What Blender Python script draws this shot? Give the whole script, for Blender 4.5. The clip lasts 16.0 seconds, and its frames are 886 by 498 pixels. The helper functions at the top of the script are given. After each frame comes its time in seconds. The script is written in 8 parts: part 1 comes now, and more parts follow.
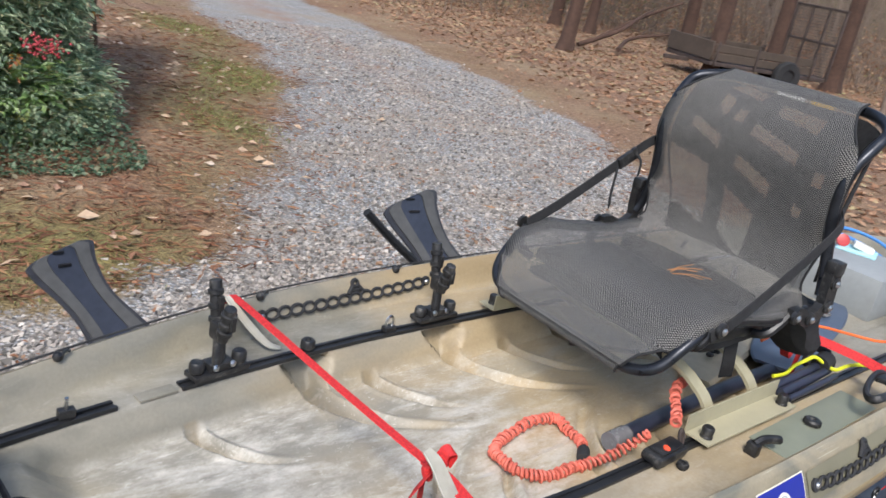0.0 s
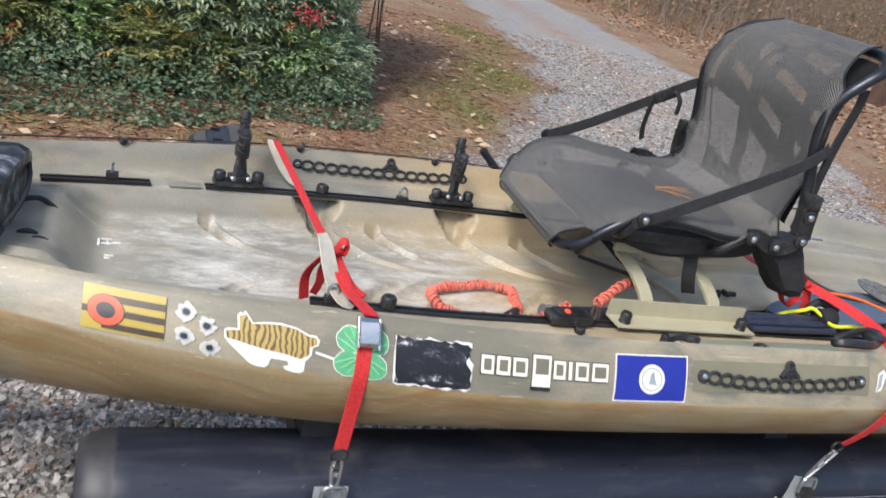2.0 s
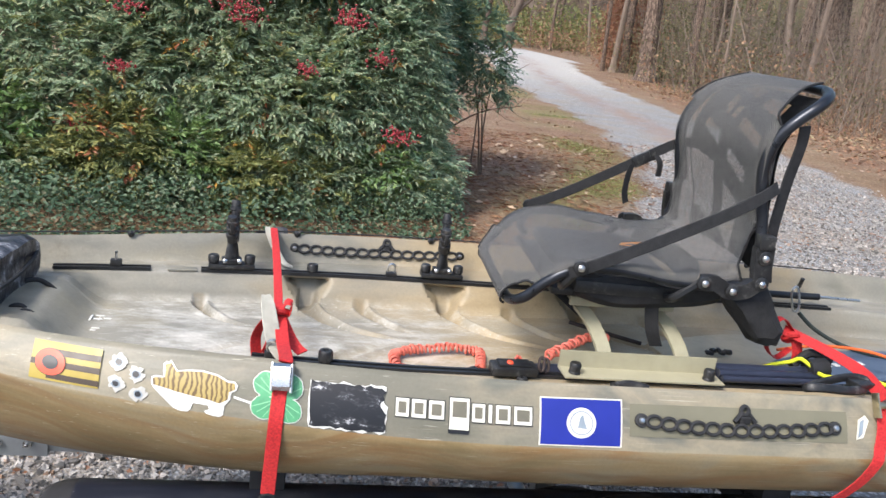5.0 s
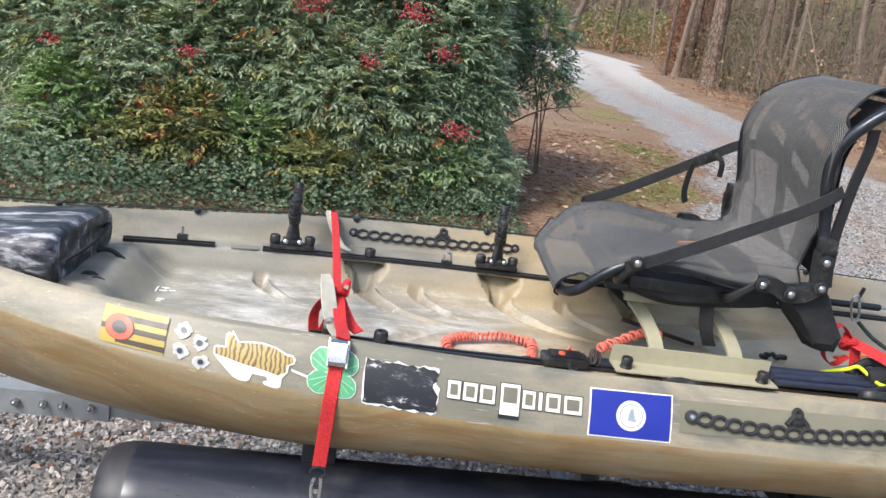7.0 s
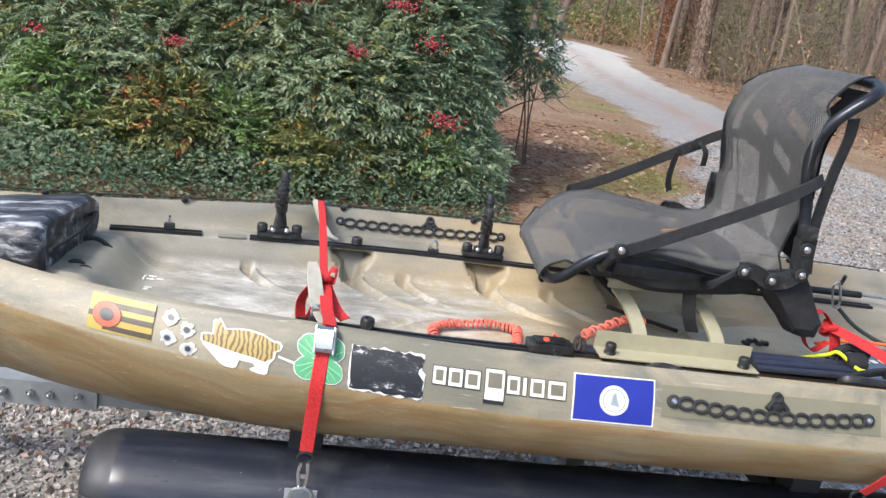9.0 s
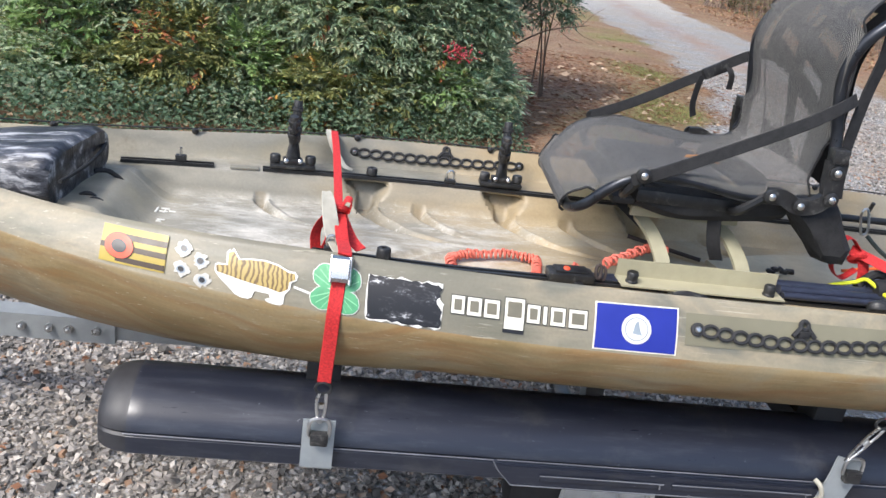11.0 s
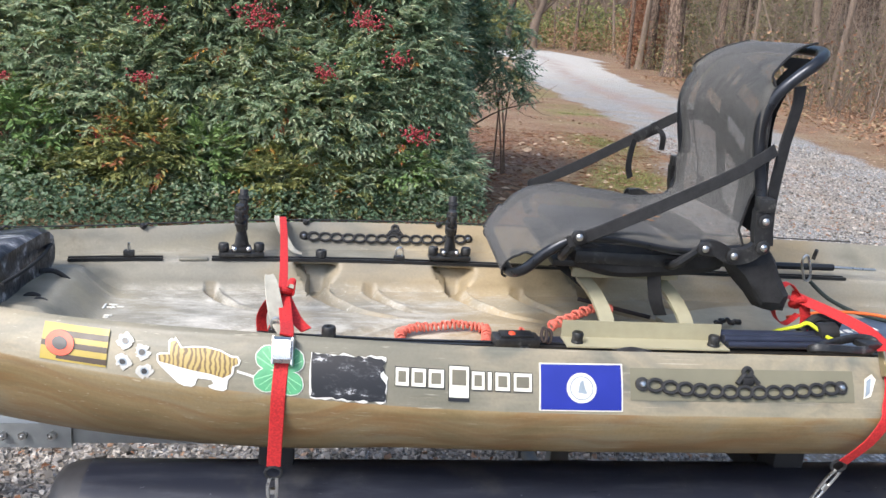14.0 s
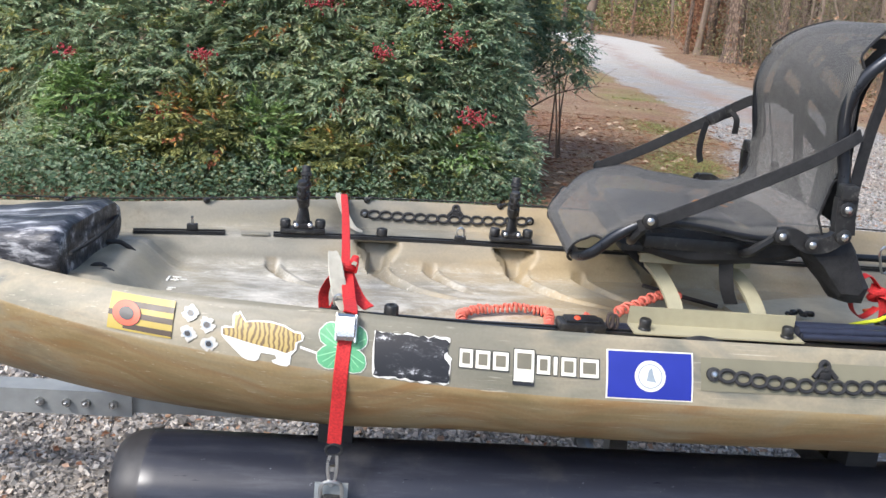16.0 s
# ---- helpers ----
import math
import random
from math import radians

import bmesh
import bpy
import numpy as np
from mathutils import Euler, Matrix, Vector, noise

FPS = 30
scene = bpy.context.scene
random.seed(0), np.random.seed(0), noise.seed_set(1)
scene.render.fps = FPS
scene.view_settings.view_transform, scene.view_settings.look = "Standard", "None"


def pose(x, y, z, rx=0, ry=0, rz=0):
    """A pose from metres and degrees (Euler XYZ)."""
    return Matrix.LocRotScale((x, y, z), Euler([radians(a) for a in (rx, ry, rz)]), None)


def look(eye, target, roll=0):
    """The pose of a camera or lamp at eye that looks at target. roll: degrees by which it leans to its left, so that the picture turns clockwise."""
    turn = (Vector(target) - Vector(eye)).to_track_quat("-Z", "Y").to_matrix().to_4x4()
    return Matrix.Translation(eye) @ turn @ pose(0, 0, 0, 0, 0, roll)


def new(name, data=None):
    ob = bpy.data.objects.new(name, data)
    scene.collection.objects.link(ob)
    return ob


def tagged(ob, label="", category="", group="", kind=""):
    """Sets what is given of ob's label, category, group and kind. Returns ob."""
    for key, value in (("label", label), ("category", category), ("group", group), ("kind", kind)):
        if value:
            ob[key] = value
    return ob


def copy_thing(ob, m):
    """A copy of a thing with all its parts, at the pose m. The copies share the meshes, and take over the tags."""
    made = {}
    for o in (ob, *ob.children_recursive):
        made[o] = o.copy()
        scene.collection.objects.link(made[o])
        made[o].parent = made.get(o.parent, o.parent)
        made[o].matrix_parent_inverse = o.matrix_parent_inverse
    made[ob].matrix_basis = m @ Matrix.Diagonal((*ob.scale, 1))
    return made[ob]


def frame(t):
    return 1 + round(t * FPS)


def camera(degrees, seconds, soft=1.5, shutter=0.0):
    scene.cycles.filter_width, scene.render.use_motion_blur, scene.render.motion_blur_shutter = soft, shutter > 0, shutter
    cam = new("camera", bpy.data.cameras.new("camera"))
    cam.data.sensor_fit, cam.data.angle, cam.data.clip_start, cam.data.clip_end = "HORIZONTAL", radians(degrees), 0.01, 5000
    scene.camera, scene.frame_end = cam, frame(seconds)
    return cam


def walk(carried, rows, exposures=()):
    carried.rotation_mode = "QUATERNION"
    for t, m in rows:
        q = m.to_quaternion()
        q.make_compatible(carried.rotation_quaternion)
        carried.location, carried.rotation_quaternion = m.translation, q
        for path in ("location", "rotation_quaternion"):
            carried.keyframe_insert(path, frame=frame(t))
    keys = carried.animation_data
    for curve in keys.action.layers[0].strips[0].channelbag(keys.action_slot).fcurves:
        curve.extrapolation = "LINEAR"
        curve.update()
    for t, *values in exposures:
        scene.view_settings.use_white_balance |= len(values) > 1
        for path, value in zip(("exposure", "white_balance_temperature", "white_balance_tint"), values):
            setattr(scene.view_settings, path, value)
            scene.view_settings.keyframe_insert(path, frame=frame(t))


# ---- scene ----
cam = camera(55.9, 16.0, shutter=0.35)
PATH = [
    (0, (-0.8901, -0.9357, 1.6607), (0.2348, 0.2236, 1.0690), 11.4),
    (0.5, (-0.8411, -1.0870, 1.6392), (0.1909, 0.1436, 1.0243), 10.0),
    (1, (-0.8385, -1.2891, 1.5962), (0.1634, -0.0361, 0.9770), 11.1),
    (1.5, (-0.6768, -1.4620, 1.5807), (0.0851, -0.0499, 0.9623), 14.4),
    (2, (-0.4799, -1.6151, 1.5643), (0.1462, -0.1479, 0.9211), 14.3),
    (2.5, (-0.4377, -1.7742, 1.5248), (0.0215, -0.2571, 0.8574), 12.5),
    (3, (-0.2898, -1.8120, 1.5188), (-0.0662, -0.2554, 0.8222), 11.1),
    (3.5, (-0.1101, -1.8000, 1.5334), (0.1385, -0.2365, 0.8617), 9.4),
    (4, (-0.0654, -1.8189, 1.5385), (0.2821, -0.2494, 0.9271), 6.9),
    (4.5, (-0.0628, -1.8266, 1.5428), (0.2735, -0.2081, 1.0681), 7.1),
    (5, (-0.0748, -1.8352, 1.5377), (0.2288, -0.2055, 1.0793), 7.2),
    (5.2, (-0.0843, -1.8361, 1.5308), (0.2098, -0.2030, 1.0802), 7.5),
    (7.3, (-0.0912, -1.8653, 1.5170), (0.1066, -0.2288, 1.0277), 9.0),
    (7.5, (-0.0920, -1.8645, 1.5127), (0.1565, -0.2374, 1.0139), 9.6),
    (8, (-0.0834, -1.8696, 1.5145), (0.1608, -0.2399, 1.0243), 9.7),
    (8.5, (-0.0886, -1.8765, 1.5145), (0.1471, -0.2425, 1.0320), 9.6),
    (9, (-0.0843, -1.8808, 1.5196), (0.1410, -0.2477, 1.0294), 9.1),
    (9.5, (-0.0808, -1.8671, 1.5067), (0.1428, -0.2391, 0.9985), 9.2),
    (10, (-0.0834, -1.8602, 1.4973), (0.1402, -0.2477, 0.9400), 9.2),
    (12.3, (-0.0447, -1.8335, 1.4869), (0.1763, -0.2485, 0.8557), 6.3),
    (12.5, (-0.0301, -1.8481, 1.5041), (0.2202, -0.2546, 0.9082), 6.1),
    (13, (-0.0206, -1.8748, 1.5007), (0.2442, -0.2503, 1.0019), 5.4),
    (13.5, (-0.0043, -1.8774, 1.4895), (0.2477, -0.2391, 1.0294), 4.9),
    (14, (-0.0052, -1.8808, 1.4861), (0.2313, -0.2382, 1.0337), 4.5),
    (14.5, (-0.0172, -1.8714, 1.4758), (0.2107, -0.2270, 1.0260), 4.6),
    (15, (-0.0353, -1.8610, 1.4689), (0.1686, -0.2159, 1.0105), 5.2),
    (15.5, (-0.0396, -1.8524, 1.4672), (0.1049, -0.2107, 0.9735), 5.1),
    (16, (-0.0353, -1.8499, 1.4680), (0.1041, -0.2073, 0.9752), 5.1),
]
walk(cam, [(t, look(eye, target, roll)) for t, eye, target, roll in PATH], [(0.0, 0.57), (3.5, 0.60), (5.0, 0.79), (9.0, 0.80), (16.0, 0.81)])

# ---- world and light ----
world = bpy.data.worlds.new("world")
scene.world = world
world.use_nodes = True
_n, _l = world.node_tree.nodes, world.node_tree.links
sky = _n.new("ShaderNodeTexSky")
sky.sky_type = "NISHITA"
sky.sun_disc = False
SUN_DIR = Vector((-0.50, -0.42, 0.76)).normalized()
sky.sun_elevation = math.asin(SUN_DIR.z)
sky.sun_rotation = math.atan2(SUN_DIR.x, SUN_DIR.y)
sky.air_density, sky.dust_density, sky.ozone_density = 1.0, 2.2, 1.2
_l.new(sky.outputs[0], _n["Background"].inputs[0])
_n["Background"].inputs[1].default_value = 0.17
sun = new("sun", bpy.data.lights.new("sun", "SUN"))
sun.data.energy, sun.data.angle, sun.data.color = 2.2, radians(16), (1.0, 0.975, 0.95)
sun.matrix_world = look(SUN_DIR * 30, (0, 0, 0))
scene.view_settings.exposure = 0.55


# ---- materials ----
def rgb(h):
    return tuple(((int(h[i:i + 2], 16) / 255) / 12.92 if int(h[i:i + 2], 16) < 11 else ((int(h[i:i + 2], 16) / 255 + 0.055) / 1.055) ** 2.4) for i in (0, 2, 4)) + (1.0,)


class Mat:
    """A small builder of node materials."""

    def __init__(self, name, rough=0.6, metal=0.0):
        self.m = bpy.data.materials.new(name)
        self.m.use_nodes = True
        self.t = self.m.node_tree
        self.b = self.t.nodes["Principled BSDF"]
        self.b.inputs["Roughness"].default_value = rough
        self.b.inputs["Metallic"].default_value = metal
        self.co = self.t.nodes.new("ShaderNodeTexCoord").outputs["Object"]

    def node(self, kind, **kw):
        n = self.t.nodes.new(kind)
        for k, v in kw.items():
            n.inputs[k].default_value = v
        return n

    def link(self, a, b):
        self.t.links.new(a, b)

    def coords(self, scale=(1, 1, 1), src=None):
        mp = self.node("ShaderNodeMapping")
        mp.inputs["Scale"].default_value = scale
        self.link(src or self.co, mp.inputs["Vector"])
        return mp.outputs[0]

    def noise(self, scale, detail=4.0, rough=0.55, stretch=(1, 1, 1), src=None):
        n = self.node("ShaderNodeTexNoise", Scale=scale, Detail=detail, Roughness=rough)
        self.link(self.coords(stretch, src), n.inputs["Vector"])
        return n.outputs["Fac"]

    def ramp(self, fac, stops):
        r = self.t.nodes.new("ShaderNodeValToRGB")
        els = r.color_ramp.elements
        while len(els) < len(stops):
            els.new(0.5)
        for e, (p, c) in zip(els, stops):
            e.position, e.color = p, c
        self.link(fac, r.inputs[0])
        return r.outputs[0]

    def mix(self, fac, a, b, mode="MIX"):
        n = self.t.nodes.new("ShaderNodeMix")
        n.data_type, n.blend_type = "RGBA", mode
        if isinstance(fac, float):
            n.inputs[0].default_value = fac
        else:
            self.link(fac, n.inputs[0])
        for v, i in ((a, 6), (b, 7)):
            if isinstance(v, tuple):
                n.inputs[i].default_value = v
            else:
                self.link(v, n.inputs[i])
        return n.outputs[2]

    def math(self, op, a, b=0.0):
        n = self.t.nodes.new("ShaderNodeMath")
        n.operation = op
        for v, i in ((a, 0), (b, 1)):
            if isinstance(v, (int, float)):
                n.inputs[i].default_value = v
            else:
                self.link(v, n.inputs[i])
        return n.outputs[0]

    def color(self, c):
        if isinstance(c, tuple):
            self.b.inputs["Base Color"].default_value = c
        else:
            self.link(c, self.b.inputs["Base Color"])
        return self

    def bump(self, h, strength=0.3, dist=0.01):
        n = self.node("ShaderNodeBump", Strength=strength, Distance=dist)
        self.link(h, n.inputs["Height"])
        self.link(n.outputs[0], self.b.inputs["Normal"])
        return self

    def rough(self, fac, lo, hi):
        n = self.node("ShaderNodeMapRange")
        n.inputs[3].default_value, n.inputs[4].default_value = lo, hi
        self.link(fac, n.inputs[0])
        self.link(n.outputs[0], self.b.inputs["Roughness"])
        return self


def plain(name, c, rough=0.5, metal=0.0, vary=0.25, scale=40, bump=0.15, dist=0.002):
    """One colour with wear at two scales."""
    m = Mat(name, rough, metal)
    a = m.noise(scale, 5)
    b = m.noise(scale * 0.15, 3)
    dark = tuple(v * (1 - vary) for v in c[:3]) + (1,)
    lite = tuple(min(1, v * (1 + vary) + 0.01 * vary) for v in c[:3]) + (1,)
    m.color(m.ramp(m.math("ADD", m.math("MULTIPLY", a, 0.5), m.math("MULTIPLY", b, 0.5)), [(0.3, dark), (0.7, lite)]))
    m.rough(a, max(0.02, rough - 0.1), min(1, rough + 0.12))
    if bump:
        m.bump(a, bump, dist)
    return m.m


def hull_material(name, tones, grey=None, rust=None):
    """Swirled two-tone moulded plastic with fine scratches along the hull."""
    m = Mat(name, 0.5)
    warp = m.node("ShaderNodeTexNoise", Scale=1.6, Detail=2.0)
    m.link(m.co, warp.inputs["Vector"])
    wv = m.node("ShaderNodeVectorMath")
    wv.operation = "MULTIPLY_ADD"
    m.link(warp.outputs["Color"], wv.inputs[0])
    wv.inputs[1].default_value = (0.9, 0.5, 0.35)
    m.link(m.co, wv.inputs[2])
    big = m.noise(1.0, 4, 0.6, (2.2, 4, 9), wv.outputs[0])
    streak = m.noise(1.0, 5, 0.6, (3, 30, 70))
    fine = m.noise(160, 4)
    c = m.ramp(big, [(0.36, tones[0]), (0.45, tones[1]), (0.53, tones[2]), (0.62, tones[3])])
    c = m.mix(m.ramp(streak, [(0.45, (0, 0, 0, 1)), (0.75, (0.55, 0.55, 0.55, 1))]), c, tones[4])
    if grey:
        xyz = m.t.nodes.new("ShaderNodeSeparateXYZ")
        m.link(m.co, xyz.inputs[0])
        mid = m.math("ADD", m.math("ABSOLUTE", m.math("SUBTRACT", xyz.outputs[0], 0.06)), m.math("MULTIPLY", m.math("SUBTRACT", m.noise(1.0, 4, 0.6, (3, 5, 14)), 0.5), 1.1))
        c = m.mix(m.ramp(mid, [(0.12, (0.75, 0.75, 0.75, 1)), (0.42, (0, 0, 0, 1))]), c, grey)
    if rust:
        wash = m.noise(1.0, 5, 0.62, (1.3, 9, 26), wv.outputs[0])
        c = m.mix(m.ramp(wash, [(0.46, (0, 0, 0, 1)), (0.64, (0.75, 0.75, 0.75, 1))]), c, rust)
    scr = m.noise(1.0, 2, 0.6, (5, 160, 260))
    c = m.mix(m.ramp(scr, [(0.66, (0, 0, 0, 1)), (0.74, (0.38, 0.38, 0.38, 1))]), c, rgb("d6d0bc"))
    grime = m.noise(1.0, 5, 0.65, (5, 18, 30))
    c = m.mix(m.ramp(grime, [(0.56, (0, 0, 0, 1)), (0.76, (0.4, 0.4, 0.4, 1))]), c, rgb("5c5240"))
    c = m.mix(m.ramp(fine, [(0.35, (0.12, 0.12, 0.12, 1)), (0.65, (0, 0, 0, 1))]), c, rgb("4a4636"))
    m.color(c)
    m.rough(streak, 0.34, 0.62)
    m.bump(m.math("ADD", fine, m.noise(18, 3)), 0.18, 0.0015)
    return m.m


def cockpit_material():
    """The inside: olive-grey towards the bow, golden tan amidships, scratched pale where feet rub, dirt in the grooves."""
    m = Mat("hull_in", 0.52)
    xyz = m.t.nodes.new("ShaderNodeSeparateXYZ")
    m.link(m.co, xyz.inputs[0])
    big = m.noise(1.0, 3, 0.55, (2.4, 4.5, 7))
    c = m.ramp(big, [(0.34, rgb("6f6c5f")), (0.46, rgb("7e7b70")), (0.56, rgb("8a8577")), (0.66, rgb("737064"))])
    zone = m.math("ADD", xyz.outputs[0], m.math("MULTIPLY", m.math("SUBTRACT", big, 0.5), 1.6))
    tan = m.ramp(m.noise(1.0, 4, 0.6, (3, 9, 9)), [(0.35, rgb("a38d68")), (0.55, rgb("b29d78")), (0.7, rgb("a89c84"))])
    warm = m.node("ShaderNodeMapRange")
    warm.inputs[1].default_value, warm.inputs[2].default_value = -0.10, 0.42
    m.link(zone, warm.inputs[0])
    aft = m.node("ShaderNodeMapRange")
    aft.inputs[1].default_value, aft.inputs[2].default_value = 1.10, 1.65
    aft.inputs[3].default_value, aft.inputs[4].default_value = 0.8, 0.0
    m.link(zone, aft.inputs[0])
    c = m.mix(m.math("MULTIPLY", warm.outputs[0], aft.outputs[0]), c, tan)
    fore = m.node("ShaderNodeMapRange")
    fore.inputs[1].default_value, fore.inputs[2].default_value = -0.40, -0.90
    m.link(zone, fore.inputs[0])
    c = m.mix(fore.outputs[0], c, rgb("aa9f86"))
    rub = m.node("ShaderNodeAttribute")
    rub.attribute_name = "rubbed"
    sc = m.math("ADD", m.noise(1.0, 7, 0.72, (10, 26, 16)), m.math("MULTIPLY", m.math("SUBTRACT", m.noise(2.6, 3), 0.5), 0.7))
    c = m.mix(m.math("MULTIPLY", m.ramp(sc, [(0.44, (0.10, 0.10, 0.10, 1)), (0.72, (0.95, 0.95, 0.95, 1))]), rub.outputs["Fac"]), c, rgb("cfcabf"))
    wn = m.node("ShaderNodeTexNoise", Scale=3.0, Detail=2.0)
    m.link(m.co, wn.inputs["Vector"])
    wv = m.node("ShaderNodeVectorMath")
    wv.operation = "MULTIPLY_ADD"
    m.link(wn.outputs["Color"], wv.inputs[0])
    wv.inputs[1].default_value = (0.25, 0.25, 0.1)
    m.link(m.co, wv.inputs[2])
    for st, lo in (((14, 110, 110), 0.60), ((60, 70, 60), 0.62)):
        scr = m.noise(1.0, 4, 0.75, st, wv.outputs[0])
        c = m.mix(m.math("MULTIPLY", m.ramp(scr, [(lo, (0, 0, 0, 1)), (lo + 0.12, (0.6, 0.6, 0.6, 1))]), m.math("ADD", rub.outputs["Fac"], 0.12)), c, rgb("dfdbd1"))
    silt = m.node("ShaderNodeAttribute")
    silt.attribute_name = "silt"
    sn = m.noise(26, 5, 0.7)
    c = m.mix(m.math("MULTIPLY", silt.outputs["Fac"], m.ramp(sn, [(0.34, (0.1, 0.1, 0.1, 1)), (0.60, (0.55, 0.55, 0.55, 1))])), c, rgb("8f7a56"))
    dirt = m.noise(11, 6, 0.75)
    c = m.mix(m.ramp(dirt, [(0.60, (0, 0, 0, 1)), (0.76, (0.45, 0.45, 0.45, 1))]), c, rgb("5f5038"))
    fine = m.noise(150, 4)
    c = m.mix(m.ramp(fine, [(0.35, (0.12, 0.12, 0.12, 1)), (0.65, (0, 0, 0, 1))]), c, rgb("4a4636"))
    m.color(c)
    m.rough(sc, 0.40, 0.66)
    m.bump(m.math("ADD", fine, m.noise(18, 3)), 0.2, 0.0015)
    return m.m


HULL_SIDE = hull_material("hull_side", [rgb("706e5f"), rgb("888271"), rgb("9b9079"), rgb("6f6e63"), rgb("979079")], rgb("6f6c5e"))
HULL_LOW = hull_material("hull_low", [rgb("806e4a"), rgb("947f5a"), rgb("8f8266"), rgb("7b6c50"), rgb("a1906e")], rust=rgb("876239"))
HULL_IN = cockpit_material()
BLACK_PLASTIC = Mat("black_plastic", 0.42)
_bp = BLACK_PLASTIC.noise(45, 6, 0.7)
BLACK_PLASTIC.color(BLACK_PLASTIC.ramp(_bp, [(0.40, (0.010, 0.010, 0.011, 1)), (0.56, (0.022, 0.022, 0.022, 1)), (0.72, (0.11, 0.105, 0.095, 1))]))
BLACK_PLASTIC.rough(_bp, 0.30, 0.62).bump(_bp, 0.2, 0.002)
BLACK_PLASTIC = BLACK_PLASTIC.m
BLACK_RUBBER = plain("black_rubber", (0.018, 0.018, 0.019, 1), 0.7, vary=0.5)
BLACK_RAIL = plain("black_rail", (0.02, 0.021, 0.023, 1), 0.38, 0.3, vary=0.5)
TUBE = plain("tube", (0.03, 0.033, 0.04, 1), 0.3, 0.6, vary=0.4)
STEEL = plain("steel", (0.55, 0.55, 0.54, 1), 0.28, 1.0, vary=0.15)
GALV = plain("galvanised", (0.30, 0.315, 0.315, 1), 0.5, 0.25, vary=0.2, scale=25)
PLATE_GREY = plain("plate_grey", (0.34, 0.37, 0.38, 1), 0.5, 0.3, vary=0.15)
TAN_METAL = plain("tan_metal", rgb("a39d83"), 0.5, vary=0.12)
RIM = plain("rim_silver", (0.52, 0.52, 0.50, 1), 0.45, 0.2, vary=0.2)
BROWN_METAL = plain("rusty_dark", (0.05, 0.035, 0.03, 1), 0.8, vary=0.5)
RED_WEB = Mat("red_webbing", 0.75)
_w = RED_WEB.noise(260, 2)
RED_WEB.color(RED_WEB.ramp(_w, [(0.3, (0.36, 0.012, 0.014, 1)), (0.7, (0.66, 0.03, 0.03, 1))])).bump(_w, 0.4, 0.001)
RED_WEB = RED_WEB.m
BLACK_WEB = plain("black_webbing", (0.016, 0.016, 0.017, 1), 0.85, vary=0.6, scale=300, bump=0.5, dist=0.001)
WHITE_PLASTIC = plain("white_plastic", rgb("a9a597"), 0.5, vary=0.25)
FENDER = Mat("fender_plastic", 0.3)
_f, _g = FENDER.noise(60, 5), FENDER.noise(1.0, 6, 0.7, (6, 40, 40))
# bluish grey in the colour stands for the sky's sheen on black plastic
_fc = FENDER.mix(FENDER.ramp(_g, [(0.50, (0, 0, 0, 1)), (0.8, (0.5, 0.5, 0.5, 1))]), (0.016, 0.019, 0.030, 1), (0.07, 0.075, 0.09, 1))
_fc = FENDER.mix(FENDER.ramp(FENDER.noise(1.0, 3, 0.8, (45, 90, 90)), [(0.70, (0, 0, 0, 1)), (0.76, (0.7, 0.7, 0.7, 1))]), _fc, (0.30, 0.31, 0.33, 1))
_fc = FENDER.mix(FENDER.ramp(FENDER.noise(7, 5, 0.7), [(0.55, (0, 0, 0, 1)), (0.75, (0.35, 0.35, 0.35, 1))]), _fc, (0.10, 0.095, 0.085, 1))
FENDER.color(_fc)
FENDER.rough(_g, 0.20, 0.42).bump(_f, 0.05, 0.001)
FENDER = FENDER.m
FENDER_END = plain("fender_cap", (0.032, 0.032, 0.036, 1), 0.5, vary=0.5, scale=30)


# ---- mesh helpers ----
def smooth_mesh(me, angle=40):
    me.polygons.foreach_set("use_smooth", [True] * len(me.polygons))
    me.set_sharp_from_angle(angle=radians(angle))


def part(name, bm, mat, parent=None, label="", angle=40):
    """Links a bmesh as one mesh object, under a thing or part where given."""
    me = bpy.data.meshes.new(name)
    bmesh.ops.recalc_face_normals(bm, faces=bm.faces)
    bm.to_mesh(me)
    bm.free()
    for m in (mat if isinstance(mat, (list, tuple)) else [mat]):
        me.materials.append(m)
    smooth_mesh(me, angle)
    ob = new(name, me)
    if parent:
        ob.parent = parent
        ob.matrix_parent_inverse = parent.matrix_basis.inverted() if not parent.parent else (parent.parent.matrix_basis @ parent.matrix_parent_inverse @ parent.matrix_basis).inverted()
    if label:
        ob["label"] = label
    return ob


def thing(name, at, label, category, group="", kind=""):
    """An Empty at a thing's base, which parents its parts."""
    ob = new(name)
    ob.matrix_basis = pose(*at)
    ob.empty_display_size = 0.05
    return tagged(ob, label, category, group, kind)


def mesh_object(name, verts, faces, mat, label="", category="", kind="", smooth=False, attr=None):
    me = bpy.data.meshes.new(name)
    me.from_pydata(verts.tolist() if hasattr(verts, "tolist") else verts, [], faces.tolist() if hasattr(faces, "tolist") else faces)
    for m in (mat if isinstance(mat, (list, tuple)) else [mat]):
        me.materials.append(m)
    if smooth:
        me.polygons.foreach_set("use_smooth", [True] * len(me.polygons))
    me.update()
    return tagged(new(name, me), label, category, "", kind)


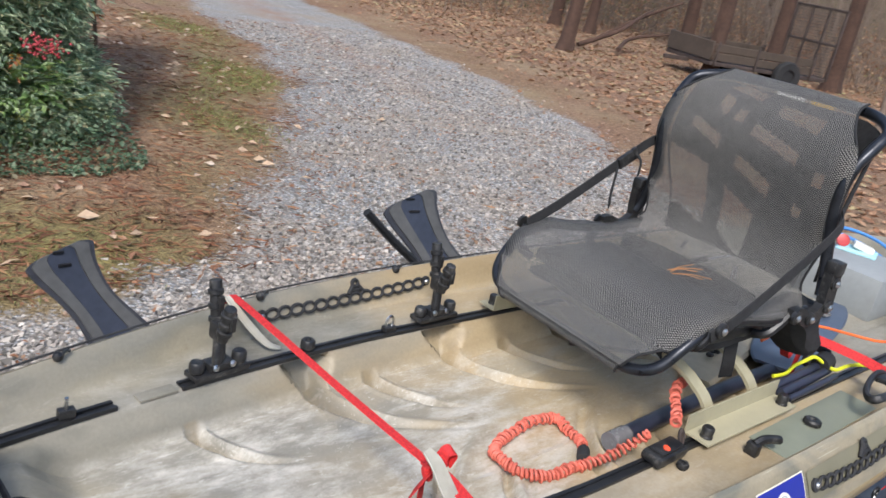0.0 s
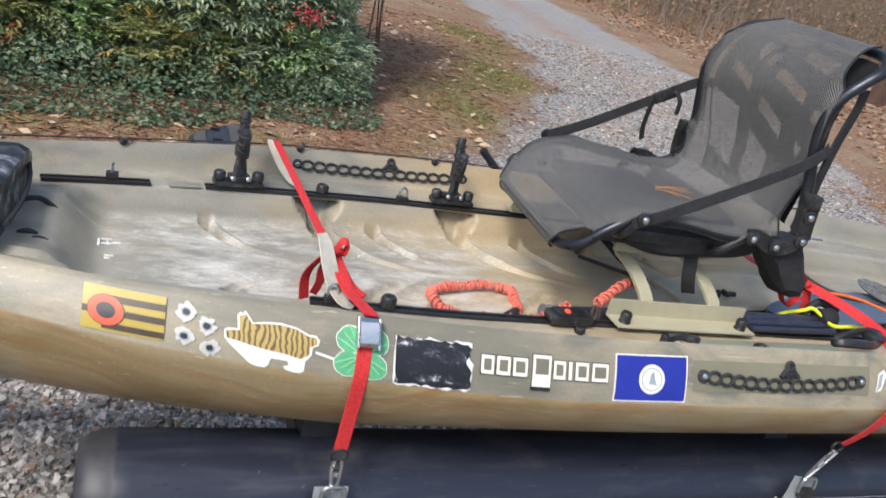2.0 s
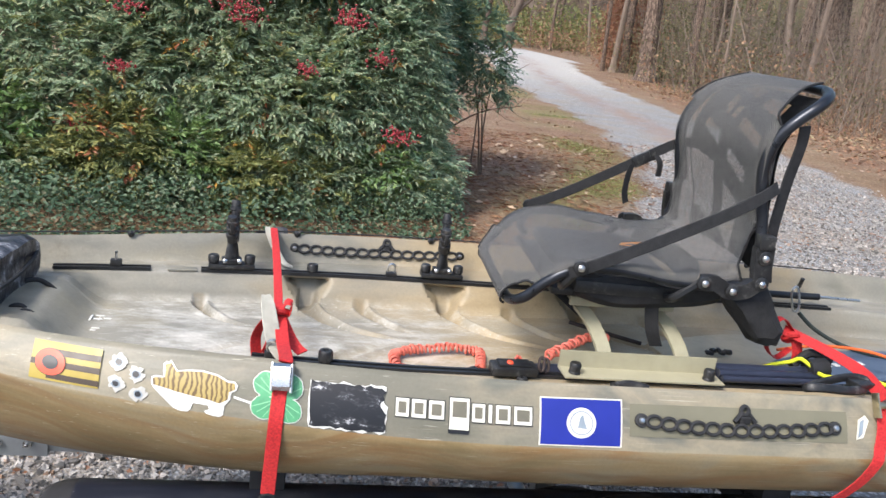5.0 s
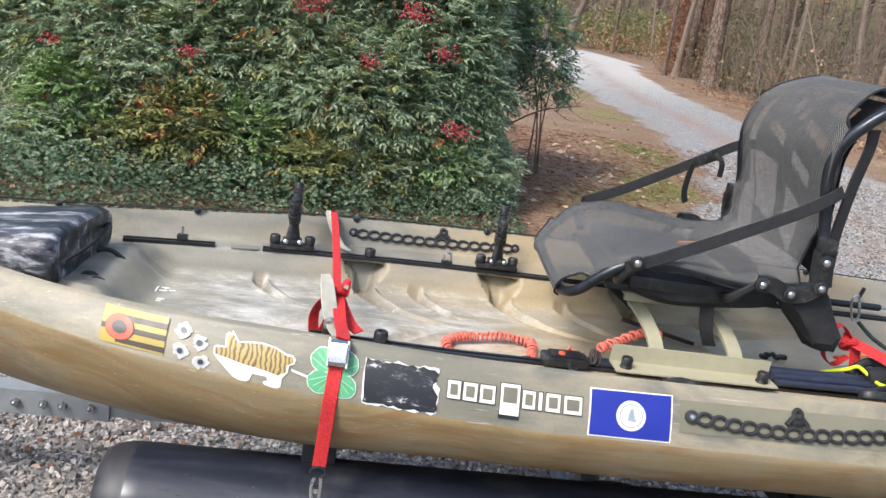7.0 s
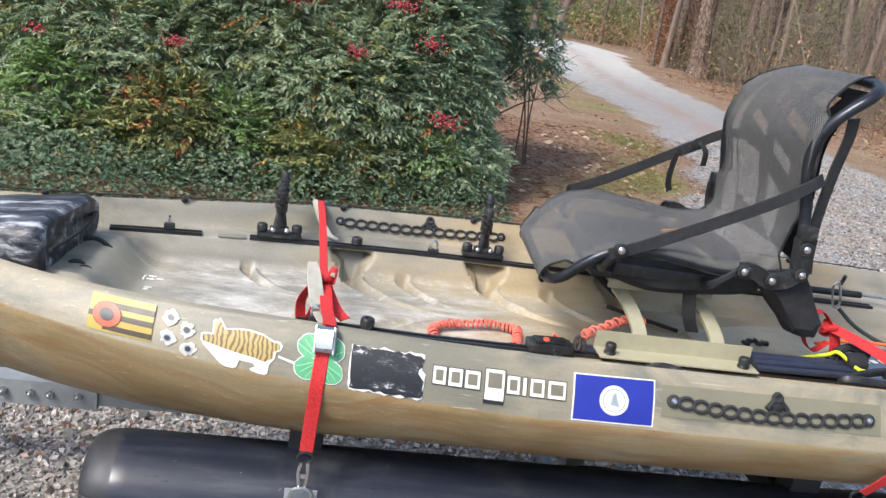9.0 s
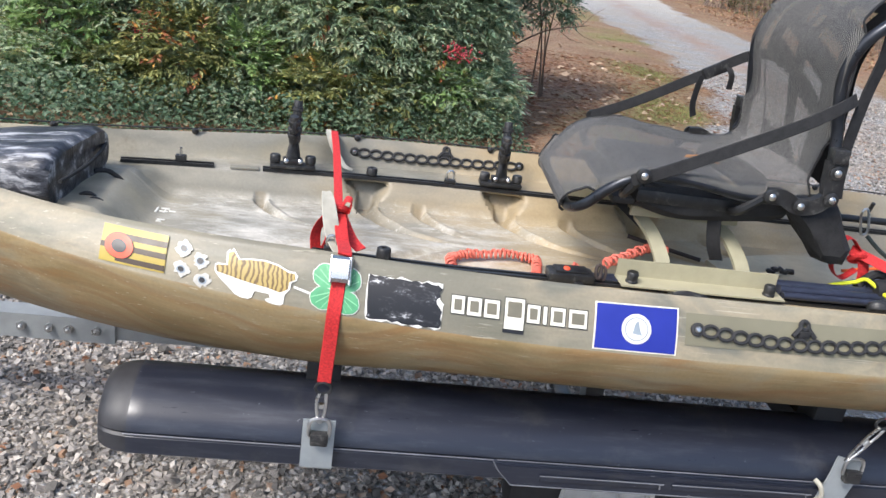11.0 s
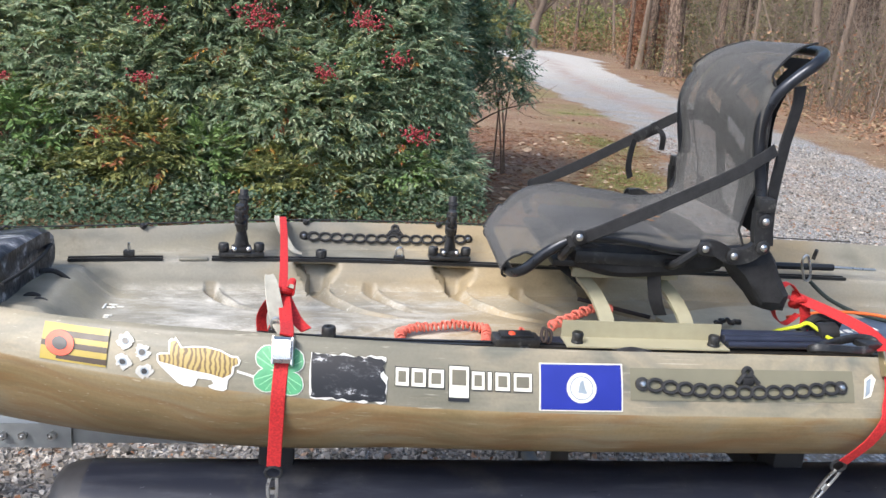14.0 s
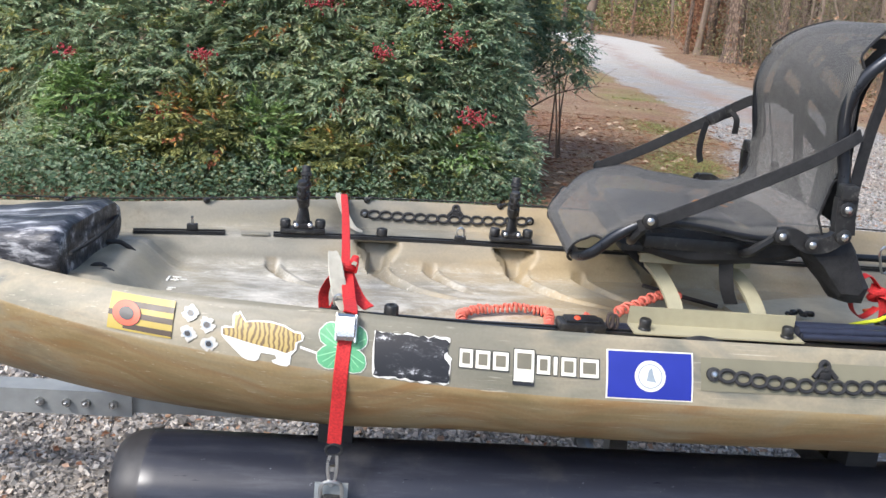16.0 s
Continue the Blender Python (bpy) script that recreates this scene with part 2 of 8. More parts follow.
def box(bm, c, s, bevel=0.0, rot=None, seg=2):
    """A box with rounded edges; rot: a Matrix about its centre."""
    m = Matrix.Translation(c) @ (rot.to_4x4() if rot else Matrix()) @ Matrix.Diagonal((*s, 1))
    r = bmesh.ops.create_cube(bm, size=1, matrix=m)
    if bevel > 0:
        vs = set(r["verts"])
        es = [e for e in bm.edges if e.verts[0] in vs and e.verts[1] in vs]
        bmesh.ops.bevel(bm, geom=es, offset=bevel, segments=seg, profile=0.6, affect="EDGES")
    return bm


def rod(bm, a, b, r, r2=None, n=12, bevel=0.0):
    """A cylinder from a to b."""
    a, b = Vector(a), Vector(b)
    d = b - a
    m = Matrix.Translation((a + b) / 2) @ d.to_track_quat("Z", "Y").to_matrix().to_4x4()
    r_ = bmesh.ops.create_cone(bm, cap_ends=True, segments=n, radius1=r, radius2=r if r2 is None else r2, depth=d.length, matrix=m)
    if bevel > 0:
        vs = set(r_["verts"])
        es = [e for e in bm.edges if e.verts[0] in vs and e.verts[1] in vs and len(e.link_faces) == 2 and any(len(f.verts) > 4 for f in e.link_faces)]
        bmesh.ops.bevel(bm, geom=es, offset=bevel, segments=2, profile=0.6, affect="EDGES")
    return bm


def smooth_line(pts, n=8, closed=False):
    """A Catmull-Rom line through pts."""
    p = [Vector(q) for q in pts]
    out = []
    m = len(p)
    for i in range(m if closed else m - 1):
        g = lambda k: p[k % m] if closed else p[max(0, min(m - 1, k))]
        a, b, c, d = g(i - 1), g(i), g(i + 1), g(i + 2)
        for j in range(n):
            t = j / n
            out.append(0.5 * ((2 * b) + (c - a) * t + (2 * a - 5 * b + 4 * c - d) * t * t + (3 * b - a - 3 * c + d) * t ** 3))
    if not closed:
        out.append(p[-1])
    return out


def sweep(bm, line, profile, side=None, closed=False, caps=True):
    """Sweeps a closed 2D profile (u along side, v along the other axis) along a line. side: the width's direction, one or per point."""
    line = [Vector(q) for q in line]
    n = len(line)
    rings = []
    prev = None
    for i, q in enumerate(line):
        a = line[(i - 1) % n] if (closed or i) else q
        b = line[(i + 1) % n] if (closed or i < n - 1) else q
        t = (b - a)
        t = t.normalized() if t.length > 1e-9 else Vector((1, 0, 0))
        if side is not None:
            s = Vector(side[i] if isinstance(side, list) else side)
        elif prev is None:
            s = t.orthogonal()
        else:
            s = prev
        s = (s - t * s.dot(t))
        s = s.normalized() if s.length > 1e-6 else t.orthogonal().normalized()
        prev = s
        o = t.cross(s)
        pr = profile(i / max(1, n - 1)) if callable(profile) else profile
        rings.append([bm.verts.new(q + s * u + o * v) for u, v in pr])
    k = len(rings[0])
    for i in range(n if closed else n - 1):
        r0, r1 = rings[i], rings[(i + 1) % n]
        for j in range(k):
            bm.faces.new((r0[j], r0[(j + 1) % k], r1[(j + 1) % k], r1[j]))
    if caps and not closed:
        bm.faces.new(rings[0][::-1])
        bm.faces.new(rings[-1])
    return bm


def circle(r, n=10, ry=None):
    return [(r * math.cos(2 * math.pi * i / n), (ry or r) * math.sin(2 * math.pi * i / n)) for i in range(n)]


def flat(w, h):
    """A webbing's section, with blunt edges."""
    return [(-w / 2, 0), (-w / 2 + h / 2, -h / 2), (w / 2 - h / 2, -h / 2), (w / 2, 0), (w / 2 - h / 2, h / 2), (-w / 2 + h / 2, h / 2)]


def tube(bm, pts, r, n=10, closed=False, smooth=6):
    return sweep(bm, smooth_line(pts, smooth, closed) if smooth else pts, circle(r, n), None, closed)


def lathe(bm, c, axis, prof, n=24):
    """Turns (radius, along) pairs round an axis through c."""
    axis = Vector(axis).normalized()
    s = axis.orthogonal().normalized()
    o = axis.cross(s)
    c = Vector(c)
    rings = [[bm.verts.new(c + axis * z + (s * math.cos(2 * math.pi * i / n) + o * math.sin(2 * math.pi * i / n)) * max(r, 1e-4)) for i in range(n)] for r, z in prof]
    for a, b in zip(rings, rings[1:]):
        for i in range(n):
            bm.faces.new((a[i], a[(i + 1) % n], b[(i + 1) % n], b[i]))
    bm.faces.new(rings[0][::-1])
    bm.faces.new(rings[-1])
    return bm

# ---- ground ----
ROAD_L = [(-30, 2.35), (-2.0, 2.45), (0.1, 2.35), (0.76, 2.6), (1.08, 2.93), (1.8, 3.8), (2.46, 4.75), (3.5, 6.35), (4.2, 8.5), (4.6, 10.8), (4.95, 13.5), (5.05, 17), (5.4, 21), (7.0, 32), (8.0, 36), (8.6, 42), (6, 47), (-10, 52), (-60, 58)]
ROAD_R = [(4.9, -30), (4.9, 0.5), (5.2, 2.3), (5.74, 3.44), (6.55, 4.76), (7.31, 6.9), (7.6, 8.9), (8.0, 11), (8.5, 14.5), (9.4, 23), (11.5, 33), (13.0, 38.5), (16.3, 49), (14.8, 53), (12.4, 54.5), (5, 57), (-10, 60), (-60, 66)]


def edge_distance(px, py, line):
    """Signed distance to a polyline; positive on its right."""
    best, sign = np.full(px.shape, 1e9), np.zeros(px.shape)
    for (ax, ay), (bx, by) in zip(line, line[1:]):
        dx, dy = bx - ax, by - ay
        t = np.clip(((px - ax) * dx + (py - ay) * dy) / (dx * dx + dy * dy), 0, 1)
        qx, qy = px - ax - t * dx, py - ay - t * dy
        d = np.hypot(qx, qy)
        s = np.sign(dy * qx - dx * qy)
        near = d < best
        best, sign = np.where(near, d, best), np.where(near, s, sign)
    return best * sign


def wave_noise(px, py, scale, seed):
    rs = np.random.RandomState(seed)
    v = np.zeros(px.shape)
    for i in range(10):
        a, f, p = rs.rand() * 6.283, scale * (0.5 + 1.6 * rs.rand()), rs.rand() * 6.283
        v += np.sin((px * math.cos(a) + py * math.sin(a)) * f + p + 1.3 * np.sin((px * math.sin(a) - py * math.cos(a)) * f * 0.7 + p))
    return v / 10


def smoothstep(a, b, v):
    t = np.clip((v - a) / (b - a), 0, 1)
    return t * t * (3 - 2 * t)


def gravel_amount(px, py):
    wob = 0.30 * wave_noise(px, py, 3.0, 3) + 0.16 * wave_noise(px, py, 9.0, 4)
    inside = np.minimum(edge_distance(px, py, ROAD_L), -edge_distance(px, py, ROAD_R))
    return smoothstep(-0.45, 0.75, inside + wob), inside


def axis_steps(a, b, step, far, grow=1.35):
    mid = list(np.arange(a, b + 1e-6, step))
    lo, hi, d = [], [], step
    p = a
    while p > -far:
        d *= grow
        p -= d
        lo.append(p)
    p, d = b, step
    while p < far:
        d *= grow
        p += d
        hi.append(p)
    return np.array(lo[::-1] + mid + hi)


def build_ground():
    xs, ys = axis_steps(-6, 13, 0.11, 600), axis_steps(-3, 24, 0.11, 600)
    gx, gy = np.meshgrid(xs, ys, indexing="ij")
    g, inside = gravel_amount(gx, gy)
    z = 0.012 * wave_noise(gx, gy, 2.0, 8) + 0.006 * wave_noise(gx, gy, 14, 9) + (1 - g) * (0.012 + 0.012 * wave_noise(gx, gy, 6, 5))
    z = np.where(np.hypot(gx, gy) > 40, 0, z)
    verts = np.stack([gx, gy, z], -1).reshape(-1, 3)
    nx, ny = len(xs), len(ys)
    i, j = np.meshgrid(np.arange(nx - 1), np.arange(ny - 1), indexing="ij")
    a = (i * ny + j).ravel()
    faces = np.stack([a, a + ny, a + ny + 1, a + 1], -1)
    ob = mesh_object("ground", verts, faces, GROUND, "gravel drive through brown pine straw and moss", "ground", "structure", True)
    left = edge_distance(gx, gy, ROAD_L) < -edge_distance(gx, gy, ROAD_R)
    moss = np.where(left, 0.8, 0.15) * smoothstep(1.0, 0.2, np.abs(inside + 0.45)) * smoothstep(-0.35, 0.30, wave_noise(gx, gy, 2.2, 12)) * (gx < 9) + 0.4 * smoothstep(0.25, 0.6, wave_noise(gx, gy, 5.5, 17)) * (inside < 0) * (gx < 5)
    moss = np.clip(moss + 0.6 * smoothstep(0.8, 0.2, np.abs(gy - 2.75)) * (gx < 1.0) * smoothstep(-0.3, 0.2, wave_noise(gx, gy, 3.0, 14)), 0, 1)
    # far drive: mask for the open-sky brightness painted into the gravel
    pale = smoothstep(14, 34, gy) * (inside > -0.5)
    dl, dr = edge_distance(gx, gy, ROAD_L), -edge_distance(gx, gy, ROAD_R)
    strip = np.exp(-((dl - dr + 0.3) / 0.75) ** 2) * smoothstep(5.5, 8.5, gy) * (inside > 0)
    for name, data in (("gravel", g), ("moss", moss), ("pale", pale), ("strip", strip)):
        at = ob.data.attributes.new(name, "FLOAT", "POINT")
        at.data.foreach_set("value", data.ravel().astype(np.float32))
    return ob


_m = Mat("ground_mix", 0.95)
_ga = _m.t.nodes.new("ShaderNodeAttribute")
_ga.attribute_name = "gravel"
_mo = _m.t.nodes.new("ShaderNodeAttribute")
_mo.attribute_name = "moss"
_vor = _m.node("ShaderNodeTexVoronoi", Scale=52.0)
_m.link(_m.co, _vor.inputs["Vector"])
_sep = _m.t.nodes.new("ShaderNodeSeparateColor")
_m.link(_vor.outputs["Color"], _sep.inputs[0])
_stone = _m.ramp(_sep.outputs[0], [(0.0, rgb("86888c")), (0.4, rgb("a6a8ab")), (0.7, rgb("bdbdbd")), (0.92, rgb("d2cec8")), (1.0, rgb("ab9684"))])
_stone = _m.mix(_m.ramp(_vor.outputs["Distance"], [(0.30, (0, 0, 0, 1)), (0.62, (1, 1, 1, 1))]), _stone, rgb("7a7874"))
_dirt = _m.noise(1.1, 5, 0.6)
_stone = _m.mix(_m.ramp(_dirt, [(0.44, (0, 0, 0, 1)), (0.70, (0.7, 0.7, 0.7, 1))]), _stone, rgb("9a8a76"))
# brighter far light put into the stone colour
_far_light = _m.t.nodes.new("ShaderNodeAttribute")
_far_light.attribute_name = "pale"
_stone = _m.mix(_m.math("MULTIPLY", _far_light.outputs["Fac"], 0.45), _stone, rgb("dedad2"))
_sp = _m.t.nodes.new("ShaderNodeAttribute")
_sp.attribute_name = "strip"
_stone = _m.mix(_m.math("MULTIPLY", _sp.outputs["Fac"], _m.ramp(_m.noise(2.2, 5, 0.65), [(0.38, (0.1, 0.1, 0.1, 1)), (0.60, (0.8, 0.8, 0.8, 1))])), _stone, rgb("94786a"))
_ln = _m.noise(1.0, 6, 0.7, (26, 26, 26))
_lb = _m.noise(0.8, 4, 0.6)
_lit = _m.ramp(_ln, [(0.30, rgb("453227")), (0.44, rgb("735642")), (0.58, rgb("92725a")), (0.72, rgb("b89e86"))])
_lit = _m.mix(_m.ramp(_lb, [(0.42, (0, 0, 0, 1)), (0.70, (0.6, 0.6, 0.6, 1))]), _lit, rgb("9a8a6c"))
_gr = _m.ramp(_ln, [(0.3, rgb("5c5730")), (0.55, rgb("7e7a44")), (0.75, rgb("96905a"))])
_lit = _m.mix(_m.math("MULTIPLY", _mo.outputs["Fac"], _m.math("ADD", _ln, 0.25)), _lit, _gr)
_edge = _m.math("ADD", _ga.outputs["Fac"], _m.math("MULTIPLY", _m.math("SUBTRACT", _ln, 0.5), 1.2))
_m.color(_m.mix(_m.ramp(_edge, [(0.40, (0, 0, 0, 1)), (0.60, (1, 1, 1, 1))]), _lit, _stone))
_m.bump(_m.math("ADD", _m.math("MULTIPLY", _vor.outputs["Distance"], -1.0), _ln), 0.8, 0.02)
GROUND = _m.m
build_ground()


# ---- kayak hull ----
BOW, STERN, MIDX = -1.18, 2.62, 0.75


def span(x):
    """0 amidships, 1 at either end."""
    return (MIDX - x) / (MIDX - BOW) if x < MIDX else (x - MIDX) / (STERN - MIDX)


def half_chine(x):
    u = min(1.0, max(0.0, span(x)))
    full = 0.032 * smooth01((u - 0.45) / 0.45) * smooth01((1 - u) / 0.08) if x < MIDX else 0.0
    return max(0.012, 0.52 * (1 - (u ** 2.9 if x < MIDX else u ** 4)) + full)


def half_rim(x):
    w = half_chine(x)
    return max(0.010, w - 0.052 * min(1, w / 0.3))


def z_rim(x):
    u = min(1, span(x))
    if x < MIDX:
        return 0.905 - 0.016 * smooth01((u - 0.4) / 0.35) + 0.05 * u ** 6
    return 0.905 + 0.03 * u ** 4


def bow_run(x):
    """0 up to the forward quarter, 1 at the stem."""
    return max(0.0, (span(x) - 0.25) / 0.75) if x < MIDX else 0.0


def z_chine(x):
    return 0.797 + (0.10 if x > MIDX else 0.092) * span(x) ** 3


def z_bilge(x):
    if x > MIDX:
        return 0.655 + 0.17 * span(x) ** 4
    t = bow_run(x)
    return 0.655 + (0.165 * t - 0.11) * t * smooth01(t / 0.25)


def z_keel(x):
    return 0.60 + (0.28 if x > MIDX else 0.10) * span(x) ** 6


def half_ledge(x):
    return min(0.282, 0.56 * half_chine(x))


def smooth01(t):
    t = min(1, max(0, t))
    return t * t * (3 - 2 * t)


FLOOR = 0.772
SCALLOPS = ((0.0, 1), (0.37, 1), (0.74, 1), (-0.275, 0), (0.13, 0), (0.53, 0), (0.92, 0))


def groove(x, y):
    """The crescent grooves that sweep aft from the walls: depth 0 to 1, the lip beside it and the bowl behind it."""
    w = half_ledge(x) - 0.035
    d = max(0.0, w - abs(y))
    best, lip, bowl = 0.0, 0.0, 0.0
    for xk, big in SCALLOPS:
        bend, reach = (3.6, 0.27) if big else (4.2, 0.19)
        c = xk - (0.030 if big else 0.020) + bend * d * d
        q = (x - c) / math.sqrt(1 + (2 * bend * d) ** 2)
        fade = smooth01((reach - d) / (reach * 0.65))
        half = (0.030 if big else 0.019) * (1 - 0.62 * min(1, d / reach))
        if fade > 0:
            g = smooth01((q + half) / 0.008) * smooth01((half - q) / (half * 0.8))
            best = max(best, g * fade)
            lip = max(lip, fade * max(math.exp(-((q - half - 0.004) / 0.007) ** 2), 0.7 * math.exp(-((q + half + 0.004) / 0.006) ** 2)))
            bowl = max(bowl, fade * smooth01((q - half) / 0.02) * (1 - smooth01(q / (0.24 if big else 0.12))) * (1 if big else 0.6))
    return best, lip, bowl


def floor_height(x, y):
    """The cockpit floor with its crescent grooves along the walls."""
    a = abs(y)
    z = FLOOR + 0.010
    g, lip, bowl = groove(x, y)
    z += 0.005 * lip * (1 - g) - 0.024 * g - 0.009 * bowl * (1 - g)
    z += 0.068 * smooth01((-0.50 - x) / 0.11)
    z += 0.003 * math.cos(y / 0.10 * math.pi) * (1 if a < 0.12 else 0)
    return z


def hull_side(x, v, out=0.0):
    """A point of the near side panel: v 0 at the rim, 1 at the chine; out: metres proud of it."""
    r, w, zr, zc = half_rim(x), half_chine(x), z_rim(x), z_chine(x)
    bulge = 0.006 * math.sin(math.pi * min(1.0, max(0.0, v)))
    p = Vector((x, -(r + (w - r) * v) - bulge, zr + (zc - zr) * v))
    d = 0.01
    q = Vector((x + d, -(half_rim(x + d) + (half_chine(x + d) - half_rim(x + d)) * v) - bulge, z_rim(x + d) + (z_chine(x + d) - z_rim(x + d)) * v))
    down = Vector((0, -(w - r), zc - zr))
    n = (q - p).cross(down).normalized()
    if n.y > 0:
        n = -n
    return p + n * out


def section(x):
    """One closed section of the shell, outer side first, then the inside; each point with its material."""
    r, w, zr, zc, zb, zk = half_rim(x), half_chine(x), z_rim(x), z_chine(x), z_bilge(x), z_keel(x)
    zb, zk = min(zb, zc - 0.01), min(zk, zb - 0.005)
    led, k = half_ledge(x), min(1, w / 0.25)
    half = [(r, zr, 0)]
    for v in (0.04, 0.25, 0.5, 0.75, 0.94):
        half.append((r + (w - r) * v + 0.006 * math.sin(math.pi * v) * k, zr + (zc - zr) * v, 0))
    half.append((w, zc, 1))
    for t in (0.08, 0.3, 0.55, 0.78, 1.0):
        half.append((w * (1 - 0.06 * t - 0.20 * t ** 3), zc + (zb - zc) * t, 1))
    for t in (0.15, 0.4, 0.7, 1.0):
        half.append((w * 0.74 * (1 - t), zb + (zk - zb) * (1 - (1 - t) ** 2), 1))
    outer_near = [(-y, z, m) for y, z, m in half]
    outer_far = [(y, z, m) for y, z, m in half[-2::-1]]
    rin, ro = max(0.004, r - 0.010), max(0.004, r - 0.016)
    lo = max(0.003, r - 0.045 * k)
    led = min(led, lo * 0.96)
    zl, fl = 0.846, min(0.846, FLOOR + 0.078 * smooth01((-0.50 - x) / 0.11))
    wall = led - 0.036 * k

    def pocket(s):
        """A funnel between two wall panels, wide under the ledge and narrow at the floor."""
        p = 0.0
        for xk, big in SCALLOPS:
            if big:
                a, b = xk - 0.100 + 0.045 * s, xk + 0.045 - 0.040 * s
                p = max(p, smooth01((x - a) / 0.009) * smooth01((b - x) / (0.034 - 0.016 * s)))
        return p

    walls = []
    for s in (0.10, 0.25, 0.42, 0.60, 0.78, 0.92):
        bow = 0.006 * math.sin(math.pi * s)
        walls.append((led + (wall - led) * s - bow + (0.056 * pocket(s) if s > 0.12 else 0.016 * pocket(s)) * k, zl - 0.006 + (min(zl - 0.008, fl + 0.020) - zl + 0.006) * s, 2))
    inn = [(rin, zr + 0.004, 2), (ro, zr - 0.002, 2), ((ro + lo) / 2, (zr + zl) / 2 + 0.004, 2), (lo + 0.004, zl + 0.010, 2), (lo - 0.008, zl + 0.001, 2), ((lo + led) / 2, zl, 2),
           (led + 0.006, zl, 2), (led + 0.001, zl - 0.004, 2)] + walls
    fw = max(0.002, wall - 0.012 + 0.050 * pocket(1.0) * k)
    ys = [fw * (1 - 2 * i / 84) for i in range(85)]
    inside = [(y, z, m) for y, z, m in inn] + [(y, floor_height(x, y), 2) for y in ys] + [(-y, z, m) for y, z, m in inn[::-1]]
    return outer_near + outer_far + inside


def build_hull(parent):
    xs = list(np.linspace(BOW, BOW + 0.12, 12)[:-1]) + list(np.arange(BOW + 0.12, -0.36, 0.010)) + list(np.arange(-0.355, 1.02, 0.0048)) + list(np.arange(1.03, 1.35, 0.010)) + list(np.linspace(1.36, STERN, 60))
    verts, faces, mats = [], [], []
    rows = [section(float(x)) for x in xs]
    k = len(rows[0])
    for x, row in zip(xs, rows):
        far = 0.008
        verts += [(float(x), y, z + far * max(-0.3, y / 0.46) * smooth01((z - 0.84) / 0.05)) for y, z, _ in row]
    for i in range(len(xs) - 1):
        for j in range(k):
            n = (j + 1) % k
            faces.append((i * k + j, i * k + n, (i + 1) * k + n, (i + 1) * k + j))
            mats.append(min(rows[i][j][2], rows[i][n][2]) if (rows[i][j][2] == 2) != (rows[i][n][2] == 2) else max(0, rows[i][j][2] if rows[i][j][2] == rows[i][n][2] else 1))
    faces.append(tuple(range(k)))
    mats.append(0)
    faces.append(tuple((len(xs) - 1) * k + j for j in range(k))[::-1])
    mats.append(0)
    me = bpy.data.meshes.new("hull")
    me.from_pydata(verts, [], faces)
    for m in (HULL_SIDE, HULL_LOW, HULL_IN):
        me.materials.append(m)
    me.polygons.foreach_set("material_index", mats)
    me.update()
    bm = bmesh.new()
    bm.from_mesh(me)
    bmesh.ops.recalc_face_normals(bm, faces=bm.faces)
    bm.to_mesh(me)
    bm.free()
    smooth_mesh(me, 38)
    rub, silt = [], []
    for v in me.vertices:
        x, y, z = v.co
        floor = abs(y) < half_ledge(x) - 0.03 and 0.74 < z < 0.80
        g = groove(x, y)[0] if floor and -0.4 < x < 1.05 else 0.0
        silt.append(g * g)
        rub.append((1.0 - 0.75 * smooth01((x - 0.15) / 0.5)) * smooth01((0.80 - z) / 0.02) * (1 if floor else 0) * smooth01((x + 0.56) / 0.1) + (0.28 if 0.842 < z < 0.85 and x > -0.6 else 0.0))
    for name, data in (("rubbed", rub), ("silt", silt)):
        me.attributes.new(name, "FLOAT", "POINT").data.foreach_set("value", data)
    ob = new("hull", me)
    ob.parent = parent
    ob.matrix_parent_inverse = parent.matrix_basis.inverted()
    return ob


kayak = thing("kayak", (MIDX, 0, 0.60), "tan and olive plastic fishing kayak on a trailer", "kayak")
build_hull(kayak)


# ---- kayak trailer ----
trailer = thing("boat_trailer", (0.6, 0, 0.0), "galvanised kayak trailer with long black plastic fender", "trailer")


def build_fender():
    """A hollow rounded fender with blunt ends and a ridge along its face."""
    bm = bmesh.new()
    prof = [(-0.455, 0.466), (-0.465, 0.474), (-0.466, 0.510), (-0.461, 0.515), (-0.464, 0.521), (-0.459, 0.538), (-0.443, 0.556), (-0.418, 0.576), (-0.388, 0.590), (-0.35, 0.596), (-0.31, 0.590), (-0.27, 0.56), (-0.262, 0.52), (-0.262, 0.466)]
    cy, cz = -0.365, 0.525
    xs = [(-0.512, 0.45), (-0.511, 0.66), (-0.506, 0.78), (-0.492, 0.89), (-0.474, 0.955), (-0.458, 0.985), (-0.454, 0.985), (-0.450, 0.998), (-0.42, 1.0)] + [(x, 1.0) for x in np.linspace(-0.3, 1.35, 18)] + [(1.42, 1.0), (1.46, 0.99), (1.49, 0.93), (1.51, 0.8), (1.52, 0.5)]
    rings = []
    for x, s in xs:
        rings.append([bm.verts.new((x, cy + (y - cy) * s, cz + (z - cz) * (s if z > cz else 0.5 + 0.5 * s))) for y, z in prof])
    for a, b in zip(rings, rings[1:]):
        for i in range(len(prof)):
            j = (i + 1) % len(prof)
            bm.faces.new((a[i], a[j], b[j], b[i]))
    bm.faces.new(rings[0])
    bm.faces.new(rings[-1][::-1])
    for f in bm.faces:
        f.material_index = 1 if f.calc_center_median().x < -0.452 else 0
    return part("fender", bm, (FENDER, FENDER_END), trailer, "long glossy black plastic fender with scuffs", 32)


fender = build_fender()


